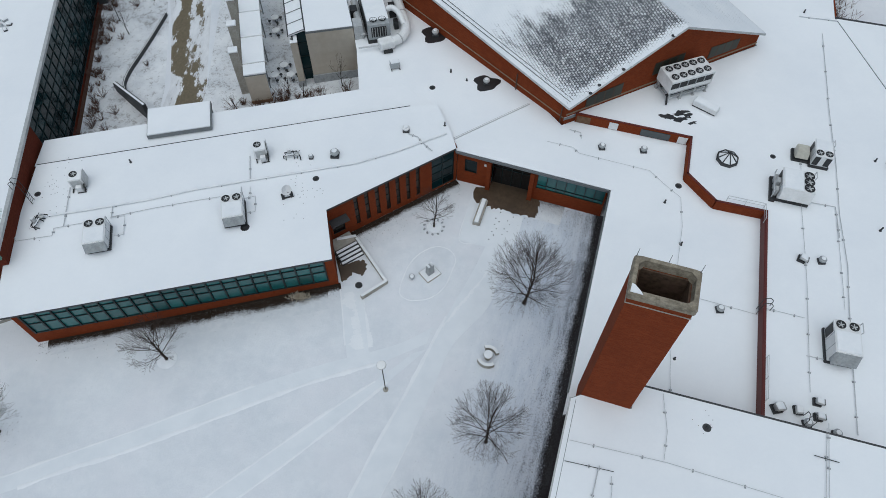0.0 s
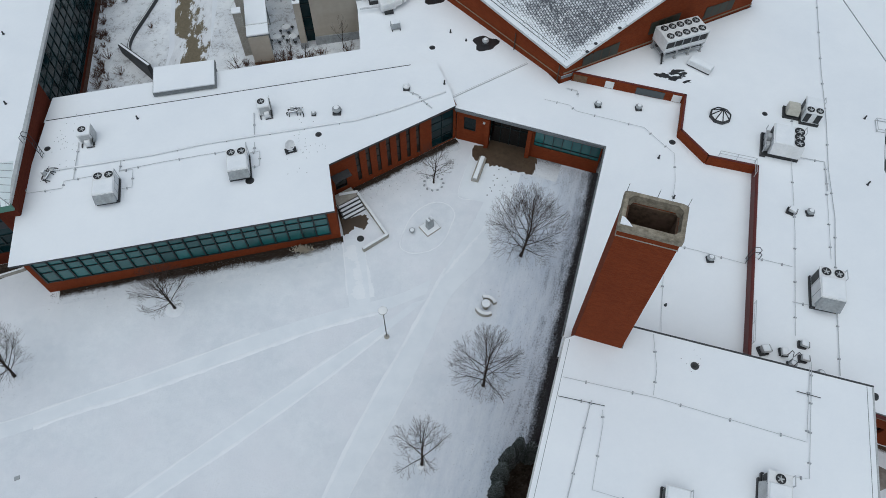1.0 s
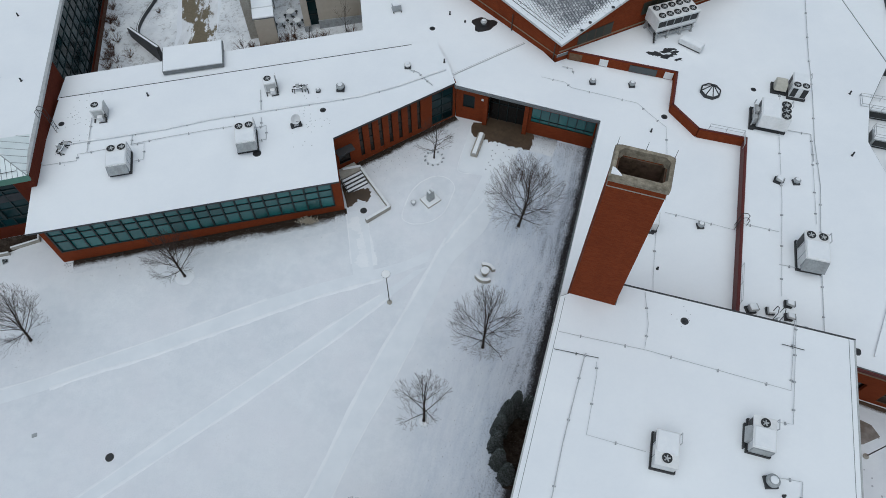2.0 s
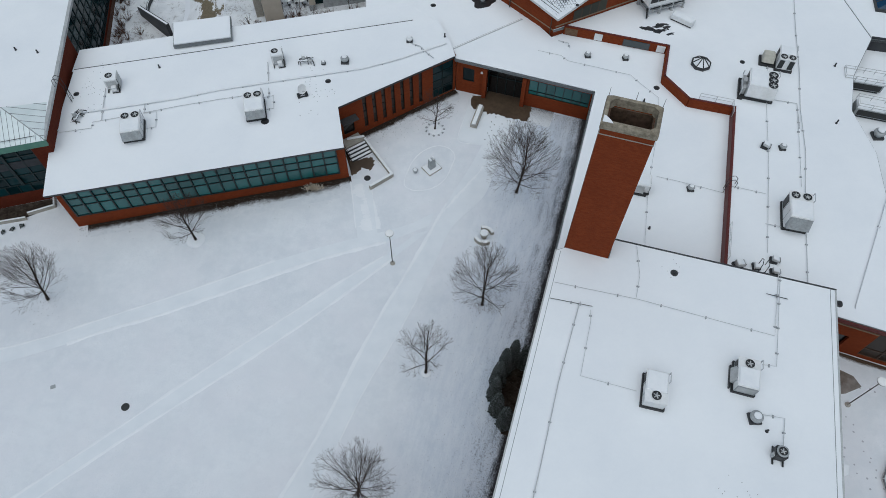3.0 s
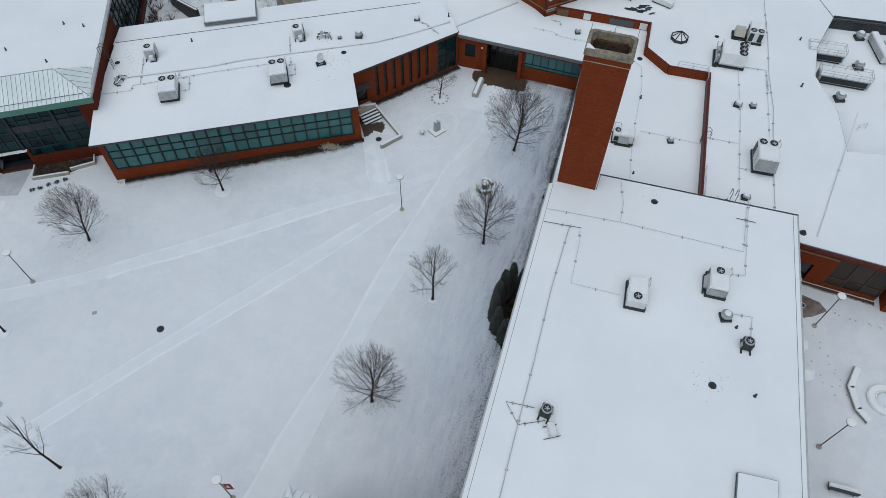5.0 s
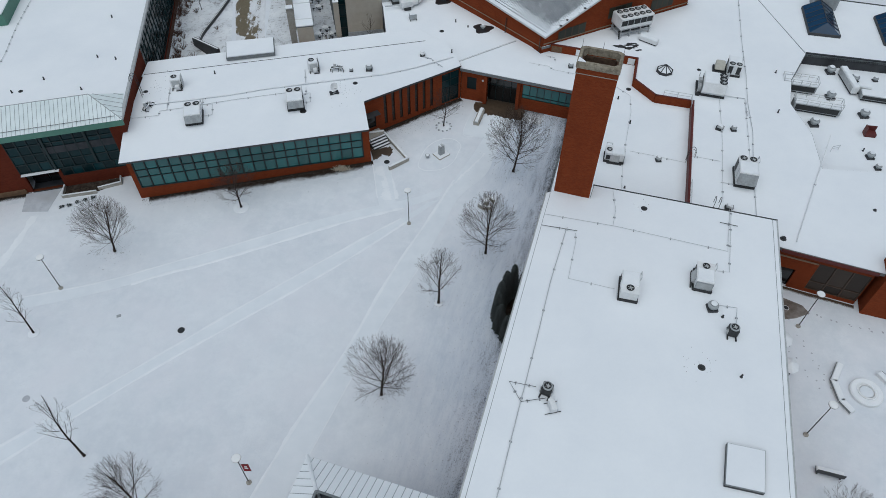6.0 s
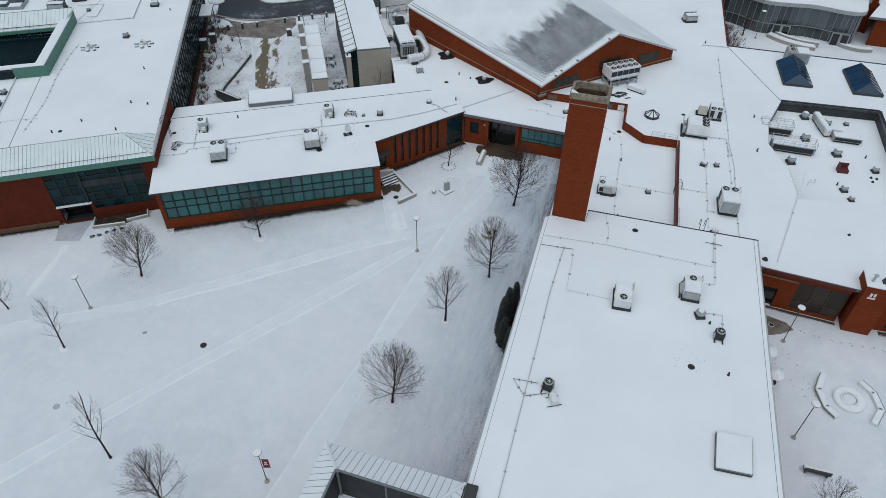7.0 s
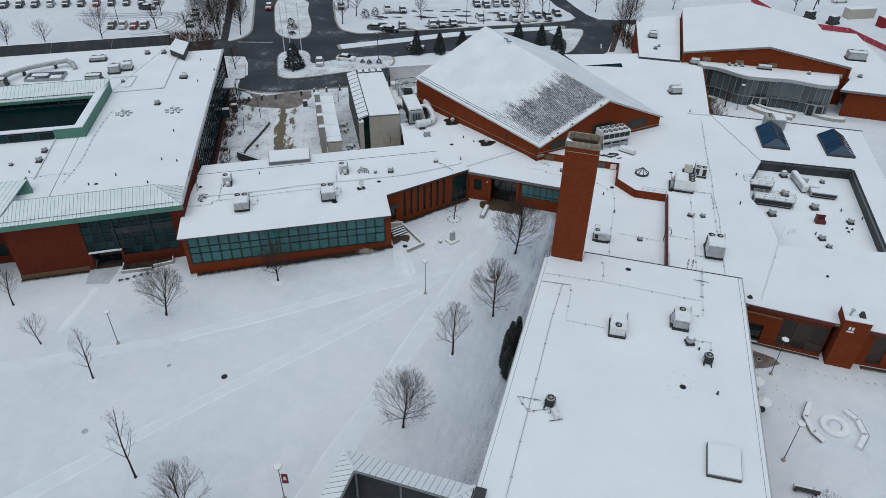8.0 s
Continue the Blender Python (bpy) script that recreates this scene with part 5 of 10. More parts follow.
def build_pergola():
    """Walkway canopy: long flat panels beside a row of tall piers, closed by a wall at its south end."""
    b = thing("pergola", "long walkway canopy of white roof panels beside tall concrete piers", "canopy")
    p0, p1 = (-20.9, 58.0), (-24.75, 76.7)
    rp = run_pose(p0, p1)
    L = dist(p0, p1)
    cuts = [0.0, 1.9, 6.45, 11.05, 15.7, L]
    for i, (s0, s1) in enumerate(zip(cuts, cuts[1:])):
        part("roof_panel", Geo().cbox(pose((s0 + s1) / 2, 0.0, 3.68), s1 - s0 - 0.16, 2.5, 0.17, 0.05), SNOW, b, "flat panel under snow", rp)
        part("panel_edge", Geo().box((s0 + s1) / 2, 0.0, 3.56, s1 - s0 - 0.1, 2.56, 0.12), COPING, b, "grey metal panel edge", rp)
        if i:
            part("beam", Geo().box(s0, 0.25, 3.5, 0.14, 3.3, 0.2), CONC, b, "beam across a panel joint", rp)
            part("pier", Geo().box(s0 + 0.25, 1.85, -1, 0.55, 0.9, 6.7), CONC, b, "tall pale concrete pier", rp)
            part("pier_cap", Geo().cbox(pose(s0 + 0.25, 1.85, 5.7), 0.95, 1.05, 0.16, 0.04), SNOWCAP, b, "snow on the pier", rp)
        for y in (-1.05, 1.05):
            part("post", Geo().cyl((s0 + 0.3, y, -1), (s0 + 0.3, y, 3.56), 0.07, 0.07, 8), COPING, b, "", rp)
    part("end_wall", Geo().box(0.15, 0.0, -1, 0.3, 2.3, 4.5), BEIGEWALL, b, "beige end wall", rp)
    part("base_course", Geo().box(0.1, 0.0, -1, 0.42, 2.4, 0.9), PLINTH, b, "brown base of the end wall", rp)


build_pergola()


# ---- rooftop plant ----
def fan(parent, x, y, z, r, tilt=None):
    """A fan in its round guard, facing up unless tilt gives another pose."""
    m = tilt if tilt else pose(x, y, z)
    f = part("fan", Geo().lathe([(r * 1.02, 0.0), (r * 1.08, 0.05), (r * 0.93, 0.06), (r * 0.9, 0.015)], n=18), DARKMETAL, parent, "round fan in a dark guard", m)
    g = Geo()
    for k in range(5):
        a = k * 72 + 10
        g.obox(pose(0, 0, 0.02, 0, 0, a) @ pose(r * 0.42, 0, 0, 24), r * 0.62, r * 0.34, 0.012)
    g.lathe([(r * 0.2, 0.02), (r * 0.2, 0.05), (r * 0.08, 0.06)], n=10)
    part("blade", g, GALV, f)
    return f


def rooftop_unit(m, sx, sy, h, fans, mat=UNITWHITE, hood=0.0, label="white packaged rooftop unit with snow on top", coil=True, fan_y=0.36, group="rooftop units", rails=True, melt=False, column=False):
    u = thing("rooftop_unit", label, "air conditioner", m, group)
    part("curb", Geo().cbox(pose(0, 0, 0), sx + 0.22, sy + 0.22, 0.28, 0.03), DARKMETAL, u, "dark roof curb")
    part("body", Geo().cbox(pose(0, 0, 0.28), sx, sy, h - 0.28, 0.04), mat, u)
    # panel joints and a service panel on the sides
    for f in (-0.22, 0.12):
        for s in (-1, 1):
            part("panel_joint", Geo().box(s * (sx / 2 + 0.006), sy * f, 0.34, 0.02, 0.04, h - 0.45), UNITGREY, u)
    part("louvre", Geo().box(-sx / 2 - 0.01, sy * 0.31, 0.42, 0.04, sy * 0.28, h - 0.7), DARKMETAL, u, "dark side louvre")
    part("lid", Geo().box(0, 0, h - 0.06, sx + 0.07, sy + 0.07, 0.05), mat, u)
    if coil:
        part("coil", Geo().box(0, -sy / 2 - 0.02, 0.36, sx * 0.92, 0.05, h - 0.5), GALV, u, "grey coil guard")
        part("coil_frame", Geo().box(0, -sy / 2 - 0.045, 0.34, sx * 0.98, 0.05, 0.09).box(0, -sy / 2 - 0.045, h - 0.2, sx * 0.98, 0.05, 0.09).box(-sx * 0.46, -sy / 2 - 0.045, 0.34, 0.09, 0.05, h - 0.5).box(sx * 0.46, -sy / 2 - 0.045, 0.34, 0.09, 0.05, h - 0.5), UNITGREY, u)
        part("side_hood", Geo().add([(-sx / 2, -sy * 0.28, h * 0.82), (-sx / 2, sy * 0.22, h * 0.82), (-sx / 2 - 0.3, sy * 0.22, h * 0.3), (-sx / 2 - 0.3, -sy * 0.28, h * 0.3), (-sx / 2, -sy * 0.28, h * 0.2), (-sx / 2, sy * 0.22, h * 0.2)], [(1, 0, 3, 2), (2, 3, 4, 5), (0, 4, 3), (1, 2, 5)]), GALV, u, "sloping side hood")
        part("side_skid", Geo().box(-sx / 2 - 0.26, -sy * 0.04, 0, 0.1, sy * 0.8, 0.3), DARKMETAL, u, "dark skid rail")
    if hood:
        part("hood", Geo().add([(-sx / 2, -sy / 2, h), (sx / 2, -sy / 2, h), (sx / 2, -sy / 2 - hood, h * 0.42), (-sx / 2, -sy / 2 - hood, h * 0.42), (-sx / 2, -sy / 2, h * 0.36), (sx / 2, -sy / 2, h * 0.36)], [(0, 3, 2, 1), (3, 4, 5, 2), (0, 4, 3), (1, 2, 5)]), mat if column else UNITGREY, u, "sloping intake hood")
    ys = sy * fan_y
    if column:
        part("snow_cap", Geo().cbox(pose(-sx * 0.16, 0, h), sx * 0.64, sy * 0.97, 0.09, 0.06), SNOWCAP, u, "snow on the unit")
    else:
        part("snow_cap", Geo().cbox(pose(0, -sy * 0.15 if fan_y > 0 else sy * 0.17, h), sx * 0.97, sy * 0.64, 0.09, 0.06), SNOWCAP, u, "snow on the unit")
    for i in range(fans):
        if column:
            fan(u, sx * 0.33, (i / (fans - 1) - 0.5) * sy * 0.6, h + 0.01, 0.44)
            continue
        x = 0 if fans == 1 else (i / (fans - 1) - 0.5) * sx * 0.52
        fan(u, x, ys, h + 0.01, min(0.36, sx * 0.21))
    if rails:
        part("conduit", Geo().tube([(sx / 2 + 0.1, sy * 0.5, 0.1), (sx / 2 + 0.1, sy * 0.5, h + 0.25), (sx / 2 + 0.1, sy * 0.2, h + 0.25), (sx / 2 + 0.05, sy * 0.2, h - 0.2)], 0.04, 6), PIPE, u, "bent conduit")
    if melt:
        part("drain_stain", Geo().lathe([(0.42, 0.0), (0.38, 0.012)], c=(sx * 0.42, -sy / 2 - 0.35, 0), n=14), WATERMARK, u, "dark wet patch")
    return u


def condenser(m, s=1.0, label="small grey condenser with a top fan on a skid", snow=True):
    u = thing("condenser", label, "air conditioner", m, "condensers")
    for x in (-0.45, 0.45):
        part("skid", Geo().box(x * s, 0, 0, 0.1, 1.5 * s, 0.14), DARKMETAL, u)
    part("body", Geo().cbox(pose(0, 0.1 * s, 0.14), 1.05 * s, 0.95 * s, 0.95 * s, 0.04), UNITWHITE, u)
    part("grille", Geo().box(0.545 * s, 0.1 * s, 0.2, 0.03, 0.85 * s, 0.85 * s), DARKMETAL, u)
    part("side_guard", Geo().box(0.6 * s, 0.1 * s, 0.1, 0.03, 1.0 * s, 1.12 * s), GALV, u, "upright sheet-metal guard")
    part("service_panel", Geo().box(0, -0.395 * s, 0.3, 0.8 * s, 0.04, 0.7 * s), GALV, u, "grey service panel")
    part("control_box", Geo().cbox(pose(0.1 * s, -0.6 * s, 0.2), 0.42 * s, 0.34 * s, 0.38 * s, 0.03), UNITWHITE, u)
    part("conduit", Geo().tube([(0.5 * s, -0.62 * s, 0.05), (0.5 * s, -0.62 * s, 0.5), (0.5 * s, -0.38 * s, 0.6)], 0.07, 7).tube([(-0.1 * s, -0.85 * s, 0.06), (0.55 * s, -0.85 * s, 0.06)], 0.06, 7), DARKMETAL, u, "dark pipe")
    if snow:
        part("snow_cap", Geo().cbox(pose(0, 0.1 * s, 0.14 + 0.95 * s), 1.0 * s, 0.92 * s, 0.04, 0.03), SNOWCAP, u)
    fan(u, -0.12 * s, 0.22 * s, 0.17 + 0.95 * s, 0.29 * s)
    return u


def mushroom_vent(m, r=0.5, label="round galvanised exhaust fan on a square curb", mat=UNITGREY, ring=0.0):
    r, ring = r * 0.8, ring * 0.75
    v = thing("exhaust_fan", label, "roof vent", m, "exhaust fans")
    part("curb", Geo().cbox(pose(0, 0, 0), 1.9 * r, 1.9 * r, 0.45 * r, 0.03), DARKTRIM, v)
    part("hood", Geo().lathe([(r * 0.7, 0.45 * r), (r * 0.72, 0.95 * r), (r * 1.02, 1.0 * r), (r * 1.02, 1.3 * r), (r * 0.92, 1.42 * r), (r * 0.6, 1.5 * r), (r * 0.6, 1.7 * r)], n=18), mat, v, "", smooth=False)
    part("snow_cap", Geo().lathe([(r * 0.62, 1.7 * r), (r * 0.55, 1.8 * r), (r * 0.2, 1.86 * r)], n=14), SNOWCAP, v)
    if ring:
        g = Geo()
        n = 22
        pts = []
        for i in range(n):
            a = 2 * math.pi * i / n
            k = ring * (1 + 0.16 * math.sin(3 * a + 1) + 0.1 * math.sin(5 * a))
            pts.append((k * math.cos(a) * 1.15, k * math.sin(a)))
        part("melt_patch", g.prism(pts, 0.003, 0.012), WATERMARK, v, "dark wet patch where the snow has melted")
    return v


def pipe_vent(x, y, z, h=0.5, r=0.08, mat=DARKMETAL):
    h = h * 0.8
    v = thing("vent_pipe", "short dark plumbing vent pipe standing in roof snow", "vent pipe", pose(x, y, z), "vent pipes")
    part("pipe", Geo().cyl((0, 0, -0.05), (0, 0, h), r, r, 10), mat, v)
    part("flashing", Geo().lathe([(r * 1.7, 0.0), (r * 1.1, 0.1)], n=10), DARKTRIM, v)


def roof_drain(x, y, z, r=0.28):
    v = thing("roof_drain", "dark round roof drain ringed by melted snow", "roof drain", pose(x, y, z), "roof drains")
    part("ring", Geo().lathe([(r, 0.0), (r * 0.92, 0.025)], n=16), WATERMARK, v)
    part("dome", Geo().lathe([(r * 0.45, 0.02), (r * 0.4, 0.12), (r * 0.15, 0.17)], n=10), DARKMETAL, v, "black strainer dome")


def gas_line(pts, z, r=0.04, posts=4.0, label="thin grey roof conduit on small blocks", mat=PIPE, snow=0.0):
    """A conduit on the roof with its support blocks; snow: width of the snow lying on it."""
    v = thing("roof_conduit", label, "pipe", None, "roof conduits")
    p3 = [(x, y, z + 0.12) for x, y in pts]
    part("pipe", Geo().sweep(p3, r, 6), mat, v)
    if snow:
        part("snow_cover", Geo().sweep([(x, y, z + 0.16) for x, y in pts], snow, 6), SNOWCAP, v, "snow on the pipe")
    for a, b in zip(pts, pts[1:]):
        n = max(1, int(dist(a, b) / posts))
        ang = math.degrees(math.atan2(b[1] - a[1], b[0] - a[0]))
        for i in range(n):
            q = lerp(a, b, (i + 0.5) / n)
            part("support", Geo().box(0, 0, 0, 0.09, 0.22, 0.13), UNITGREY, v, "", pose(q[0], q[1], z, 0, 0, ang))


def gooseneck(m, label="grey sheet-metal gooseneck vent on a curb", s=1.0):
    v = thing("gooseneck_vent", label, "roof vent", m, "gooseneck vents")
    part("curb", Geo().cbox(pose(0, 0, 0), 0.8 * s, 0.8 * s, 0.25, 0.03), DARKMETAL, v)
    part("neck", Geo().cbox(pose(0, 0, 0.25), 0.5 * s, 0.5 * s, 0.35 * s, 0.04), UNITGREY, v)
    part("hood", Geo().cbox(pose(0, -0.15 * s, 0.42 * s, 12), 0.7 * s, 0.85 * s, 0.28 * s, 0.08), GALV, v)
    part("snow_cap", Geo().cbox(pose(0, -0.1 * s, 0.71 * s, 12), 0.6 * s, 0.7 * s, 0.06, 0.04), SNOWCAP, v)
    part("mouth", Geo().cbox(pose(0, -0.56 * s, 0.3 * s), 0.62 * s, 0.1, 0.26 * s, 0.02), DARKMETAL, v, "dark opening")


AW = 12.2          # bearing of the wing
AR = -16.0         # bearing of the east buildings

# wing roof
rooftop_unit(pose(-30.9, 34.6, ZW, 0, 0, AW), 1.85, 2.5, 1.45, 2, hood=0.5, coil=False)
rooftop_unit(pose(-19.2, 37.4, ZW, 0, 0, AW), 1.85, 2.5, 1.45, 2, hood=0.45, coil=False, melt=True)
condenser(pose(-34.5, 40.9, ZW, 0, 0, AW), 1.2)
condenser(pose(-17.8, 44.6, ZW, 0, 0, AW + 4), 1.2)
mushroom_vent(pose(-10.6, 44.6, ZW), 0.55)
mushroom_vent(pose(-3.7, 47.9, ZW), 0.45, "tall white exhaust stack beside the roof pipe", UNITWHITE)
mushroom_vent(pose(-12.9, 44.3, ZW), 0.3)
roof_drain(-12.2, 41.7, ZW, 0.32)
roof_drain(-38.2, 39.8, ZW, 0.3)
pipe_vent(-30.4, 43.7, ZW, 0.5)
pipe_vent(0.2, 48.6, ZW, 0.6)
gas_line([(-36.5, 37.15), (-33.2, 37.8), (-27.7, 39.0), (-23.5, 40.25), (-18.6, 41.35), (-12.0, 42.75), (-8.5, 43.5), (-4.7, 44.95), (0.35, 47.4)], ZW, 0.07, 3.0, "long roof pipe half buried in snow", snow=0.09)
gas_line([(-35.3, 40.5), (-34.6, 36.1)], ZW, 0.04, 2.0)
gas_line([(-39.0, 35.1), (-38.35, 34.4), (-35.3, 35.0), (-35.4, 35.8), (-33.0, 36.4), (-32.0, 36.6)], ZW, 0.03, 2.4)
gas_line([(-30.6, 37.05), (-27.2, 38.0), (-23.2, 38.95), (-20.6, 39.5)], ZW, 0.03, 3.2)
gas_line([(-30.6, 37.05), (-29.3, 37.2), (-28.9, 35.15), (-29.8, 34.95)], ZW, 0.025, 1.5)
gas_line([(-30.7, 38.3), (-30.5, 36.9)], ZW, 0.035, 1.5)
gas_line([(-18.9, 44.4), (-18.4, 41.3)], ZW, 0.05, 2.0)
gas_line([(-18.3, 40.6), (-18.1, 39.2)], ZW, 0.03, 2.0)
gas_line([(-19.15, 40.6), (-18.9, 39.2)], ZW, 0.04, 1.0)
gas_line([(-18.85, 39.15), (-17.65, 39.5), (-17.4, 37.7), (-18.3, 37.5)], ZW, 0.03, 1.5)
gas_line([(-3.5, 47.4), (-2.5, 46.95), (-2.1, 46.3), (-1.05, 45.1)], ZW, 0.05, 1.2)


def build_pipe_cluster(m, label):
    """Gas meter set: a regulator and valves on thin bent pipes with snow along them."""
    v = thing("pipe_cluster", label, "pipes", m)
    part("frame", Geo().box(-0.7, 0, 0, 0.06, 0.8, 0.09).box(0.4, 0, 0, 0.06, 0.8, 0.09).box(-0.7, 0.2, 0, 0.05, 0.05, 0.5).box(0.4, 0.2, 0, 0.05, 0.05, 0.5).box(-0.15, 0.2, 0.45, 1.2, 0.05, 0.05), DARKMETAL, v)
    part("box", Geo().cbox(pose(-0.3, 0.1, 0.35), 0.34, 0.3, 0.62, 0.04), GALV, v)
    part("pipe", Geo().tube([(-0.9, -0.15, 0.05), (-0.9, -0.15, 0.4), (0.3, -0.15, 0.4), (0.6, -0.25, 0.4), (0.7, -0.5, 0.3), (0.7, -0.7, 0.05)], 0.055, 7).tube([(-0.8, 0.3, 0.3), (0.75, 0.3, 0.3)], 0.045, 7).tube([(0.1, -0.4, 0.05), (0.1, -0.15, 0.35), (0.1, 0.25, 0.62)], 0.045, 7), DARKMETAL, v)
    part("regulator", Geo().lathe([(0.08, 0.3), (0.24, 0.38), (0.24, 0.44), (0.08, 0.5), (0.05, 0.62)], c=(0.42, -0.15, 0), n=12), GALV, v, "round regulator")
    part("snow_cap", Geo().cbox(pose(-0.3, 0.1, 0.97), 0.32, 0.28, 0.05, 0.03).cbox(pose(-0.3, -0.15, 0.45), 0.9, 0.12, 0.05, 0.02).cbox(pose(0.1, 0.3, 0.34), 1.1, 0.1, 0.05, 0.02), SNOWCAP, v)


build_pipe_cluster(pose(-14.7, 44.5, ZW, 0, 0, AW), "grey sheet-metal pipe cluster on a low frame in snow")
build_pipe_cluster(pose(-37.0, 36.6, ZW, 0, 0, 80), "grey pipe cluster beside the brick wall in snow")


def build_dish():
    v = thing("satellite_dish", "small white satellite dish on a weighted roof mount", "satellite dish", pose(-14.6, 39.4, ZW, 0, 0, 20))
    part("mount", Geo().box(0, 0, 0, 1.1, 0.12, 0.1).box(0, 0.35, 0, 1.1, 0.12, 0.1).box(-0.4, 0.2, 0, 0.3, 0.6, 0.2).box(0.4, 0.2, 0, 0.3, 0.6, 0.2), DARKMETAL, v)
    part("mast", Geo().cyl((0, 0.2, 0), (0, 0.2, 1.0), 0.04, 0.04, 8), PIPE, v)
    part("dish", Geo().lathe([(0.05, 0.0), (0.3, 0.05), (0.52, 0.16), (0.5, 0.18), (0.28, 0.08), (0.02, 0.03)], n=20, m=pose(0, 0.15, 1.0, 62, 0, 25)), UNITWHITE, v)
    part("arm", Geo().tube([(0, 0.1, 0.75), (0.25, -0.45, 1.15)], 0.02, 6), DARKMETAL, v)


build_dish()


def foot_prints(name, pts, z, label, r=0.09, mat=COPING):
    """Small melted dots in the snow."""
    g = Geo()
    for x, y in pts:
        g.lathe([(r, 0.0), (r * 0.8, 0.008)], c=(x, y, z), n=6)
    ob = solid(name, g, mat, label, "marks", "stuff")
    return ob


rng = random.Random(5)
foot_prints("melt_dots", [(-13.6 + rng.gauss(0, 1.1), 40.2 + rng.gauss(0, 1.4)) for _ in range(34)], ZW, "small melted dots in roof snow", 0.05, UNITGREY)
foot_prints("melt_dots", [(-38.0 + abs(rng.gauss(0, 1.3)), 40.2 + rng.gauss(0, 1.8)) for _ in range(34)], ZW, "small melted dots in roof snow", 0.05, UNITGREY)

# link roof
mushroom_vent(pose(15.9, 46.0, ZK), 0.42)
mushroom_vent(pose(20.0, 45.6, ZK), 0.42)
mushroom_vent(pose(23.6, 27.7, ZK), 0.42)
roof_drain(22.7, 41.2, ZK, 0.33)
roof_drain(-1.1, 54.5, ZK, 0.33)
pipe_vent(21.0, 39.2, ZK, 0.5)
pipe_vent(21.6, 34.4, ZK, 0.55)
pipe_vent(0.9, 56.9, ZK, 0.5)
pipe_vent(2.6, 55.6, ZK, 0.3)
pipe_vent(18.9, 23.2, ZK, 0.35)
mushroom_vent(pose(4.7, 55.2, ZK), 0.45, "round exhaust fan in a dark melted patch", GALV, 1.55)
mushroom_vent(pose(-0.8, 63.0, ZK), 0.5, "round exhaust fan in a dark melted patch", GALV, 1.8)
rooftop_unit(pose(18.5, 28.0, ZK, 0, 0, AR + 92), 1.4, 2.1, 1.3, 1, UNITWHITE, 0.0, "white rooftop unit beside the chimney", fan_y=0.32)
gas_line([(10.5, 46.8), (13.0, 46.0), (13.6, 45.2), (17.2, 44.0), (20.2, 43.0), (21.2, 41.5), (22.6, 39.7), (22.1, 36.4), (21.0, 32.7), (19.6, 28.0), (18.3, 22.0), (17.8, 19.0)], ZK, 0.018, 3.4)
gas_line([(20.6, 29.2), (22.6, 28.6), (26.7, 27.2)], ZK, 0.02, 2.2)
gas_line([(12.9, 48.4), (14.0, 48.0), (14.0, 47.2)], ZK, 0.03, 1.5)


def build_joint():
    v = thing("expansion_joint", "raised metal expansion joint crossing the snowy roof", "roof joint")
    m = run_pose((1.0, 47.1), (9.1, 52.1), ZK)
    L = dist((1.0, 47.1), (9.1, 52.1))
    part("strip", Geo().box(L / 2, 0, 0, L, 0.2, 0.1), PIPE, v, "", m)
    part("snow_cap", Geo().box(L / 2, 0.0, 0.1, L, 0.06, 0.02), SNOWCAP, v, "", m)


build_joint()


def build_small_unit():
    v = thing("fan_box", "small white fan box on a skid", "roof vent", pose(-5.2, 57.6, ZK, 0, 0, 15))
    part("skid", Geo().box(-0.45, 0, 0, 0.08, 1.1, 0.12).box(0.45, 0, 0, 0.08, 1.1, 0.12), DARKMETAL, v)
    part("body", Geo().cbox(pose(0, 0, 0.12), 1.0, 0.7, 0.75, 0.05), UNITGREY, v)
    part("snow_cap", Geo().cbox(pose(0, 0, 0.87), 0.95, 0.66, 0.1, 0.05), SNOWCAP, v)


build_small_unit()


def bend3(p, n=5):
    """Points of a smooth space curve through p."""
    flat = smooth_run([(q[0], q[1]) for q in p], n)
    rise = smooth_run([(float(i), q[2]) for i, q in enumerate(p)], n)
    return [(a[0], a[1], c[1]) for a, c in zip(flat, rise)]


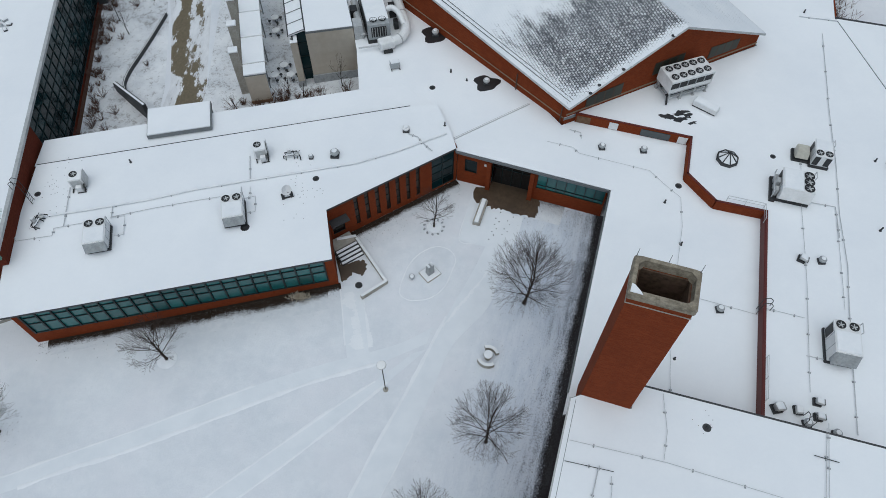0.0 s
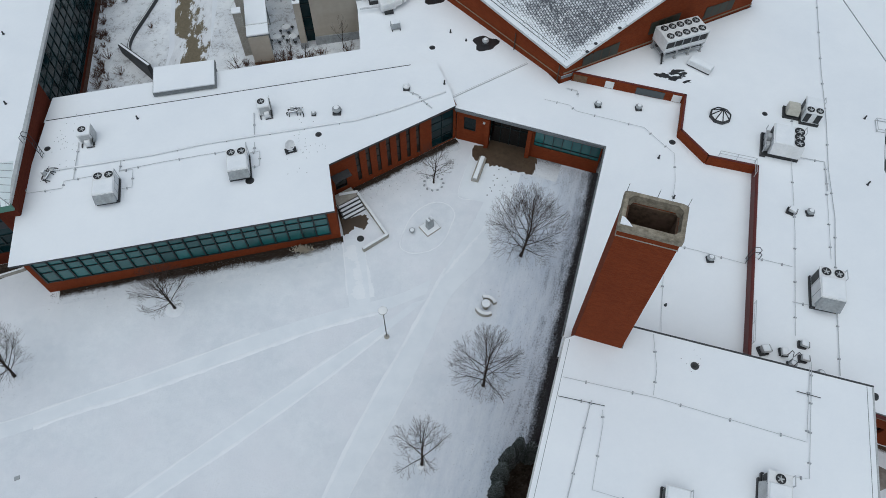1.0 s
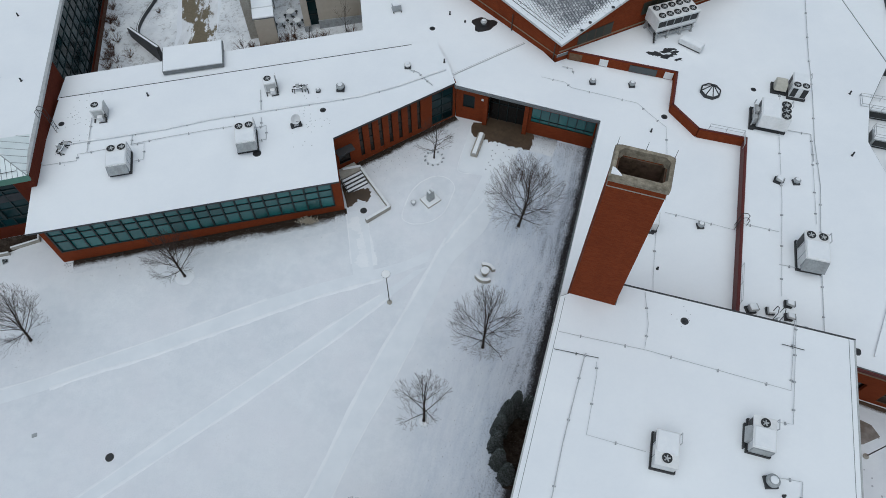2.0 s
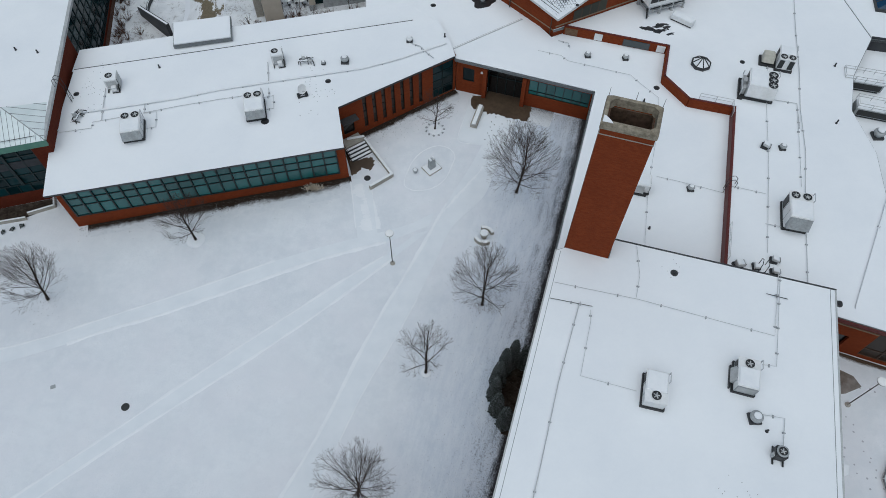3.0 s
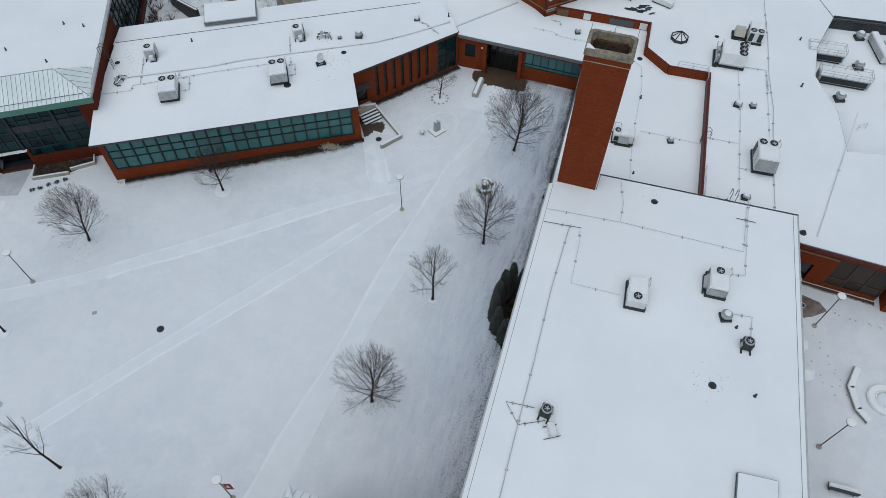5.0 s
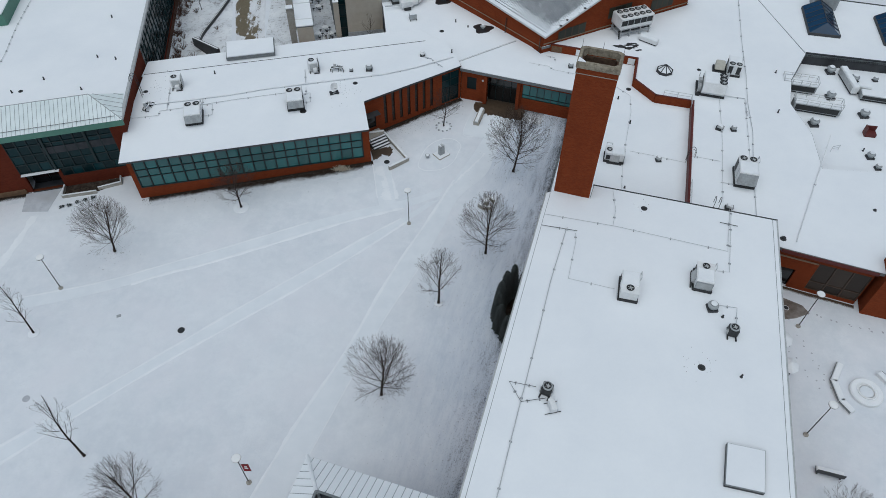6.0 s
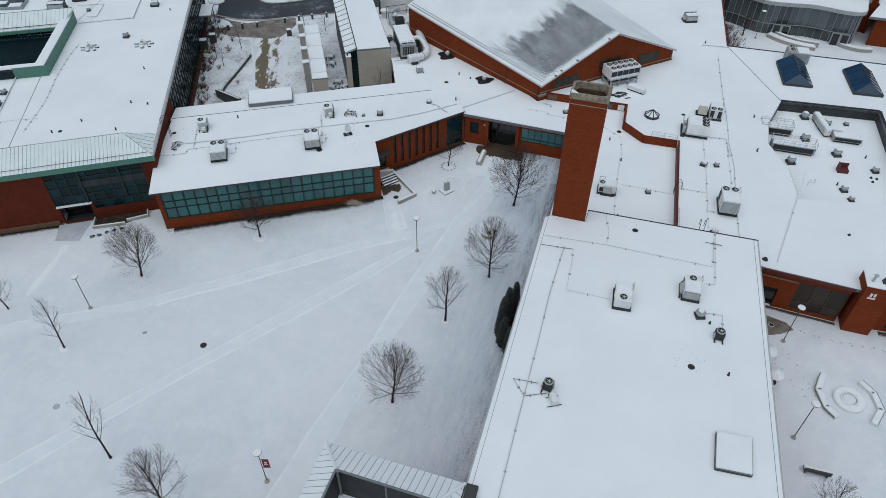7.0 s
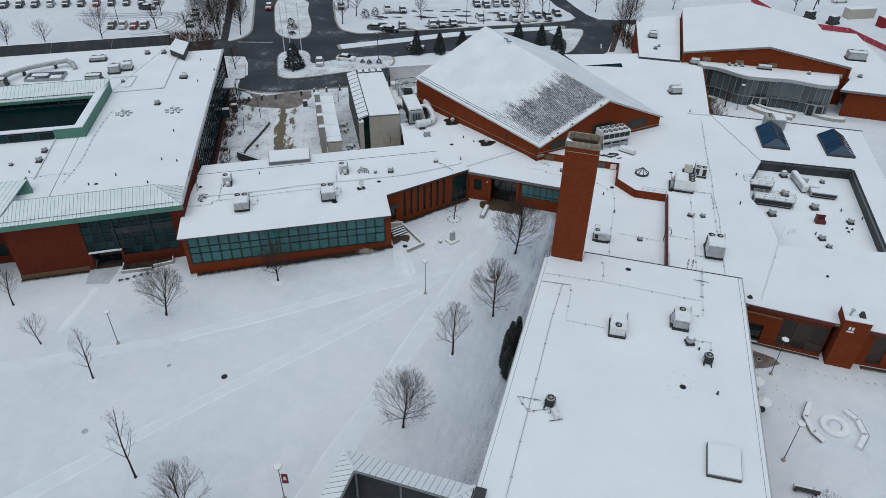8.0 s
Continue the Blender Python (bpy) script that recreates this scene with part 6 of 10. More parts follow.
def build_air_handler():
    """Large air handler with its insulated ducts beside the beige building; the pose is the foot of its louvred end."""
    m = pose(-7.0, 61.8, ZK, 0, 0, 13)
    u = thing("air_handler", "large white air handler with looping insulated ducts", "air conditioner", m)
    part("curb", Geo().cbox(pose(0, 3.6, 0), 2.7, 7.4, 0.4, 0.04), DARKMETAL, u)
    part("body", Geo().cbox(pose(0, 3.6, 0.4), 2.5, 7.2, 2.0, 0.05), UNITGREY, u)
    part("snow_cap", Geo().cbox(pose(0, 3.9, 2.4), 2.45, 6.4, 0.1, 0.06), SNOWCAP, u)
    part("louvre", Geo().box(-0.05, -0.02, 0.75, 1.7, 0.06, 1.3), DARKMETAL, u, "dark louvred end")
    for i in range(6):
        part("louvre_bar", Geo().box(-0.75 + i * 0.28, -0.06, 0.8, 0.06, 0.05, 1.2), GALV, u)
    for x in (-0.5, 0.5):
        fan(u, x, 0.75, 2.45, 0.4)
    for x in (-1.28, 1.28):
        for y in (1.4, 3.2, 5.0):
            part("side_louvre", Geo().box(x, y, 0.7, 0.06, 1.3, 1.4), DARKMETAL, u, "dark side louvre")
    d = part("duct", Geo().sweep(bend3([(3.1, 7.0, 0.9), (3.1, 3.5, 0.9), (3.15, 1.2, 0.9), (2.9, 0.0, 0.85), (2.2, -0.8, 0.8), (1.2, -1.2, 0.75)]), 0.55, 14), UNITWHITE, u, "thick insulated white duct")
    part("duct_collar", Geo().cyl((3.1, 3.0, 0.9), (3.1, 3.15, 0.9), 0.59, 0.59, 14), GALV, d)
    part("duct_collar", Geo().cyl((2.1, -0.86, 0.79), (1.98, -0.93, 0.79), 0.6, 0.6, 14), GALV, d)
    part("duct", Geo().sweep(bend3([(1.3, 2.9, 1.9), (2.0, 2.8, 2.1), (2.6, 2.0, 1.9), (2.95, 0.9, 1.2)]), 0.33, 12), UNITWHITE, u, "upper insulated duct")
    part("duct", Geo().sweep(bend3([(-1.9, 6.4, 0.9), (-1.95, 3.6, 0.9), (-1.9, 1.8, 0.8), (-1.7, 0.9, 0.4)]), 0.42, 12), GALV, u, "bare metal duct")
    part("plenum", Geo().cbox(pose(0.5, -1.3, 0.35, 0, 0, 8), 1.7, 1.2, 0.85, 0.06), UNITWHITE, u, "white duct box")
    part("intake", Geo().box(0.55, -1.95, 0.08, 1.0, 0.5, 0.3), DARKMETAL, u, "dark intake below the box")
    part("pipe", Geo().tube([(-0.3, -1.3, 0.6), (-2.6, -1.1, 0.5)], 0.1, 8), PIPE, u, "pale pipe")
    for x, y, sx, sy, hh in ((-2.2, 4.6, 0.8, 1.0, 1.5), (2.2, 4.4, 0.7, 1.4, 1.2), (2.2, 2.0, 0.5, 0.8, 1.0)):
        part("service_box", Geo().cbox(pose(x, y, 0), sx, sy, hh, 0.04), DARKMETAL, u, "dark service box")


build_air_handler()


def build_rear_ducts():
    v = thing("exhaust_ducts", "pale curved ducts and dark boxes behind the air handler", "ducts", pose(-8.6, 75.2, ZK, 0, 0, 13))
    part("duct", Geo().sweep(bend3([(0.6, -3.0, 0.8), (0.9, -0.6, 1.0), (1.9, 0.8, 1.2), (2.0, 2.6, 0.9)]), 0.5, 12), UNITWHITE, v, "white insulated duct")
    part("duct", Geo().sweep(bend3([(-1.9, -2.6, 0.6), (-2.0, 0.2, 0.9), (-1.2, 1.6, 1.5), (0.0, 2.0, 1.5)]), 0.38, 12), GALV, v, "galvanised duct")
    part("fan_box", Geo().cbox(pose(-0.6, -1.2, 0), 1.5, 1.3, 1.3, 0.06), DARKMETAL, v, "dark fan box")
    part("fan_box", Geo().cbox(pose(-1.4, 1.0, 0), 1.2, 1.2, 1.0, 0.06), UNITGREY, v, "grey fan box")
    part("snow_cap", Geo().cbox(pose(-1.4, 1.0, 1.0), 1.15, 1.15, 0.08, 0.03), SNOWCAP, v)
    part("frame", Geo().tube([(-2.4, -0.9, 0), (-2.4, -0.9, 2.2), (1.2, -0.4, 2.2), (1.2, -0.4, 0)], 0.05, 6).tube([(-2.4, 1.6, 0), (-2.4, 1.6, 2.2), (1.2, 2.0, 2.2), (1.2, 2.0, 0)], 0.05, 6), DARKMETAL, v, "dark steel frame")
    part("hood", Geo().lathe([(0.35, 0.0), (0.38, 1.0), (0.75, 1.1), (0.7, 1.35), (0.3, 1.5)], c=(-2.6, 2.4, 0), n=16), UNITWHITE, v, "round white hood")


build_rear_ducts()


# upper roof
def build_chiller():
    m = pose(24.9, 53.3, ZU, 0, 0, 20)
    u = thing("chiller", "large ten-fan chiller on a steel frame near the gable wall", "air conditioner", m)
    L, W = 4.9, 2.4
    for x in (-2.25, -0.8, 0.8, 2.25):
        for y in (-1.1, 1.1):
            part("leg", Geo().box(x, y, 0, 0.13, 0.13, 1.2).box(x, y, 0, 0.3, 0.3, 0.05), GALV, u)
    for y in (-1.1, 1.1):
        part("rail", Geo().box(0, y, 1.1, L, 0.16, 0.18).box(0, y, 0.55, L, 0.09, 0.09), GALV, u)
    for x in (-2.3, 2.3):
        part("cross_rail", Geo().box(x, 0, 1.1, 0.14, W, 0.16).box(x, 0, 0.55, 0.08, W, 0.08), GALV, u)
    part("pipework", Geo().tube([(-2.5, -0.9, 0.8), (2.4, -0.9, 0.8)], 0.13, 8).tube([(-2.3, 0.5, 0.85), (2.4, 0.5, 0.85)], 0.2, 8).tube([(-2.6, -1.5, 0.1), (-2.6, -1.2, 0.9), (-2.3, -0.9, 0.9)], 0.1, 8), DARKMETAL, u, "dark pipework under the unit")
    part("body", Geo().cbox(pose(0, 0, 1.28), L, W, 0.42, 0.04), UNITWHITE, u)
    part("coil", Geo().cbox(pose(0, 0, 1.7), L * 0.98, W * 0.96, 0.85, 0.05), DARKMETAL, u, "dark coil bank")
    for x in (-1.45, -0.5, 0.5, 1.45):
        part("coil_post", Geo().box(x, -W / 2 + 0.02, 1.7, 0.08, 0.06, 0.85), UNITGREY, u)
    for sx in (-1, 1):
        part("end_panel", Geo().box(sx * (L / 2 + 0.02), 0, 1.3, 0.08, W, 1.3), UNITWHITE, u)
    part("top", Geo().cbox(pose(0, 0, 2.55), L + 0.1, W + 0.1, 0.26, 0.05), UNITWHITE, u)
    for i in range(5):
        for y in (-0.62, 0.62):
            fan(u, (i - 2) * 0.93, y, 2.83, 0.37)


build_chiller()


def build_chest():
    v = thing("roof_box", "long white metal box on the roof under snow", "roof box", pose(26.9, 50.5, ZU, 0, 0, -38))
    part("base", Geo().box(0, 0, 0, 2.5, 0.8, 0.2), DARKMETAL, v)
    part("body", Geo().cbox(pose(0, 0, 0.2), 2.6, 0.95, 0.5, 0.06), UNITWHITE, v)
    part("snow_cap", Geo().cbox(pose(0, 0, 0.7), 2.5, 0.9, 0.1, 0.05), SNOWCAP, v)


build_chest()


def build_bare_patch():
    rng = random.Random(3)
    v = thing("melted_patch", "ragged black patch of bare wet roof membrane", "wet patch", pose(0, 0, ZU))
    for k in range(16):
        cx, cy = 23.9 + rng.gauss(0, 0.75), 49.4 + rng.gauss(0, 0.36)
        pts = []
        n = 9
        for i in range(n):
            a = 2 * math.pi * i / n
            rr = rng.uniform(0.12, 0.55)
            pts.append((cx + rr * math.cos(a) * 1.3, cy + rr * math.sin(a) * 0.7))
        part("patch", Geo().prism(pts, 0.002 + k * 0.0012, 0.008 + k * 0.0012), WATERMARK, v)


build_bare_patch()


def build_skylight_dome():
    v = thing("octagonal_skylight", "small octagonal pyramid skylight with black bars and snow", "skylight", pose(27.6, 43.7, ZU))
    n, r, h = 8, 1.0, 0.8
    ring = [Vector((r * math.cos(2 * math.pi * i / n), r * math.sin(2 * math.pi * i / n), 0.25)) for i in range(n)]
    part("curb", Geo().lathe([(r + 0.08, 0), (r + 0.08, 0.25), (r, 0.27)], n=8), DARKTRIM, v)
    top = Vector((0, 0, 0.25 + h))
    for i in range(n):
        a, b = ring[i], ring[(i + 1) % n]
        part("pane", Geo().add([a, b, top], [(0, 1, 2)]), SNOWCAP, v, "snow-covered pane")
        part("bar", Geo().cyl(a + Vector((0, 0, 0.03)), top + Vector((0, 0, 0.03)), 0.06, 0.05, 6), DARKMETAL, v)
    g = Geo()
    for i in range(n):
        g.cyl(ring[i], ring[(i + 1) % n], 0.09, 0.09, 6)
    part("rim", g, DARKMETAL, v)


build_skylight_dome()

big = rooftop_unit(pose(32.65, 39.6, ZU, 0, 0, AR), 2.75, 2.5, 1.9, 3, UNITWHITE, 0.45, "large white rooftop unit with three fans", coil=False, column=True)
part("side_curb", Geo().box(-1.75, -0.1, 0, 0.5, 2.9, 0.3), DARKMETAL, big, "dark open side curb")
for y, w, h in ((-0.75, 0.5, 0.9), (0.0, 0.6, 1.2), (0.75, 0.5, 0.8)):
    part("side_box", Geo().cbox(pose(-1.62, y, 0.3), 0.34, w, h, 0.04), GALV, big, "grey control box")
part("side_pipe", Geo().tube([(-1.85, -1.2, 0.3), (-1.85, -1.2, 1.1), (-1.85, 1.1, 1.1), (-1.85, 1.1, 1.6)], 0.05, 6), PIPE, big, "bent pipe")
beige = rooftop_unit(pose(36.4, 43.7, ZU, 0, 0, AR), 1.6, 2.2, 1.6, 2, UNITWHITE, 0.0, "off-white rooftop unit with dark coils", coil=False, fan_y=-0.3)
for x in (-0.5, 0.5):
    part("coil", Geo().box(x, -1.12, 0.4, 0.5, 0.05, 1.05), DARKMETAL, beige, "dark coil grille")
rooftop_unit(pose(31.9, 23.7, ZU, 0, 0, AR + 2), 1.95, 2.9, 2.0, 2, UNITWHITE, 0.55, "white rooftop unit with two fans and intake hood", coil=False)


def build_beige_box():
    v = thing("condenser_box", "beige metal box beside a rooftop unit", "roof box", pose(34.75, 44.1, ZU, 0, 0, AR))
    part("curb", Geo().cbox(pose(0, 0, 0), 1.6, 1.5, 0.25, 0.03), DARKMETAL, v)
    part("body", Geo().cbox(pose(0, 0.1, 0.25), 1.15, 1.0, 0.9, 0.08), BEIGE, v)
    part("hood", Geo().add([(-0.57, -0.4, 1.15), (0.57, -0.4, 1.15), (0.57, -0.75, 0.5), (-0.57, -0.75, 0.5), (-0.57, -0.4, 0.4), (0.57, -0.4, 0.4)], [(0, 3, 2, 1), (3, 4, 5, 2), (0, 4, 3), (1, 2, 5)]), BEIGE, v, "sloping beige hood")


build_beige_box()
gooseneck(pose(31.5, 32.2, ZU, 0, 0, 60), s=0.85)
mushroom_vent(pose(33.2, 32.0, ZU), 0.42)
for x, y, a, s in ((25.6, 18.6, 100, 1.2), (27.2, 18.5, -5, 1.0), (28.9, 19.1, 75, 1.0), (28.6, 17.9, 80, 1.0)):
    gooseneck(pose(x, y, ZU, 0, 0, a), s=s * 0.8)
mushroom_vent(pose(27.6, 17.4, ZU), 0.42)
mushroom_vent(pose(29.6, 16.6, ZU), 0.4)
roof_drain(32.2, 44.1, ZU, 0.28)
pipe_vent(39.6, 35.3, ZU, 0.6)
pipe_vent(42.0, 43.5, ZU, 0.5)
pipe_vent(41.6, 65.8, ZU, 0.5)
gas_line([(42.5, 62.0), (39.5, 49.9), (38.0, 43.1), (36.4, 37.0), (35.35, 31.5), (34.1, 27.3), (33.6, 25.4)], ZU, 0.035, 3.2)
gas_line([(35.9, 36.2), (34.9, 32.0), (33.7, 27.2)], ZU, 0.02, 2.2)
gas_line([(32.7, 22.2), (31.2, 16.5)], ZU, 0.035, 2.8)
gas_line([(35.1, 44.9), (33.1, 37.7), (32.1, 33.3), (31.3, 29.9), (30.4, 26.6), (28.6, 19.9)], ZU, 0.022, 3.2)
gas_line([(26.9, 27.35), (30.1, 26.4)], ZU, 0.022, 1.6)
gas_line([(32.6, 38.8), (34.6, 38.3), (36.3, 37.9), (35.6, 34.5)], ZU, 0.04, 1.6)
gas_line([(29.2, 23.0), (30.9, 22.6)], ZU, 0.03, 1.6)
gas_line([(40.8, 65.0), (45.0, 64.2)], ZU, 0.06, 2.0, snow=0.07)
gas_line([(34.6, 14.4), (44.4, 31.0)], ZU, 0.05, 30.0, "low roof seam half buried in snow", snow=0.05)


def hoop_ladder(x, y, ang, z0, z1, label="steel roof ladder with hooped grab rails"):
    v = thing("roof_ladder", label, "ladder", pose(x, y, 0, 0, 0, ang), "roof ladders")
    for sx in (-0.25, 0.25):
        part("rail", Geo().tube([(sx, 0, z0), (sx, 0, z1), (sx, 0.05, z1 + 0.9), (sx, 0.45, z1 + 1.1), (sx, 0.75, z1 + 0.8), (sx, 0.75, z1)], 0.03, 6), DARKMETAL, v)
    for i in range(int((z1 - z0) / 0.3)):
        part("rung", Geo().cyl((-0.25, 0, z0 + 0.2 + i * 0.3), (0.25, 0, z0 + 0.2 + i * 0.3), 0.018, 0.018, 6), DARKMETAL, v)


hoop_ladder(26.75, 27.6, AR - 90, ZK, ZU)
hoop_ladder(-38.3, 38.9, 92, ZW, ZL)
hoop_ladder(25.9, 16.2, AR, ZU, ZR)


def guard_rail(pts, z, label="low steel guard rail along the roof edge"):
    v = thing("guard_rail", label, "railing", None, "guard rails")
    part("top_rail", Geo().tube([(x, y, z + 0.75) for x, y in pts], 0.028, 6), PIPE, v)
    part("mid_rail", Geo().tube([(x, y, z + 0.4) for x, y in pts], 0.022, 6), PIPE, v)
    for a, b in zip(pts, pts[1:]):
        n = max(1, int(dist(a, b) / 1.4))
        for i in range(n + 1):
            q = lerp(a, b, i / n)
            part("post", Geo().cyl((q[0], q[1], z), (q[0], q[1], z + 0.75), 0.026, 0.026, 6), PIPE, v)


guard_rail([(26.4, 38.7), (29.6, 37.8), (29.2, 36.2)], ZU)
guard_rail([(25.9, 22.8), (24.9, 19.2)], ZU)

# plant deck
ZD = 4.6


def deck_box(x, y, ang, sx, sy, h, label, z=ZD, mat=UNITGREY, rail=False):
    v = thing("plant_box", label, "roof plant", pose(x, y, z, 0, 0, ang), "deck plant")
    part("skid", Geo().box(0, 0, 0, sx * 0.9, sy * 0.8, 0.3), DARKMETAL, v)
    part("body", Geo().cbox(pose(0, 0, 0.3), sx, sy, h, 0.06), mat, v)
    part("snow_cap", Geo().cbox(pose(0, 0, 0.3 + h), sx * 0.96, sy * 0.94, 0.12, 0.06), SNOWCAP, v)
    part("side_panel", Geo().box(0, -sy / 2 - 0.02, 0.4, sx * 0.9, 0.04, h - 0.2), DARKMETAL if mat is UNITGREY else GALV, v)
    if rail:
        top = 0.42 + h
        for zz in (0.3, 0.62):
            part("rail", Geo().tube([(-sx / 2, -sy / 2, top + zz), (sx / 2, -sy / 2, top + zz), (sx / 2, sy / 2, top + zz), (-sx / 2, sy / 2, top + zz), (-sx / 2, -sy / 2, top + zz)], 0.026, 6), GALV, v, "galvanised guard rail")
        for k in range(5):
            for s in (-1, 1):
                part("rail_post", Geo().cyl((sx * (k / 4 - 0.5), s * sy / 2, 0.3 + h), (sx * (k / 4 - 0.5), s * sy / 2, top + 0.63), 0.028, 0.028, 6), GALV, v)


deck_box(44.8, 42.0, -14, 4.2, 1.5, 0.9, "low grey plant box with snow and a guard rail", rail=True)
deck_box(45.5, 37.6, -16, 5.6, 1.4, 0.9, "long grey louvred plant box under a guard rail", rail=True)
deck_box(54.0, 39.9, -15, 3.7, 1.3, 0.6, "long grey plant box on feet")
deck_box(51.8, 43.2, -92, 4.8, 0.8, 0.9, "long white duct under snow", ZD, UNITWHITE)
deck_box(52.9, 41.3, -20, 1.8, 0.8, 0.9, "short white duct elbow under snow", ZD, UNITWHITE)
for x, y, r in ((50.6, 45.8, 0.5), (53.0, 43.9, 0.5), (48.5, 40.3, 0.5), (51.3, 36.6, 0.5), (44.4, 34.9, 0.5), (55.9, 44.0, 0.3), (54.8, 32.9, 0.4), (48.9, 28.9, 0.4), (49.0, 27.0, 0.32)):
    mushroom_vent(pose(x, y, ZD), r * 1.4)
guard_rail([(44.7, 30.0), (45.7, 30.3)], ZD, "short steel rail on the plant deck")


def build_red_box():
    v = thing("fan_cabinet", "open dark red metal cabinet on the plant deck", "roof plant", pose(50.5, 33.0, ZD, 0, 0, -10))
    part("back", Geo().box(0, 0.4, 0, 1.3, 0.08, 1.1), REDTRIM, v)
    part("side", Geo().box(-0.62, 0, 0, 0.08, 0.9, 1.2), REDTRIM, v)
    part("base", Geo().box(0, 0, 0, 1.3, 0.9, 0.45), REDTRIM, v)


build_red_box()
for x, y in ((55.0, 36.0), (48.6, 30.1), (57.0, 33.9)):
    pipe_vent(x, y, ZD, 0.5)
for x, y in ((53.7, 31.6), (54.3, 31.3), (53.5, 30.7)):
    pipe_vent(x, y, ZD, 0.22, 0.12)
pipe_vent(44.5, 18.85, 6.15, 0.2, 0.12)
pipe_vent(33.4, 14.85, 6.15, 0.3, 0.2)


def build_pier_flue():
    v = thing("metal_flue", "short galvanised flue with a round cap on the brick pier", "flue", pose(42.55, 10.25, 7.5))
    part("pipe", Geo().cyl((0, 0, -0.05), (0.1, 0, 0.75), 0.12, 0.12, 12), GALV, v)
    part("cap", Geo().lathe([(0.2, 0.72), (0.24, 0.8), (0.2, 0.9), (0.05, 0.93)], n=14), GALV, v, "", pose(0.1, 0, 0))
    h = thing("vent_hood", "dark wedge-shaped vent hood on the brick pier", "roof vent", pose(43.85, 9.95, 7.5, 0, 0, -16))
    part("hood", Geo().add([(-0.35, -0.25, 0), (0.35, -0.25, 0), (0.35, 0.35, 0), (-0.35, 0.35, 0), (-0.25, 0.25, 0.62), (0.05, 0.25, 0.62)], [(0, 1, 5, 4), (1, 2, 5), (2, 3, 4, 5), (3, 0, 4), (3, 2, 1, 0)]), DARKMETAL, h)


build_pier_flue()
gas_line([(57.5, 33.8), (60.0, 36.5)], ZD, 0.05, 1.5)


def glass_gable(m, sx, sy, h, label):
    """A gabled roof light of blue glass in black bars."""
    v = thing("roof_light", label, "skylight", m, "roof lights")
    part("curb", Geo().cbox(pose(0, 0, 0), sx + 0.2, sy + 0.2, 0.4, 0.03), DARKTRIM, v)
    n = 6
    for s in (-1, 1):
        for i in range(n):
            y0, y1 = -sy / 2 + sy * i / n, -sy / 2 + sy * (i + 1) / n
            hip0 = 0.9 if i == 0 else 0.0
            vs = [(s * sx / 2, y0, 0.4), (s * sx / 2, y1, 0.4), (0, y1, 0.4 + h), (0, y0 + hip0, 0.4 + h)]
            part("pane", Geo().add(vs, [(0, 1, 2, 3) if s > 0 else (3, 2, 1, 0)]), BLUEGLASS, v)
            part("bar", Geo().cyl((s * sx / 2, y1, 0.42), (0, y1, 0.42 + h), 0.05, 0.05, 5), DARKTRIM, v)
    part("pane", Geo().add([(-sx / 2, -sy / 2, 0.4), (sx / 2, -sy / 2, 0.4), (0, -sy / 2 + 0.9, 0.4 + h)], [(0, 1, 2)]), BLUEGLASS, v)
    part("pane", Geo().add([(-sx / 2, sy / 2, 0.4), (sx / 2, sy / 2, 0.4), (0, sy / 2, 0.4 + h)], [(0, 2, 1)]), BLUEGLASS, v)
    part("ridge_bar", Geo().cyl((0, -sy / 2 + 0.9, 0.43 + h), (0, sy / 2, 0.43 + h), 0.06, 0.06, 6), DARKTRIM, v)


glass_gable(pose(52.2, 55.4, ZU, 0, 0, AR + 4), 4.0, 7.0, 1.2, "gabled skylight of blue glass with black bars")
glass_gable(pose(61.6, 52.8, ZU, 0, 0, AR + 4), 4.0, 7.0, 1.2, "gabled skylight of blue glass with black bars")


def build_shed():
    v = thing("roof_unit_house", "white and beige plant unit behind the blue skylight", "roof plant", pose(54.2, 60.0, ZU, 0, 0, AR + 4))
    part("body", Geo().cbox(pose(0, 0, 0), 3.3, 2.2, 1.8, 0.08), UNITGREY, v)
    part("top", Geo().cbox(pose(-1.0, 0, 1.8), 1.2, 2.0, 0.25, 0.05), BEIGE, v)
    for y in (-0.5, 0.5):
        fan(v, -1.0, y, 2.08, 0.34)
    part("snow_cap", Geo().cbox(pose(0.7, 0, 1.8), 1.8, 2.0, 0.1, 0.05), SNOWCAP, v)


build_shed()
rooftop_unit(pose(41.3, 74.2, ZU, 0, 0, 4), 1.9, 1.7, 1.2, 2, UNITGREY, 0.0, "small grey rooftop unit on the far roof", fan_y=0.2)

# front roof
rooftop_unit(pose(15.2, 5.9, ZR, 0, 0, AR + 2), 1.55, 2.45, 1.25, 1, UNITWHITE, 0.0, "white rooftop unit with one fan and dark grille", coil=False, fan_y=-0.28)
rooftop_unit(pose(22.1, 6.9, ZR, 0, 0, AR), 1.5, 2.3, 1.35, 1, UNITWHITE, 0.0, "white rooftop unit with a grey side hood", fan_y=0.32)
mushroom_vent(pose(22.2, 3.9, ZR), 0.58)


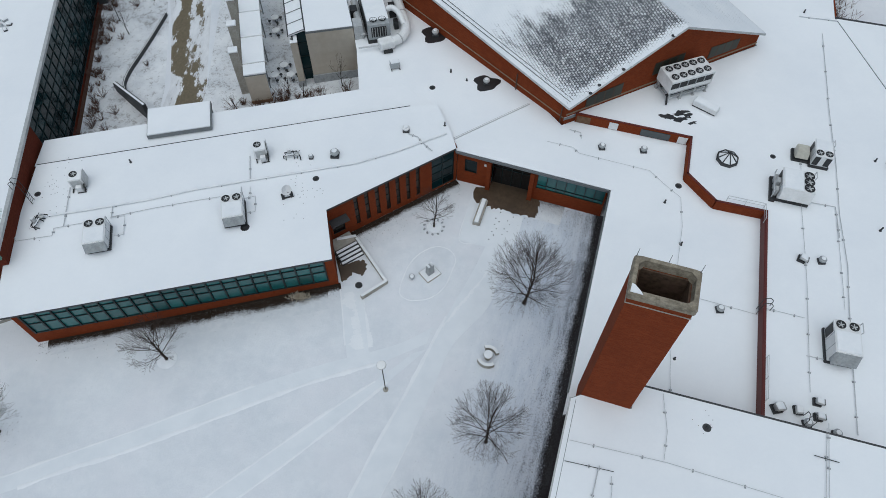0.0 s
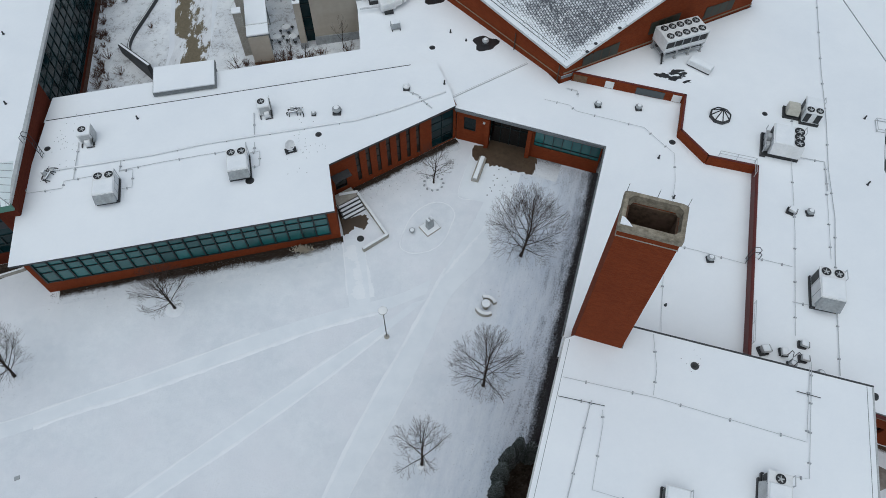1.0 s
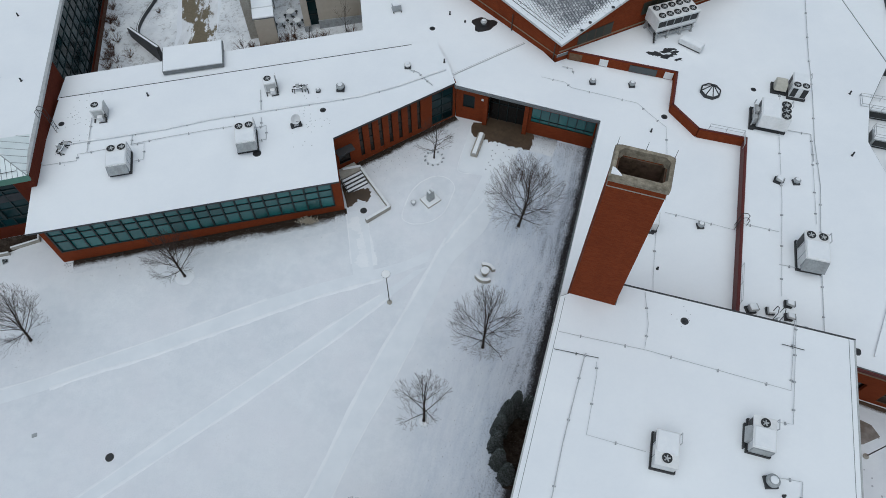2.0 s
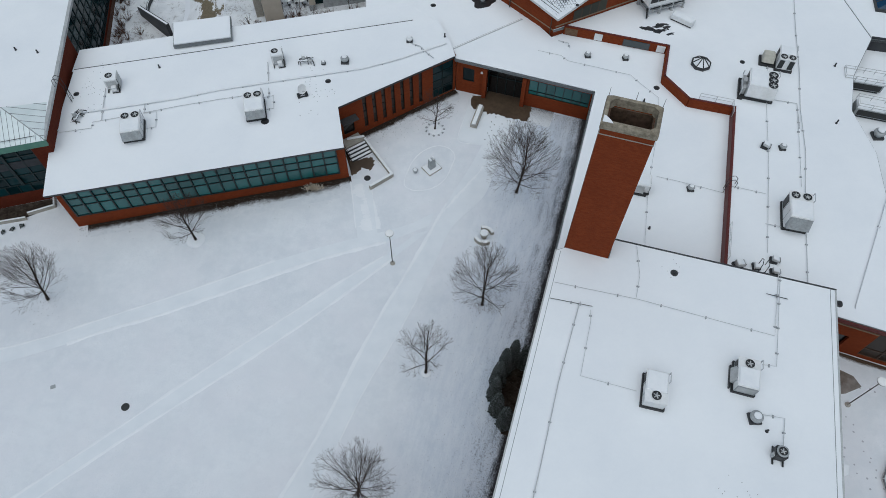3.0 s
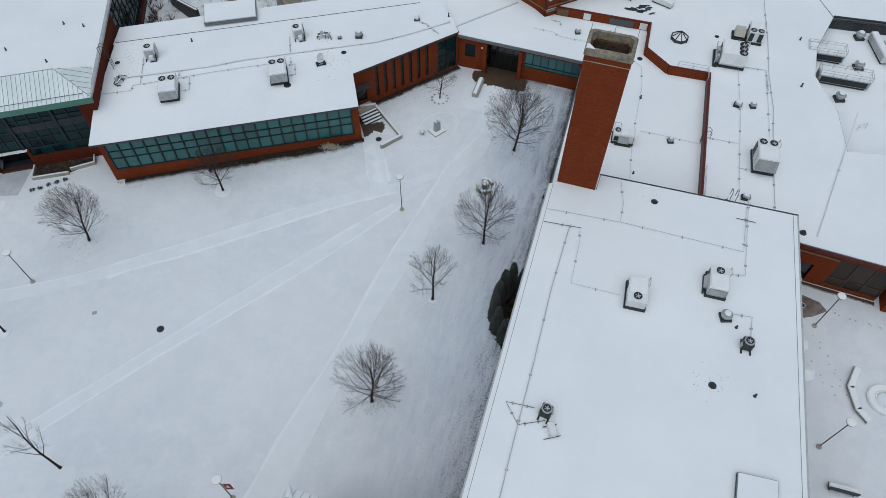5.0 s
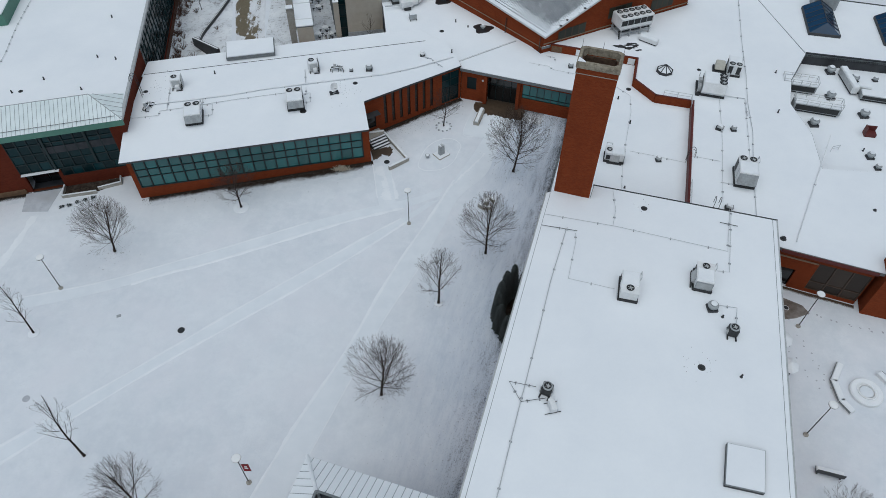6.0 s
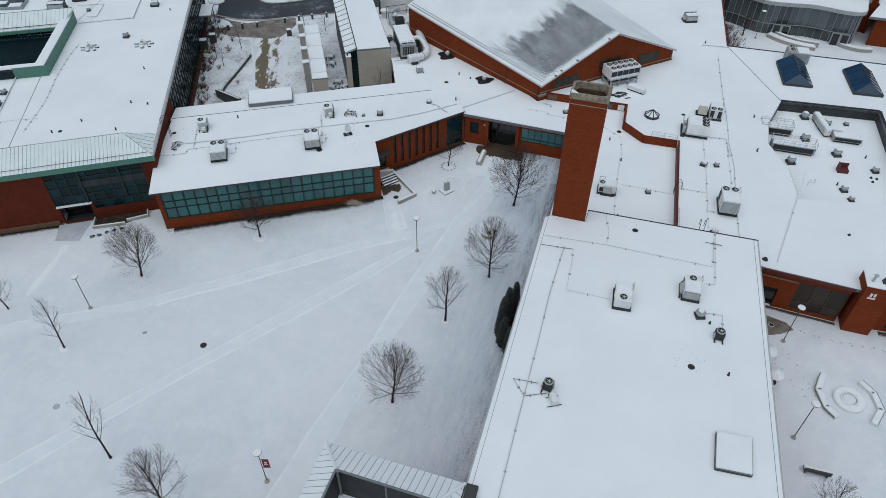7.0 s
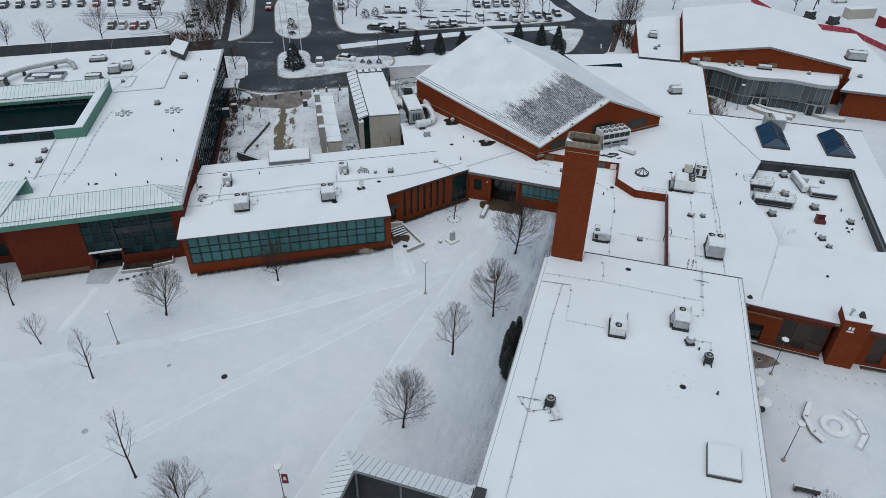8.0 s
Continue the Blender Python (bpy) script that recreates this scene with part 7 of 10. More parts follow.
def build_ground_condenser(m):
    v = thing("condensing_unit", "black condensing unit with a round top fan on feet", "air conditioner", m, "condensing units")
    for x in (-0.35, 0.35):
        part("foot", Geo().cyl((x, -0.75, 0.06), (x, 0.55, 0.06), 0.07, 0.07, 8), DARKMETAL, v)
    part("body", Geo().cbox(pose(0, 0, 0.12), 0.85, 0.85, 0.8, 0.1), DARKMETAL, v)
    part("rim", Geo().lathe([(0.40, 0.92), (0.42, 0.98), (0.34, 1.0)], n=20), UNITGREY, v)
    part("guard", Geo().box(0.46, 0.1, 0.2, 0.1, 0.2, 0.4).box(-0.46, -0.2, 0.15, 0.08, 0.3, 0.5), GALV, v, "small grey valve cover")
    fan(v, 0, 0, 0.99, 0.28)


build_ground_condenser(pose(23.2, 1.3, ZR, 0, 0, AR))
build_ground_condenser(pose(6.8, -4.2, ZR, 0, 0, AR - 10))


def build_split_box():
    v = thing("disconnect_box", "small white electrical box on a strut frame", "electrical box", pose(7.0, -5.6, ZR, 0, 0, 12))
    part("strut", Geo().box(0.0, -0.5, 0.1, 1.3, 0.05, 0.05).box(0.1, 0.4, 0.1, 1.1, 0.05, 0.05), DARKMETAL, v)
    part("box", Geo().cbox(pose(0.1, 0, 0.1), 0.5, 1.0, 0.6, 0.05), UNITWHITE, v)


build_split_box()
gas_line([(6.0, -3.8), (3.9, -3.3), (4.7, -5.1), (6.7, -4.8)], ZR, 0.025, 1.0, "refrigerant lines in a loose loop on the roof", DARKMETAL)
for x, y in ((18.7, 16.1), (19.8, -2.0)):
    roof_drain(x, y, ZR, 0.32)
rng = random.Random(8)
foot_prints("melt_dots", [(18.7 + rng.gauss(0, 0.5), 16.1 + rng.gauss(0, 0.5)) for _ in range(10)], ZR, "small melted dots round the roof drain", 0.03, DARKTRIM)
foot_prints("melt_dots", [(19.6 + rng.gauss(0, 0.8), -1.9 + rng.gauss(0, 0.6)) for _ in range(22)], ZR, "small melted dots round the roof drain", 0.03, DARKTRIM)
pipe_vent(22.8, -2.9, ZR, 0.45)
pipe_vent(22.9, 3.0, ZR, 0.35)
pipe_vent(9.35, 19.9, ZK, 0.6)
pipe_vent(32.3, 14.6, ZU, 0.5, 0.2)
gas_line([(8.8, 15.2), (15.4, 13.6), (25.4, 10.4), (25.9, 12.0), (27.2, 16.0)], ZR, 0.022, 3.2)
gas_line([(10.7, 13.4), (10.5, 13.0), (8.3, 6.7), (6.5, 0.7), (4.2, -6.6), (2.0, -13.8), (0.6, -18.5)], ZR, 0.04, 3.2)
gas_line([(11.4, 12.7), (11.3, 11.7), (10.0, 7.2), (14.0, 6.0)], ZR, 0.02, 3.0)
gas_line([(27.45, 16.4), (24.87, 7.9), (23.8, 8.05)], ZR, 0.022, 2.0)
gas_line([(25.7, 14.1), (27.3, 13.6)], ZR, 0.03, 4.0, "short dark strut on the roof", DARKMETAL)
gas_line([(22.8, 4.2), (24.4, 3.9), (23.7, 1.8)], ZR, 0.03, 1.2)
gas_line([(16.0, 18.6), (15.8, 15.8), (15.2, 13.8)], ZR, 0.02, 2.0)
gas_line([(8.3, 13.75), (11.6, 13.0)], ZR, 0.025, 6.0, "dark seam in the roof snow", DARKMETAL)


def build_hatch():
    v = thing("roof_hatch", "large low roof hatch under snow with a dark rim", "roof hatch")
    pts = [(19.9, -8.7), (22.6, -9.35), (21.55, -12.55), (18.85, -11.9)]
    part("curb", Geo().prism(pts, ZR, ZR + 0.3), DARKTRIM, v)
    c = (20.7, -10.6)
    part("lid", Geo().prism([lerp(p, c, -0.01) for p in pts], ZR + 0.3, ZR + 0.36), COPING, v)
    part("snow_layer", Geo().prism([lerp(p, c, 0.03) for p in pts], ZR + 0.36, ZR + 0.45), SNOW, v)


build_hatch()


# ---- west roof plant ----
mushroom_vent(pose(-51.7, 63.5, ZL), 0.6)
for x, y, r in ((-56.1, 59.7, 1.3), (-48.2, 61.0, 1.4)):
    v = thing("antenna_mount", "round ballasted antenna mount under snow", "roof mount", pose(x, y, ZL))
    for k in range(7):
        t = k * 0.9 + 0.3
        bx, by = r * 0.85 * math.cos(t), r * 0.75 * math.sin(t)
        part("ballast_block", Geo().cbox(pose(bx, by, 0, 0, 0, k * 51), 0.55, 0.4, 0.16 + 0.05 * (k % 3), 0.03), UNITGREY if k % 3 else DARKTRIM, v)
        part("snow_cap", Geo().cbox(pose(bx, by, 0.16 + 0.05 * (k % 3), 0, 0, k * 51), 0.48, 0.34, 0.06, 0.03), SNOWCAP, v)
    part("frame", Geo().box(0, 0, 0.05, r * 1.7, 0.06, 0.06).box(0, 0, 0.12, 0.06, r * 1.5, 0.06), PIPE, v)
    part("mast", Geo().cyl((0, 0, 0), (0, 0, 1.0), 0.05, 0.05, 8).box(0.3, 0, 0, 0.5, 0.3, 0.4), PIPE, v)
for x, y in ((-44.5, 37.3), (-52.5, 36.6), (-44.7, 44.0), (-42.3, 43.6), (-49.7, 39.3), (-45.8, 53.4), (-47.6, 73.5), (-62.4, 40.0), (-46.0, 79.0), (-50.0, 84.0)):
    pipe_vent(x, y, ZL, 0.45)
roof_drain(-51.6, 36.9, ZL)
gas_line([(-56.2, 36.5), (-56.3, 41.5), (-56.5, 44.4), (-57.6, 50.8), (-58.2, 56.8), (-58.2, 61.0)], ZL, 0.025, 1.5, "thin roof conduit on small blocks")
gas_line([(-61.8, 38.3), (-58.6, 39.3), (-55.6, 39.7)], ZL, 0.025, 2.4)
gas_line([(-60.8, 38.0), (-63.3, 50.6)], ZL, 0.06, 60, "low raised roof joint under snow", COPING, snow=0.08)
gas_line([(-60.5, 70.5), (-59.0, 70.6), (-59.4, 75.5), (-63.7, 74.9)], ZL, 0.05, 60, "low raised roof joint under snow", COPING, snow=0.07)
rooftop_unit(pose(-64.2, 77.6, ZL, 0, 0, 14), 1.9, 1.9, 1.4, 1, UNITGREY, 0.0, "grey rooftop unit with dark coil on the west roof")
rooftop_unit(pose(-62.4, 79.2, ZL, 0, 0, 14), 1.6, 1.8, 1.3, 2, UNITWHITE, 0.3, "white rooftop unit with an intake hood on the west roof", coil=False)
rooftop_unit(pose(-81.8, 70.2, ZL, 0, 0, 14), 2.2, 2.0, 1.7, 1, DARKMETAL, 0.0, "dark fan unit at the end of the duct")
mushroom_vent(pose(-63.0, 46.2, ZL), 0.55)
mushroom_vent(pose(-62.4, 43.2, ZL), 0.6)
mushroom_vent(pose(-66.0, 42.0, ZL), 0.35)
rooftop_unit(pose(-50.6, 75.2, ZL, 0, 0, 10), 1.0, 1.0, 0.8, 1, GALV, 0.0, "small grey rooftop unit on the west roof", rails=False)
rooftop_unit(pose(-69.6, 83.4, ZL, 0, 0, 14), 2.8, 1.4, 0.8, 2, UNITGREY, 0.0, "long grey rooftop unit on the west roof", rails=False)
for x, y in ((-61.4, 87.2), (-58.3, 87.6)):
    mushroom_vent(pose(x, y, ZL), 0.6)
rooftop_unit(pose(-66.5, 73.6, ZL, 0, 0, 10), 2.6, 1.6, 1.2, 1, DARKMETAL, 0.0, "dark rooftop unit behind the green rim", rails=False)
mushroom_vent(pose(-61.1, 73.0, ZL), 0.4)
v = thing("roof_skylight", "low framed skylight of grey glass partly under snow", "skylight", pose(-75.8, 74.6, ZL, 0, 0, 8))
part("curb", Geo().box(0, 1.6, 0, 6.6, 0.16, 0.5).box(0, -1.6, 0, 6.6, 0.16, 0.5).box(-3.22, 0, 0, 0.16, 3.04, 0.5).box(3.22, 0, 0, 0.16, 3.04, 0.5), UNITGREY, v)
for k in range(4):
    part("pane", Geo().box(-2.34 + 1.56 * k, 0, 0.3, 1.5, 3.0, 0.06), GREYGLASS, v)
for k, (x, y, sx, sy) in enumerate(((-1.2, 0.7, 2.9, 1.2), (1.9, -0.5, 2.0, 1.5), (-2.3, -0.9, 1.2, 0.8))):
    part("snow_patch", Geo().cbox(pose(x, y, 0.36), sx, sy, 0.06, 0.04), SNOWCAP, v)


def build_snake_duct():
    v = thing("roof_duct", "long round grey duct snaking over the west roof", "duct", pose(0, 0, ZL))
    part("duct", Geo().tube([(-83.5, 68.6, 0.6), (-82.4, 71.0, 1.2), (-81.4, 74.2, 1.2), (-79.0, 77.0, 1.2), (-74.3, 80.4, 1.1), (-72.8, 79.6, 0.8), (-72.2, 78.8, 0.1)], 0.45, 12), GALV, v)
    for x, y in ((-80.2, 75.6), (-76.0, 79.2)):
        part("stand", Geo().box(x, y, 0, 0.2, 0.8, 1.3), DARKMETAL, v)
    part("snow_cap", Geo().tube([(-81.4, 74.2, 1.5), (-79.0, 77.0, 1.5), (-74.3, 80.4, 1.4)], 0.25, 8), SNOWCAP, v)


build_snake_duct()
gas_line([(-61.0, 68.2), (-52.8, 70.2), (-55.3, 88.2)], ZL, 0.08, 60, "low raised roof joint under snow", COPING, snow=0.1)


# ---- trees ----
def grow(rng, height, spread, limbs=16, fork=0.18, dense=1.0, upright=0.5, r0=0.12, levels=3):
    """A bare tree as (trunk, crown). Limbs leave a central stem and end on a rounded outline; fork: share of the height below the first limb."""
    trunk, crown = Geo(), Geo()
    zc = height * (fork * 0.75 + (1 - fork * 0.75) * 0.48)
    hz = height - zc

    def room(p, d):
        """Distance from p along d to the rounded outline."""
        a = Vector((p.x / spread, p.y / spread, (p.z - zc) / hz))
        b = Vector((d.x / spread, d.y / spread, d.z / hz))
        A, B, C = b.dot(b), a.dot(b), a.dot(a) - 1
        q = B * B - A * C
        return max(0.15, (-B + math.sqrt(q)) / A) if q > 0 else 0.25

    def stick(g, p, d, length, r, r1, segs, bend, n):
        pts = [p]
        for i in range(segs):
            d = (d + Vector((rng.gauss(0, 0.05), rng.gauss(0, 0.05), rng.gauss(0, 0.03) + bend))).normalized()
            p = p + d * (length / segs)
            pts.append(p)
        for i in range(segs):
            ra, rb = r + (r1 - r) * i / segs, r + (r1 - r) * (i + 1) / segs
            g.cyl(pts[i], pts[i + 1], ra, rb, n, caps=False)
        return pts

    def branch(p, d, length, r, level):
        segs = 4 if level == 1 else 3 if level == 2 else 2
        pts = stick(crown, p, d, length, r, max(0.004, r * 0.2), segs, 0.05 * upright, 5 if level == 1 else 3)
        if level > levels:
            return
        n = int((length / 0.30 if level == 1 else length / 0.24 if level == 2 else length / 0.30) * dense * rng.uniform(0.85, 1.15))
        for i in range(max(2, min(n, 16))):
            t = 0.18 + 0.8 * (i + rng.random()) / max(2, min(n, 16))
            t = min(t, 0.98)
            k = min(segs - 1, int(t * segs))
            q = pts[k].lerp(pts[k + 1], t * segs - k)
            ax = (pts[k + 1] - pts[k]).normalized()
            side = ax.orthogonal().normalized()
            side.rotate(Matrix.Rotation(rng.uniform(0, 2 * math.pi), 3, ax))
            nd = (ax + side * rng.uniform(0.35, 0.75) + Vector((0, 0, 0.10))).normalized()
            lim = room(q, nd)
            ln = min(lim * rng.uniform(0.7, 1.08), length * rng.uniform(0.38, 0.68) * (1.15 - 0.5 * t))
            branch(q, nd, ln, max(0.006, r * (1 - 0.7 * t) * 0.42), level + 1)

    top = height * 0.97
    stem = stick(trunk, Vector((0, 0, -0.1)), Vector((rng.gauss(0, 0.015), rng.gauss(0, 0.015), 1)), top, r0, 0.02, 8, 0.03, 8)
    trunk.lathe([(r0 * 1.7, -0.15), (r0 * 1.2, 0.12), (r0 * 1.0, 0.4)], n=8)
    for i in range(limbs):
        t = (i + rng.uniform(0.1, 0.9)) / limbs
        z = fork + (0.80 - fork) * t ** 1.15
        k = min(7, int(z * 8))
        p = stem[k].lerp(stem[k + 1], z * 8 - k)
        a = i * 2.4 + rng.uniform(-0.3, 0.3)
        el = math.radians(18 + 30 * upright + 30 * t + rng.uniform(-8, 8))
        d0 = Vector((math.cos(a) * math.cos(el), math.sin(a) * math.cos(el), math.sin(el)))
        branch(p, d0, room(p, d0) * rng.uniform(0.85, 1.04), r0 * (0.36 - 0.18 * t), 1)
    return trunk, crown


def bare_tree(x, y, height, spread, seed, label="bare deciduous tree standing in snow", ring=0.0, **kw):
    rng = random.Random(seed)
    t = thing("bare_tree", label, "tree", pose(x, y, gz(x), 0, 0, rng.uniform(0, 360)), "bare trees")
    a, b = grow(rng, height, spread, **kw)
    part("trunk", a, BARK, t, "dark trunk")
    part("crown", b, TWIG, t, "leafless twigs")
    if ring:
        part("snow_ring", Geo().lathe([(ring, 0.0), (ring * 0.95, 0.05), (ring * 0.5, 0.1), (0.2, 0.11)], n=20), RIDGE, t, "round of clean snow over the mulch")
    return t


bare_tree(7.6, 31.0, 9.3, 4.0, 11, "large round-crowned bare tree in the court", limbs=30, fork=0.14, dense=0.7, upright=0.7, r0=0.13)
bare_tree(3.55, 17.9, 8.7, 3.3, 12, "round-crowned bare tree beside the curved seats", limbs=26, fork=0.16, dense=0.7, upright=0.7)
bare_tree(-1.7, 11.2, 7.9, 2.7, 13, "open-crowned bare tree on the lawn", ring=0.45, limbs=12, fork=0.2, dense=0.75, upright=0.75, r0=0.13)
bare_tree(-7.1, 0.7, 8.2, 3.4, 14, "dense round-crowned bare tree on the lawn", limbs=28, fork=0.14, dense=0.72, upright=0.65)
bare_tree(-38.1, 19.2, 7.6, 3.4, 15, "fan-shaped bare tree near the brick building", limbs=24, fork=0.15, dense=0.75, upright=0.8)
bare_tree(-25.05, 25.75, 6.5, 2.9, 16, "small bare tree in a ring of clean snow", ring=0.95, limbs=16, fork=0.2, dense=0.95, upright=0.6)
bare_tree(-0.9, 39.9, 6.0, 2.2, 17, "small bare tree in a ring of stones", ring=0.75, limbs=16, fork=0.22, dense=0.8, upright=0.5, r0=0.09)
bare_tree(-33.5, -4.9, 9.9, 1.75, 18, "tall thin bare tree with few branches", limbs=10, fork=0.28, dense=0.45, upright=1.1, r0=0.11)
bare_tree(-43.0, 8.25, 7.8, 1.35, 19, "slender bare tree with upright branches", ring=0.6, limbs=12, fork=0.25, dense=0.6, upright=1.1, r0=0.10)
bare_tree(-26.8, -9.9, 8.6, 2.9, 20, "round-crowned bare tree on the lawn", limbs=22, fork=0.12, dense=0.65, upright=0.95)
bare_tree(-51.6, 13.9, 4.6, 1.7, 21, "small bare tree on the west lawn", limbs=11, fork=0.25, dense=0.8, upright=0.7, r0=0.08)
bare_tree(-58.4, 21.0, 6.0, 2.0, 22, "upright bare tree near the brick building", limbs=12, fork=0.28, dense=0.8, upright=0.9, r0=0.1)
bare_tree(31.0, -11.5, 5.0, 2.4, 23, "bare shrubby tree in the east court", limbs=14, fork=0.1, dense=0.8, upright=0.8, r0=0.07)
# service court and the far side
for i, (x, y, h, s) in enumerate(((-11.8, 60.4, 4.6, 1.6), (-17.9, 58.6, 3.4, 1.1), (-16.2, 58.8, 2.4, 1.2), (-23.8, 57.0, 2.2, 1.2), (-39.7, 70.4, 4.2, 1.2), (-38.0, 77.0, 4.4, 1.3), (-41.5, 73.0, 4.0, 1.3), (-43.4, 83.5, 4.5, 1.2), (-27.5, 84.5, 4.0, 1.2), (-23.5, 83.5, 4.4, 1.3))):
    bare_tree(x, y, h, s, 40 + i, "thin bare sapling in the service court", limbs=8, fork=0.25, dense=0.6, upright=0.8, r0=0.055, levels=2)
for i, (x, y, h, s) in enumerate(((-104.7, 112, 7.5, 3.2), (-97.1, 115, 6.5, 2.4), (-84.6, 118, 9.0, 4.2), (-75.1, 128, 7.0, 2.4), (-77.4, 139, 6.5, 2.2), (-52.8, 124.2, 9.0, 3.4), (-58.0, 124.1, 9.5, 3.8), (-61.0, 120.0, 7.5, 3.6), (-66.0, 124.0, 6.0, 3.0), (-48.6, 101.0, 6.0, 2.3), (-59.3, 128.0, 10.0, 3.2), (-54.1, 129.5, 9.5, 2.6), (-62.5, 134.0, 10.0, 3.5), (-65.0, 141.0, 10.5, 3.5), (-60.5, 146.0, 10.5, 3.4), (-64.0, 151.0, 11.0, 3.5), (-57.2, 137.0, 9.0, 2.6), (-56.5, 147.0, 9.5, 2.6), (-28.1, 132.6, 9.0, 2.8), (19.5, 134.2, 7.5, 2.0), (39.8, 141.1, 8.0, 3.0), (41.4, 114.5, 10.5, 4.0), (-25.1, 138.6, 8.5, 2.8), (-28.0, 146.0, 8.5, 3.0), (-7.6, 134.4, 6.5, 2.4), (42.9, 124.9, 10.0, 3.0), (43.5, 119.0, 11.0, 3.4), (46.5, 131.0, 10.5, 3.4), (51.4, 143.5, 8.0, 3.0), (25.2, 140.2, 7.0, 2.0), (61.7, 143.9, 7.5, 3.5), (95.6, 144.0, 7.0, 3.0), (17.6, 132.9, 6.0, 1.6), (57.0, 83.6, 5.0, 1.9), (54.4, 80.5, 4.0, 1.6))):
    bare_tree(x, y, h, s, 70 + i, "bare winter tree beside the car park", limbs=17, fork=0.2, dense=0.85, upright=0.7, r0=0.13, levels=2)


for i, (x, y, h, s) in enumerate(((-58.6, 123.0, 9.5, 3.0), (-63.5, 128.0, 10.0, 3.4), (-58.8, 140.0, 10.5, 2.8), (-62.5, 144.5, 11.0, 3.4), (-55.2, 134.5, 8.5, 2.4), (-67.0, 147.0, 11.0, 3.6))):
    bare_tree(x, y, h, s, 140 + i, "bare tree in a thicket beside the road", limbs=20, fork=0.12, dense=0.85, upright=0.8, r0=0.15, levels=3)


def conifer_mesh(rng, h, r, clumps, slim=False):
    """Many small snow-dusted sprays set round a stem."""
    g = Geo()
    for i in range(clumps):
        t = rng.random() ** 0.8
        z = 0.1 + t * (h - 0.2)
        rad = r * ((1 - t) ** 0.75 if not slim else (0.25 + 0.75 * min(1.0, t * 6)) * (1 - t) ** 0.42) * rng.uniform(0.55, 1.08)
        a = rng.uniform(0, 2 * math.pi)
        d = Vector((math.cos(a), math.sin(a), rng.uniform(-0.25, 0.25) if not slim else rng.uniform(0.3, 1.0))).normalized()
        c = Vector((math.cos(a) * rad * 0.72, math.sin(a) * rad * 0.72, z))
        L = rng.uniform(0.22, 0.42) * (0.7 + 0.5 * (1 - t)) * (r / 1.0) ** 0.5 * (0.62 if slim else 1.0)
        side = d.cross(Vector((0, 0, 1))).normalized() * L * 0.42
        up = Vector((0, 0, L * 0.22))
        tip = c + d * L
        g.add([c - side * 0.5, c + d * L * 0.45 + side, tip, c + d * L * 0.45 - side, c + up + d * L * 0.3], [(0, 1, 4), (1, 2, 4), (2, 3, 4), (3, 0, 4), (3, 2, 1, 0)])
    return g


def evergreen(x, y, h, r, seed, label, clumps=700, slim=False):
    rng = random.Random(seed)
    t = thing("evergreen_tree", label, "tree", pose(x, y, gz(x), 0, 0, seed * 37), "evergreens")
    part("trunk", Geo().cyl((0, 0, -0.1), (0, 0, h * 0.92), 0.12, 0.02, 7), BARK, t)
    part("foliage", conifer_mesh(rng, h, r, clumps, slim), EVERGREEN if slim else SPRUCE, t, "dark green sprays dusted with snow")


for i, (x, y, h) in enumerate(((5.9, 11.6, 5.0), (5.1, 10.9, 4.9), (4.5, 9.8, 4.7), (4.15, 8.6, 4.5), (4.3, 7.3, 4.3), (4.9, 6.2, 4.0), (6.9, 11.5, 4.2))):
    evergreen(x, y, h + 0.6, 0.78 + 0.05 * (i % 3), 100 + i, "narrow dark arborvitae dusted with snow beside the wall", 2400, True)
for i, (x, y, h, r) in enumerate(((-35.6, 102.4, 6.0, 2.9), (-8.2, 109.7, 5.6, 1.7), (-2.8, 109.9, 5.0, 1.7), (25.0, 111.7, 5.8, 1.8), (21.6, 115.5, 4.8, 1.7), (16.5, 119.5, 4.0, 1.6), (2.5, 112.5, 4.5, 1.8))):
    evergreen(x, y, h, r, 120 + i, "dark spruce with a little snow near the road", 1100)


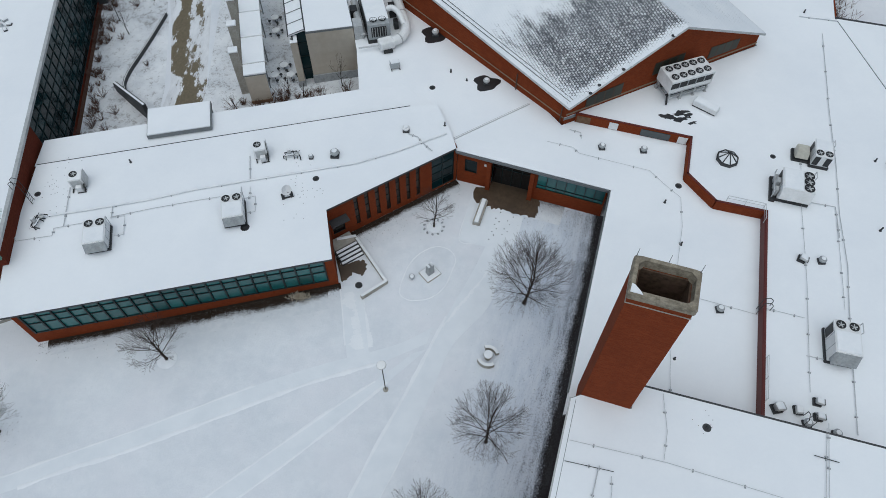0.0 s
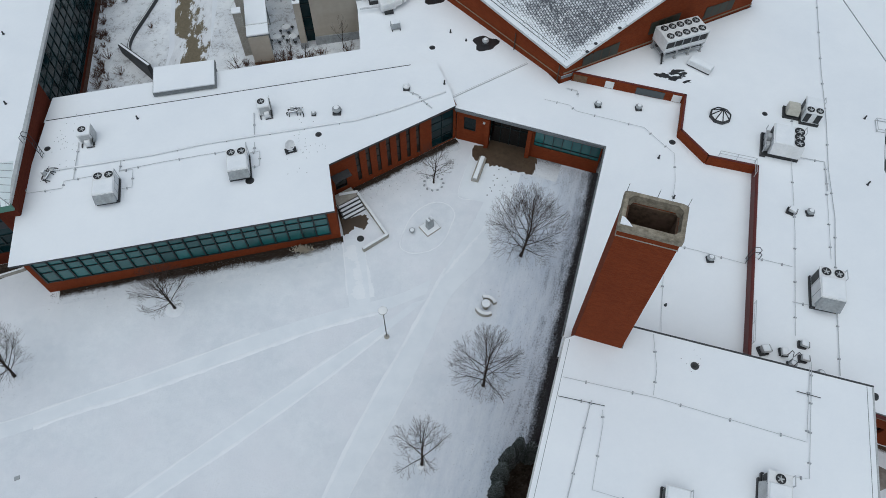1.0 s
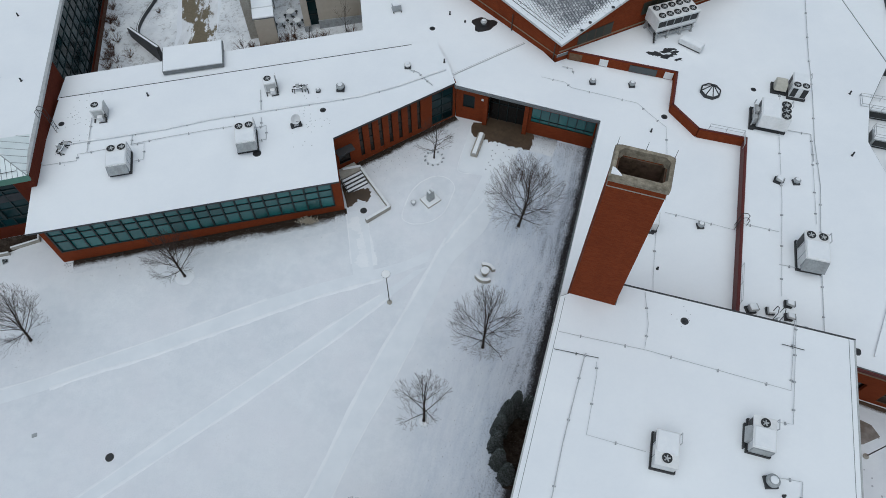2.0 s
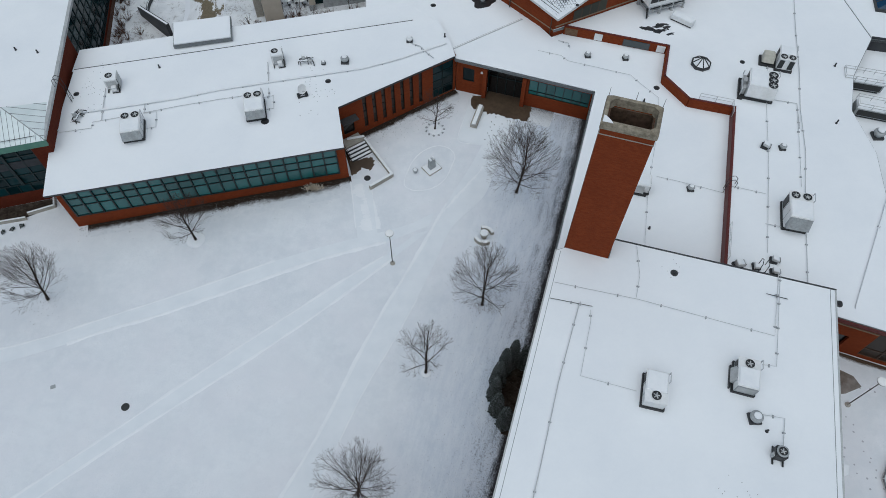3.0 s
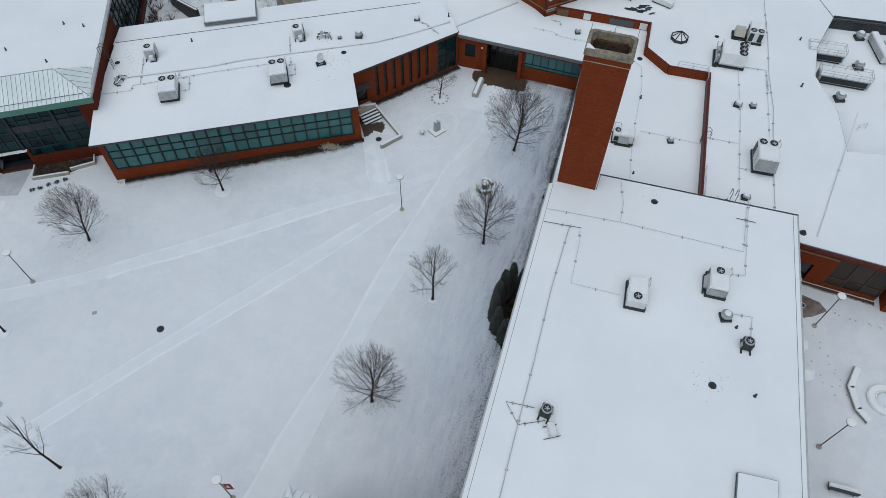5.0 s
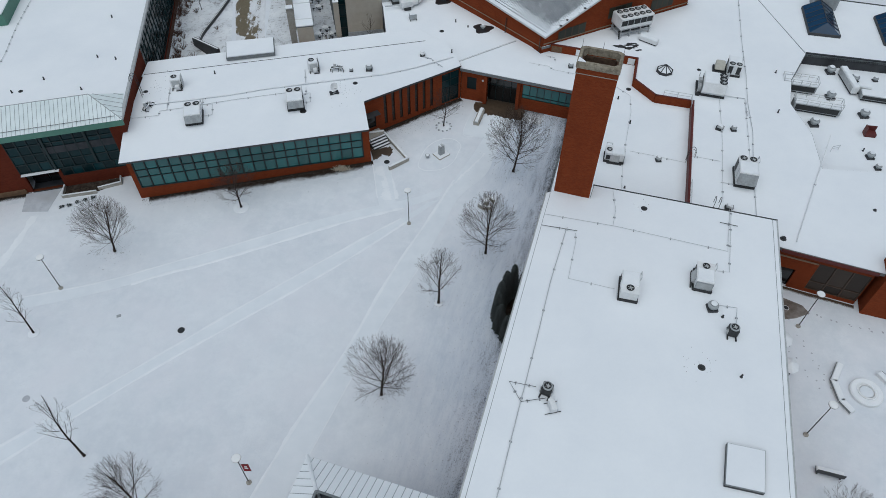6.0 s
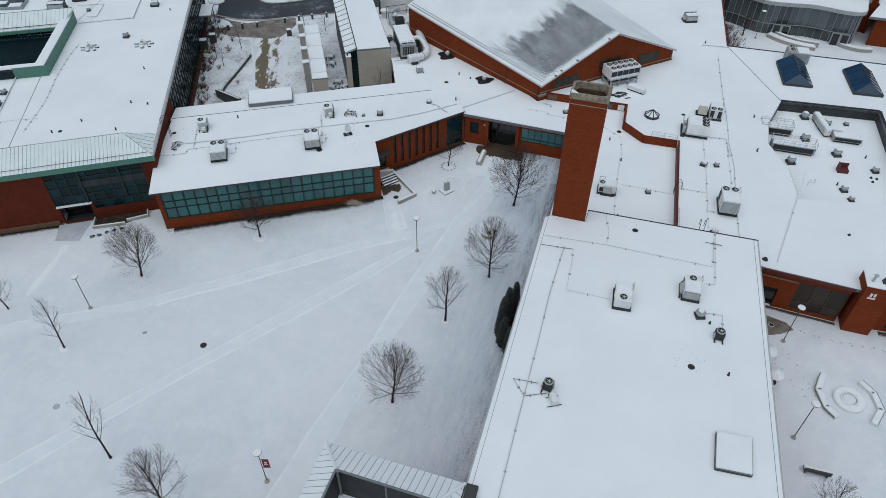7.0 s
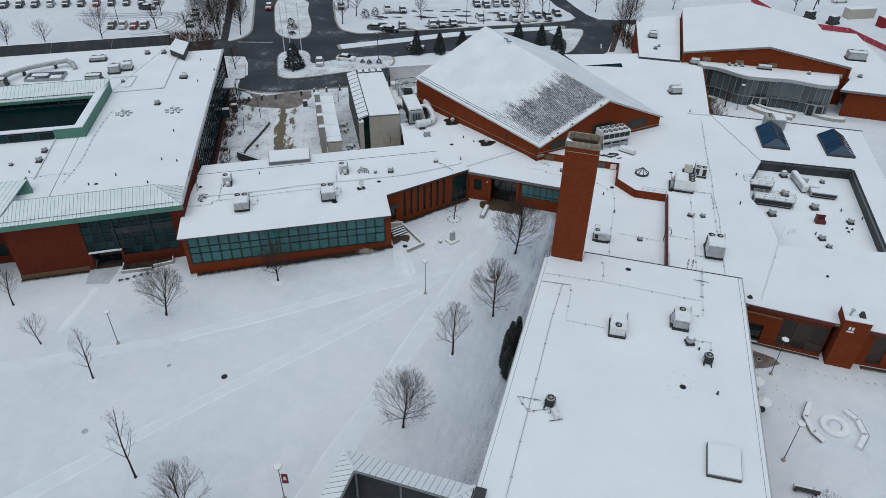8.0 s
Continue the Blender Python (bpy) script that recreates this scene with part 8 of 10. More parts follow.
# ---- grass and shrubs ----
def build_grass():
    rng = random.Random(9)
    g = Geo()

    def tuft(x, y, s):
        z = gz(x)
        for _ in range(2):
            a = rng.uniform(0, math.pi)
            dx, dy = math.cos(a) * s * 0.5, math.sin(a) * s * 0.5
            g.add([(x - dx, y - dy, z), (x + dx, y + dy, z), (x + dx * 0.2 + rng.gauss(0, 0.02), y + dy * 0.2, z + s * rng.uniform(0.5, 1.0))], [(0, 1, 2)])
    w0, w1 = (16.0, 40.5), (-3.0, -22.0)
    nx, ny = -0.957, 0.29
    for _ in range(5500):
        t = rng.random()
        d = rng.expovariate(1 / 2.2)
        if d > 11:
            continue
        p = lerp(w0, w1, t)
        x, y = p[0] + nx * d, p[1] + ny * d
        tuft(x, y, rng.uniform(0.02, 0.075) * (1.6 if d < 1.2 else 1.0))
    for _ in range(1200):
        t = rng.random()
        d = rng.expovariate(1 / 0.45)
        p = lerp((-37.4, 27.4), (-10.1, 33.2), t)
        tuft(p[0] + 0.21 * d, p[1] - 0.977 * d, rng.uniform(0.04, 0.11))
    for _ in range(1000):
        t = rng.random()
        d = rng.expovariate(1 / 0.8)
        p = lerp((-10.8, 38.0), (1.3, 45.8), t)
        tuft(p[0] + 0.53 * d, p[1] - 0.85 * d, rng.uniform(0.03, 0.08))
    for _ in range(1000):
        t = rng.random()
        d = rng.expovariate(1 / 1.2)
        p = lerp((8.6, 43.2), (15.8, 40.8), t)
        tuft(p[0] - 0.32 * d, p[1] - 0.95 * d, rng.uniform(0.035, 0.085))
    for cx, cy, r, n in ((7.6, 31, 2.6, 260), (3.5, 17.9, 2.2, 200), (-7.1, 0.7, 2.0, 120), (-38.1, 19.2, 2.0, 140), (-1.7, 11.2, 1.6, 80)):
        for _ in range(n):
            a, d = rng.uniform(0, 6.28), abs(rng.gauss(0, r * 0.6))
            tuft(cx + d * math.cos(a), cy + d * math.sin(a), rng.uniform(0.04, 0.09))
    solid("grass", g, GRASS, "thin winter grass poking through snow near the walls", "grass", "stuff")
    # planted strip below the west building's glass wall, and beds of the service court
    g = Geo()

    def twigs(x, y, s):
        z = gz(x)
        for _ in range(4):
            a = rng.uniform(0, 6.28)
            d = Vector((math.cos(a) * 0.5, math.sin(a) * 0.5, 1)).normalized()
            g.cyl((x, y, z), Vector((x, y, z)) + d * s, 0.02, 0.008, 3, caps=False)

    def bush(x, y, s):
        z = gz(x)
        for _ in range(rng.randint(14, 26)):
            a, e = rng.uniform(0, 6.28), rng.uniform(0.2, 1.0)
            d = Vector((math.cos(a) * e, math.sin(a) * e, 1)).normalized()
            q = Vector((x + 0.08 * math.cos(a), y + 0.08 * math.sin(a), z))
            tip = q + d * s * rng.uniform(0.6, 1.0)
            g.cyl(q, tip, 0.022, 0.008, 3, caps=False)
            for _ in range(2):
                b2 = q.lerp(tip, rng.uniform(0.4, 0.8))
                g.cyl(b2, b2 + (d + Vector((rng.gauss(0, 0.5), rng.gauss(0, 0.5), 0.2))).normalized() * s * 0.35, 0.012, 0.006, 3, caps=False)
    for _ in range(110):
        y = rng.uniform(47, 88)
        d = abs(rng.gauss(0, 1.7)) + 0.3
        bush(-38.2 - 0.152 * (y - 32) + d, y, rng.uniform(0.5, 1.5))
    for _ in range(34):
        bush(rng.uniform(-23.5, -10.3), rng.uniform(57.6, 59.6), rng.uniform(0.4, 0.9))
    for x, y, sz in ((-18.4, 58.0, 2.4), (-15.4, 58.2, 2.0), (-14.0, 58.6, 1.7), (-23.9, 56.8, 2.2), (-21.8, 57.2, 1.2), (-20.9, 57.4, 1.1), (-11.0, 59.6, 1.6), (-19.6, 57.8, 1.2)):
        bush(x, y, sz)
    for _ in range(700):
        y = rng.uniform(66.5, 84.0)
        twigs(45.8 + (y - 64.8) * 0.259 + 0.4 + abs(rng.gauss(0, 1.6)), y, rng.uniform(0.4, 1.1))
    solid("shrubs", g, SHRUB, "dry leafless shrubs in the planting strip", "shrubs", "stuff")


build_grass()


def soil_strip(p0, p1, w, label, mat=SOILSHADEFADE, lift=0.012):
    """Bare ground along a wall, w wide, on the right of p0-p1."""
    L = dist(p0, p1)
    n = max(2, int(L / 2))
    g = Geo()
    vs = []
    for i in range(n + 1):
        for y in (0.0, -w):
            q = lerp(p0, p1, i / n)
            vs.append((L * i / n, y, gz(q[0] + y * (p0[1] - p1[1]) / L) + lift))
    g.add(vs, [(2 * i + 1, 2 * i + 3, 2 * i + 2, 2 * i) for i in range(n)])
    return solid("bare_soil", g, mat, label, "ground", "structure", "", run_pose(p0, p1))


# these two dark strips hold bare soil plus the eave's shade, painted in
soil_strip((-36.6, 27.9), (-9.9, 33.55), 1.7, "dark bare soil and painted shade under the wing's eave")
soil_strip((-27.5, 29.8), (-11.2, 33.25), 2.6, "wide dark bare soil and painted shade under the wing's eave", SOILSHADEFADE, 0.02)
soil_strip((-59.9, 26.4), (-51.0, 28.6), 1.6, "dark bare soil below the stone plinth")
soil_strip((-10.9, 38.4), (1.4, 46.0), 1.6, "dark bare soil below the slit windows")
soil_strip((9.2, 43.45), (12.6, 42.3), 2.6, "thin grass below the teal windows", GRASSFADE, 0.02)
soil_strip((45.2, 65.6), (50.4, 86.0), 4.5, "brown planting along the garden court wall", MULCHFADE)
soil_strip((-46.4, 88.0), (-40.0, 46.8), 4.0, "reddish mulch below the glass wall", MULCHFADE)


sheet("planting_bed", [(4.7, 5.6), (4.5, 8.2), (4.9, 10.2), (6.0, 11.8), (8.2, 12.4), (6.2, 5.2)], 0.03, MULCH, "dark bare bed behind the arborvitae", "planting bed")


# ---- paths in the snow ----
def ridge(name, pts, w, h, label, seed):
    """A low uneven ridge of snow along a line."""
    rng = random.Random(seed)
    run = smooth_run(pts, 22)
    g = Geo()
    vs = []
    drift = 0.0
    for i, p in enumerate(run):
        a, b = run[max(0, i - 1)], run[min(len(run) - 1, i + 1)]
        L = dist(a, b)
        nx, ny = -(b[1] - a[1]) / L, (b[0] - a[0]) / L
        drift = drift * 0.9 + rng.gauss(0, 0.12)
        ww = 2.0 * w * (1 + 0.35 * math.sin(i * 0.31 + seed) * math.sin(i * 0.13)) * rng.uniform(0.85, 1.15)
        off = 0.05 * drift
        hh = 0.6 * h * rng.uniform(0.6, 1.0)
        for s, z in ((-1, -0.01), (-0.45, hh * 0.8), (0.4, hh), (1, -0.01)):
            vs.append((p[0] + nx * (s * ww / 2 + off), p[1] + ny * (s * ww / 2 + off), gz(p[0]) + 0.01 + z))
    fs = []
    for i in range(len(run) - 1):
        for k in range(3):
            a = i * 4 + k
            fs.append((a, a + 4, a + 5, a + 1))
    g.add(vs, fs)
    solid(name, g, RIDGE, label, "snow ridge", "structure", smooth=True)


def path(pts, w, label, lift=0.015):
    sheet("pavement", band(smooth_run(pts, 10), w), lift, PATHSNOW, label)


PA_S = [(-62, 7.6), (-52, 9.6), (-41.3, 12.4), (-34.96, 14.5), (-30.9, 16.1), (-26.9, 17.35), (-23.0, 18.9), (-18.9, 20.5), (-12.85, 22.95), (-9.0, 24.2), (-5.8, 25.1)]
PA_N = [(-62, 9.6), (-50, 11.8), (-41.0, 14.0), (-36.8, 15.3), (-32.9, 16.8), (-25.6, 19.5), (-21.0, 21.4), (-16.7, 23.1), (-11.4, 24.9), (-4.3, 26.9)]
PB_N = [(-47, -8.6), (-36.9, -0.3), (-29.0, 5.9), (-20.3, 12.8), (-10.4, 20.3), (-6.0, 23.4)]
PB_S = [(-46, -10.3), (-36.4, -1.7), (-28.7, 4.6), (-23.2, 8.7), (-16.7, 13.5), (-10.3, 18.6), (-4.9, 23.3), (-1.5, 26.4)]
PC_W = [(-21.8, -17.5), (-17.6, -8.6), (-14.6, -1.8), (-10.75, 5.8), (-6.8, 15.1), (-2.4, 24.0), (0.3, 29.7), (2.7, 34.2)]
PC_E = [(-18.6, -17.8), (-14.6, -8.4), (-11.9, -1.8), (-9.2, 4.7), (-7.0, 9.9), (-4.6, 14.5), (-2.6, 18.7), (-0.9, 22.6), (0.8, 26.7), (4.2, 30.6)]


def path_between(a, b, lift, label):
    """A path whose two edges are the curves a and b."""
    sheet("pavement", smooth_run(a, 8) + smooth_run(b, 8)[::-1], lift, PATHSNOW, label)


path_between(PA_S + [(-1.5, 27.0)], PA_N + [(-1.0, 28.6)], 0.015, "snow-covered path across the lawn")
path_between(PB_N + [(-2.8, 26.0)], PB_S, 0.019, "snow-covered path across the lawn")
path_between(PC_W + [(4.6, 38.5), (5.0, 41.5)], PC_E + [(5.6, 34.4), (7.4, 38.4), (8.2, 41.0)], 0.023, "snow-covered path to the court entrance")
sheet("pavement", [(3.2, 44.6), (2.45, 41.7), (1.6, 38.3), (3.1, 37.7), (6.0, 37.0), (7.6, 40.8)], 0.027, PATHSNOW, "snow-covered paving beside the bench")
path([(-8.8, 33.2), (-7.9, 27.1), (-7.6, 25.4)], 2.0, "straight snow-covered walk from the steps", 0.027)
ridge("snow_ridge", PA_S[3:], 0.20, 0.06, "bright ridge of snow along a path edge", 1)
ridge("snow_ridge", PA_N[1:-2], 0.13, 0.03, "faint ridge of snow along a path edge", 2)
ridge("snow_ridge", PB_N, 0.15, 0.045, "bright ridge of snow along a path edge", 3)
ridge("snow_ridge", PB_S[:-1], 0.14, 0.045, "bright ridge of snow along a path edge", 4)
ridge("snow_ridge", PC_W[:-1], 0.19, 0.05, "bright ridge of snow along a path edge", 5)
ridge("snow_ridge", PC_E[1:7], 0.09, 0.025, "faint ridge of snow along a path edge", 6)
ridge("snow_ridge", [(-49.2, 24.6), (-49.6, 20.5), (-50.4, 16.0)], 0.4, 0.03, "pale trodden track in the snow", 7)
ridge("snow_ridge", [(-9.85, 32.8), (-8.9, 26.9)], 0.12, 0.03, "thin ridge of snow beside the walk", 8)
ridge("snow_ridge", [(-8.4, 32.6), (-7.6, 29.5), (-7.0, 26.6)], 1.1, 0.025, "bright band of clean snow on the walk", 12)
ridge("snow_ridge", [(0.0, 28.6), (2.2, 31.4), (4.4, 34.4)], 0.45, 0.03, "scuffed snow where paths meet", 9)
ridge("snow_ridge", [(-4.0, 33.5), (-4.1, 32.2), (-3.1, 31.5), (-1.3, 31.7), (0.1, 32.8), (0.9, 34.7), (1.25, 36.0), (0.65, 37.1), (-0.5, 37.5), (-1.6, 37.2), (-2.7, 36.3), (-3.5, 35.0), (-4.0, 33.5)], 0.06, 0.03, "low oval rim of snow round the stone monument", 10)
ridge("snow_ridge", [(2.45, 41.7), (1.6, 38.3), (3.1, 37.7)], 0.04, 0.02, "snow lip along the paving edge", 11)

rng = random.Random(31)


def tracks(name, pts, label, step=0.55, r=0.11, mat=COPING, wob=0.18):
    run = smooth_run(pts, 12)
    g = Geo()
    acc, side = 0.0, 1
    for a, b in zip(run, run[1:]):
        acc += dist(a, b)
        if acc >= step:
            acc, side = 0.0, -side
            x, y = a[0] + side * wob + rng.gauss(0, 0.05), a[1] + rng.gauss(0, 0.08)
            g.lathe([(r * rng.uniform(0.7, 1.2), 0.0), (r * 0.7, 0.006)], c=(x, y, gz(x) + 0.022), n=7)
    solid(name, g, mat, label, "footprints", "stuff")


tracks("footprints", [(33.4, 8.5), (36, 9.6), (40, 8.2), (46, 6.5), (52, 5.8)], "line of footprints in the east court snow", 0.45, 0.10, TRACK)
tracks("footprints", [(32.6, 8.0), (33.2, 4.2), (34.6, 0.8)], "line of footprints in the east court snow", 0.5, 0.09, TRACK)
tracks("footprints", [(34.4, 7.2), (35.2, 3.5), (35.4, 0.5)], "line of footprints in the east court snow", 0.5, 0.09, TRACK)
tracks("footprints", [(4.6, 37.9), (5.4, 39.9), (5.9, 42.0)], "dark footprints in the court snow", 0.4, 0.10, DARKTRIM)
tracks("footprints", [(6.0, 38.5), (6.6, 39.8), (7.1, 41.1)], "dark footprints in the court snow", 0.4, 0.09, COPING)


# ---- court furniture ----
def lamp_post(x, y, h=5.4, banner=False, label="dark lamp post with a flat white disc lamp"):
    v = thing("lamp_post", label, "street lamp", pose(x, y, gz(x)), "lamp posts")
    part("base", Geo().lathe([(0.24, -0.1), (0.24, 0.1), (0.12, 0.16), (0.09, 0.35)], n=14), CONC, v)
    part("pole", Geo().cyl((0, 0, 0.1), (0, 0, h - 0.25), 0.05, 0.038, 10), POLE, v)
    d = part("lamp_head", Geo().lathe([(0.06, h - 0.3), (0.15, h - 0.2), (0.38, h - 0.1), (0.40, h - 0.03), (0.34, h)], n=24), POLE, v)
    part("snow_cap", Geo().lathe([(0.39, h - 0.02), (0.36, h + 0.04), (0.2, h + 0.07), (0.05, h + 0.08)], n=24), CREAM, d, "white snow-covered disc")
    if banner:
        part("arm", Geo().cyl((0, 0, 3.9), (0.75, 0, 3.9), 0.02, 0.02, 6).cyl((0, 0, 2.5), (0.75, 0, 2.5), 0.02, 0.02, 6), POLE, v)
        b = part("banner", Geo().box(0.42, 0, 2.52, 0.6, 0.03, 1.36), MAROON, v, "maroon cloth banner")
        part("banner_mark", Geo().box(0.42, -0.02, 3.0, 0.3, 0.01, 0.12).box(0.42, -0.02, 3.25, 0.22, 0.01, 0.25), CREAM, b, "pale mark")
    return v


lamp_post(-5.05, 22.6)
lamp_post(-42.3, 14.0, 5.2)
lamp_post(-18.2, -7.6, 5.1, True, "dark lamp post with white disc lamp and maroon banner")
lamp_post(31.45, -3.75, 5.7)
lamp_post(34.85, 8.0, 5.5)
lamp_post(47.0, 3.2, 5.5)
lamp_post(56.4, 79.4, 5.2)


def manhole(x, y, r, label, frame=WATERMARK, lid=DARKMETAL):
    v = thing("manhole_cover", label, "manhole cover", pose(x, y, gz(x)), "manhole covers")
    part("frame", Geo().lathe([(r, 0.0), (r, 0.045), (r * 0.85, 0.05), (r * 0.85, 0.02)], n=22), frame, v)
    part("lid", Geo().lathe([(r * 0.84, 0.0), (r * 0.84, 0.04), (r * 0.78, 0.045)], n=22), lid, v)


manhole(-28.0, 8.4, 0.36, "dark round manhole cover clear of snow")
manhole(-8.1, 33.2, 0.36, "dark round drain cover on the entrance paving")
manhole(-40.9, 0.8, 0.34, "pale round cover showing through snow", TRACK, TRACK)
manhole(34.4, 10.3, 0.3, "pale ring round a drain cover in wet paving", UNITWHITE)
for x, y in ((-35.0, 10.35),):
    v = thing("valve_box", "small valve box lid half under snow", "valve box", pose(x, y, gz(x), 0, 0, 20))
    part("lid", Geo().cbox(pose(0, 0, 0), 0.45, 0.35, 0.05, 0.03), UNITGREY, v)


def low_wall(name, pts, w, h, label, category, mat=CONC, base=0.0, parent_label=""):
    v = thing(name, label, category)
    for a, b in zip(pts, pts[1:]):
        m = run_pose(a, b, gz(a[0]) - 0.2 + base)
        part("wall", Geo().obox(m @ pose(dist(a, b) / 2, 0, 0), dist(a, b) + w * 0.4, w, h + 0.2), mat, v)
        part("snow_cap", Geo().cbox(m @ pose(dist(a, b) / 2, 0, h + 0.2), dist(a, b) + w * 0.3, w * 0.96, 0.09, 0.04), SNOWCAP, v)
    return v


low_wall("retaining_wall", [(-8.7, 38.5), (-5.45, 33.4), (-7.7, 31.75)], 0.28, 0.5, "low concrete wall with snow beside the entrance steps", "wall")
low_wall("retaining_wall", [(-10.5, 38.1), (-8.7, 38.5)], 0.3, 0.75, "low concrete cheek wall beside the steps", "wall")


def build_steps():
    v = thing("entrance_steps", "four concrete steps with snow up to the wing door", "stairs")
    ax = Vector((0.83, 0.56, 0)).normalized()
    up = Vector((-0.56, 0.83, 0)).normalized()
    c = Vector((-8.9, 36.2, gz(-9)))
    ang = math.degrees(math.atan2(ax.y, ax.x))
    for i in range(4):
        p = c + up * (i * 0.36)
        part("step", Geo().obox(pose(p.x, p.y, p.z - 0.2, 0, 0, ang), 2.4, 0.4, 0.2 + 0.17 * (i + 1)), DARKTRIM, v)
        part("snow_tread", Geo().cbox(pose(p.x, p.y, p.z + 0.17 * (i + 1), 0, 0, ang), 2.35, 0.26, 0.05, 0.02), SNOWCAP, v)
    p = c + up * 2.0
    part("landing", Geo().obox(pose(p.x, p.y, p.z - 0.2, 0, 0, ang), 2.4, 1.3, 0.2 + 0.7), CONC, v)
    part("handrail", Geo().tube([tuple(c - ax * 1.25 - up * 0.1 + Vector((0, 0, 0.9))), tuple(c - ax * 1.25 + up * 1.6 + Vector((0, 0, 1.6)))], 0.03, 6), DARKMETAL, v)


build_steps()
rngs = random.Random(43)
sheet("wet_paving", [(x + rngs.gauss(0, 0.08), y + rngs.gauss(0, 0.08)) for x, y in smooth_run([(-9.95, 33.6), (-9.2, 33.9), (-8.7, 34.7), (-8.0, 34.3), (-7.5, 34.9), (-7.6, 35.8), (-8.3, 36.1), (-9.3, 35.6), (-10.2, 35.9), (-10.5, 36.9)], 5)], 0.045, WETPAVE, "dark wet ground beside the entrance steps")


def build_monument():
    v = thing("stone_monument", "grey stone pillar monument on a square slab in snow", "monument", pose(-1.25, 34.4, gz(-1), 0, 0, 38))
    part("slab", Geo().cbox(pose(0, 0, -0.1), 1.7, 1.5, 0.22, 0.04), CONC, v)
    part("snow_layer", Geo().cbox(pose(0, 0, 0.12), 1.6, 1.4, 0.05, 0.03), SNOWCAP, v)
    part("pillar", Geo().obox(pose(0, 0, 0.15), 0.72, 0.5, 1.35, 0.86), UNITGREY, v, "grey stone pillar")
    part("top", Geo().obox(pose(-0.2, 0, 1.5), 0.2, 0.4, 0.16, 0.8).obox(pose(0.2, 0, 1.5), 0.2, 0.4, 0.22, 0.7), SNOWCAP, v)
    u = thing("stone_urn", "small dark stone urn dusted with snow", "urn", pose(-3.0, 33.9, gz(-3)))
    part("bowl", Geo().lathe([(0.16, 0), (0.22, 0.2), (0.3, 0.4), (0.24, 0.45)], n=12), UNITGREY, u)
    part("snow_cap", Geo().lathe([(0.24, 0.43), (0.1, 0.55)], n=10), SNOWCAP, u)


build_monument()


def build_bench():
    a, b = (3.35, 40.0), (4.3, 42.9)
    v = thing("planter_bench", "long concrete bench block under snow near the entrance", "bench")
    m = run_pose(a, b, gz(4))
    L = dist(a, b)
    part("block", Geo().obox(m @ pose(L / 2, 0, -0.1), L, 0.75, 0.6), CONC, v)
    part("seat", Geo().cbox(m @ pose(L / 2, 0, 0.5), L + 0.1, 0.5, 0.12, 0.04), GALV, v)
    part("snow_cap", Geo().cbox(m @ pose(L / 2, 0, 0.62), L, 0.42, 0.08, 0.04), SNOWCAP, v)


build_bench()
rngw = random.Random(41)
edge = smooth_run([(3.45, 44.9), (3.2, 43.4), (4.17, 42.5), (5.5, 42.05), (6.75, 41.7), (7.6, 41.3), (9.3, 40.95), (9.8, 41.8), (10.0, 42.9), (9.3, 43.5)], 6)
edge = [(x + rngw.gauss(0, 0.07), y + rngw.gauss(0, 0.09)) for x, y in edge]
sheet("wet_paving", [(9.3, 45.3), (5.4, 46.6), (4.9, 44.75)] + edge, 0.032, WETPAVE, "wet brown paving before the court entrance")


def arc_seat(cx, cy, r0, r1, a0, a1, z, h, label, category="bench", mat=CONC, name="curved_bench", group="curved benches"):
    v = thing(name, label, category, pose(cx, cy, z), group)
    n = 10

    def sector(q0, q1):
        return [(q1 * math.cos(math.radians(a0 + (a1 - a0) * i / n)), q1 * math.sin(math.radians(a0 + (a1 - a0) * i / n))) for i in range(n + 1)] + [(q0 * math.cos(math.radians(a0 + (a1 - a0) * i / n)), q0 * math.sin(math.radians(a0 + (a1 - a0) * i / n))) for i in range(n, -1, -1)]
    part("seat", Geo().prism(sector(r0, r1), -0.1, h), mat, v)
    part("snow_cap", Geo().prism(sector(r0 + 0.03, r1 - 0.03), h, h + 0.08), SNOWCAP, v)


def build_round_table():
    x, y = 4.0, 25.5
    v = thing("round_table", "round concrete table under snow between curved benches", "table", pose(x, y, gz(x)))
    part("pedestal", Geo().lathe([(0.3, -0.1), (0.25, 0.65)], n=14), CONC, v)
    part("tabletop", Geo().lathe([(0.4, 0.65), (0.45, 0.7), (0.43, 0.76)], n=20), CONC, v)
    part("snow_cap", Geo().lathe([(0.42, 0.76), (0.38, 0.84), (0.2, 0.87)], n=20), SNOWCAP, v)
    arc_seat(x, y, 0.72, 1.05, 200, 300, gz(x), 0.45, "curved concrete bench under snow")
    arc_seat(x, y, 0.72, 1.05, 15, 105, gz(x), 0.45, "curved concrete bench under snow")


build_round_table()
for i in range(11):
    a = i * 0.571
    v = thing("edging_stone", "small dark edging stone round a tree", "stone", pose(-0.9 + 1.0 * math.cos(a), 39.9 + 0.95 * math.sin(a), gz(-1), 0, 0, i * 40), "edging stones")
    part("stone", Geo().cbox(pose(0, 0, -0.03), 0.26, 0.18, 0.16, 0.05), UNITGREY, v)

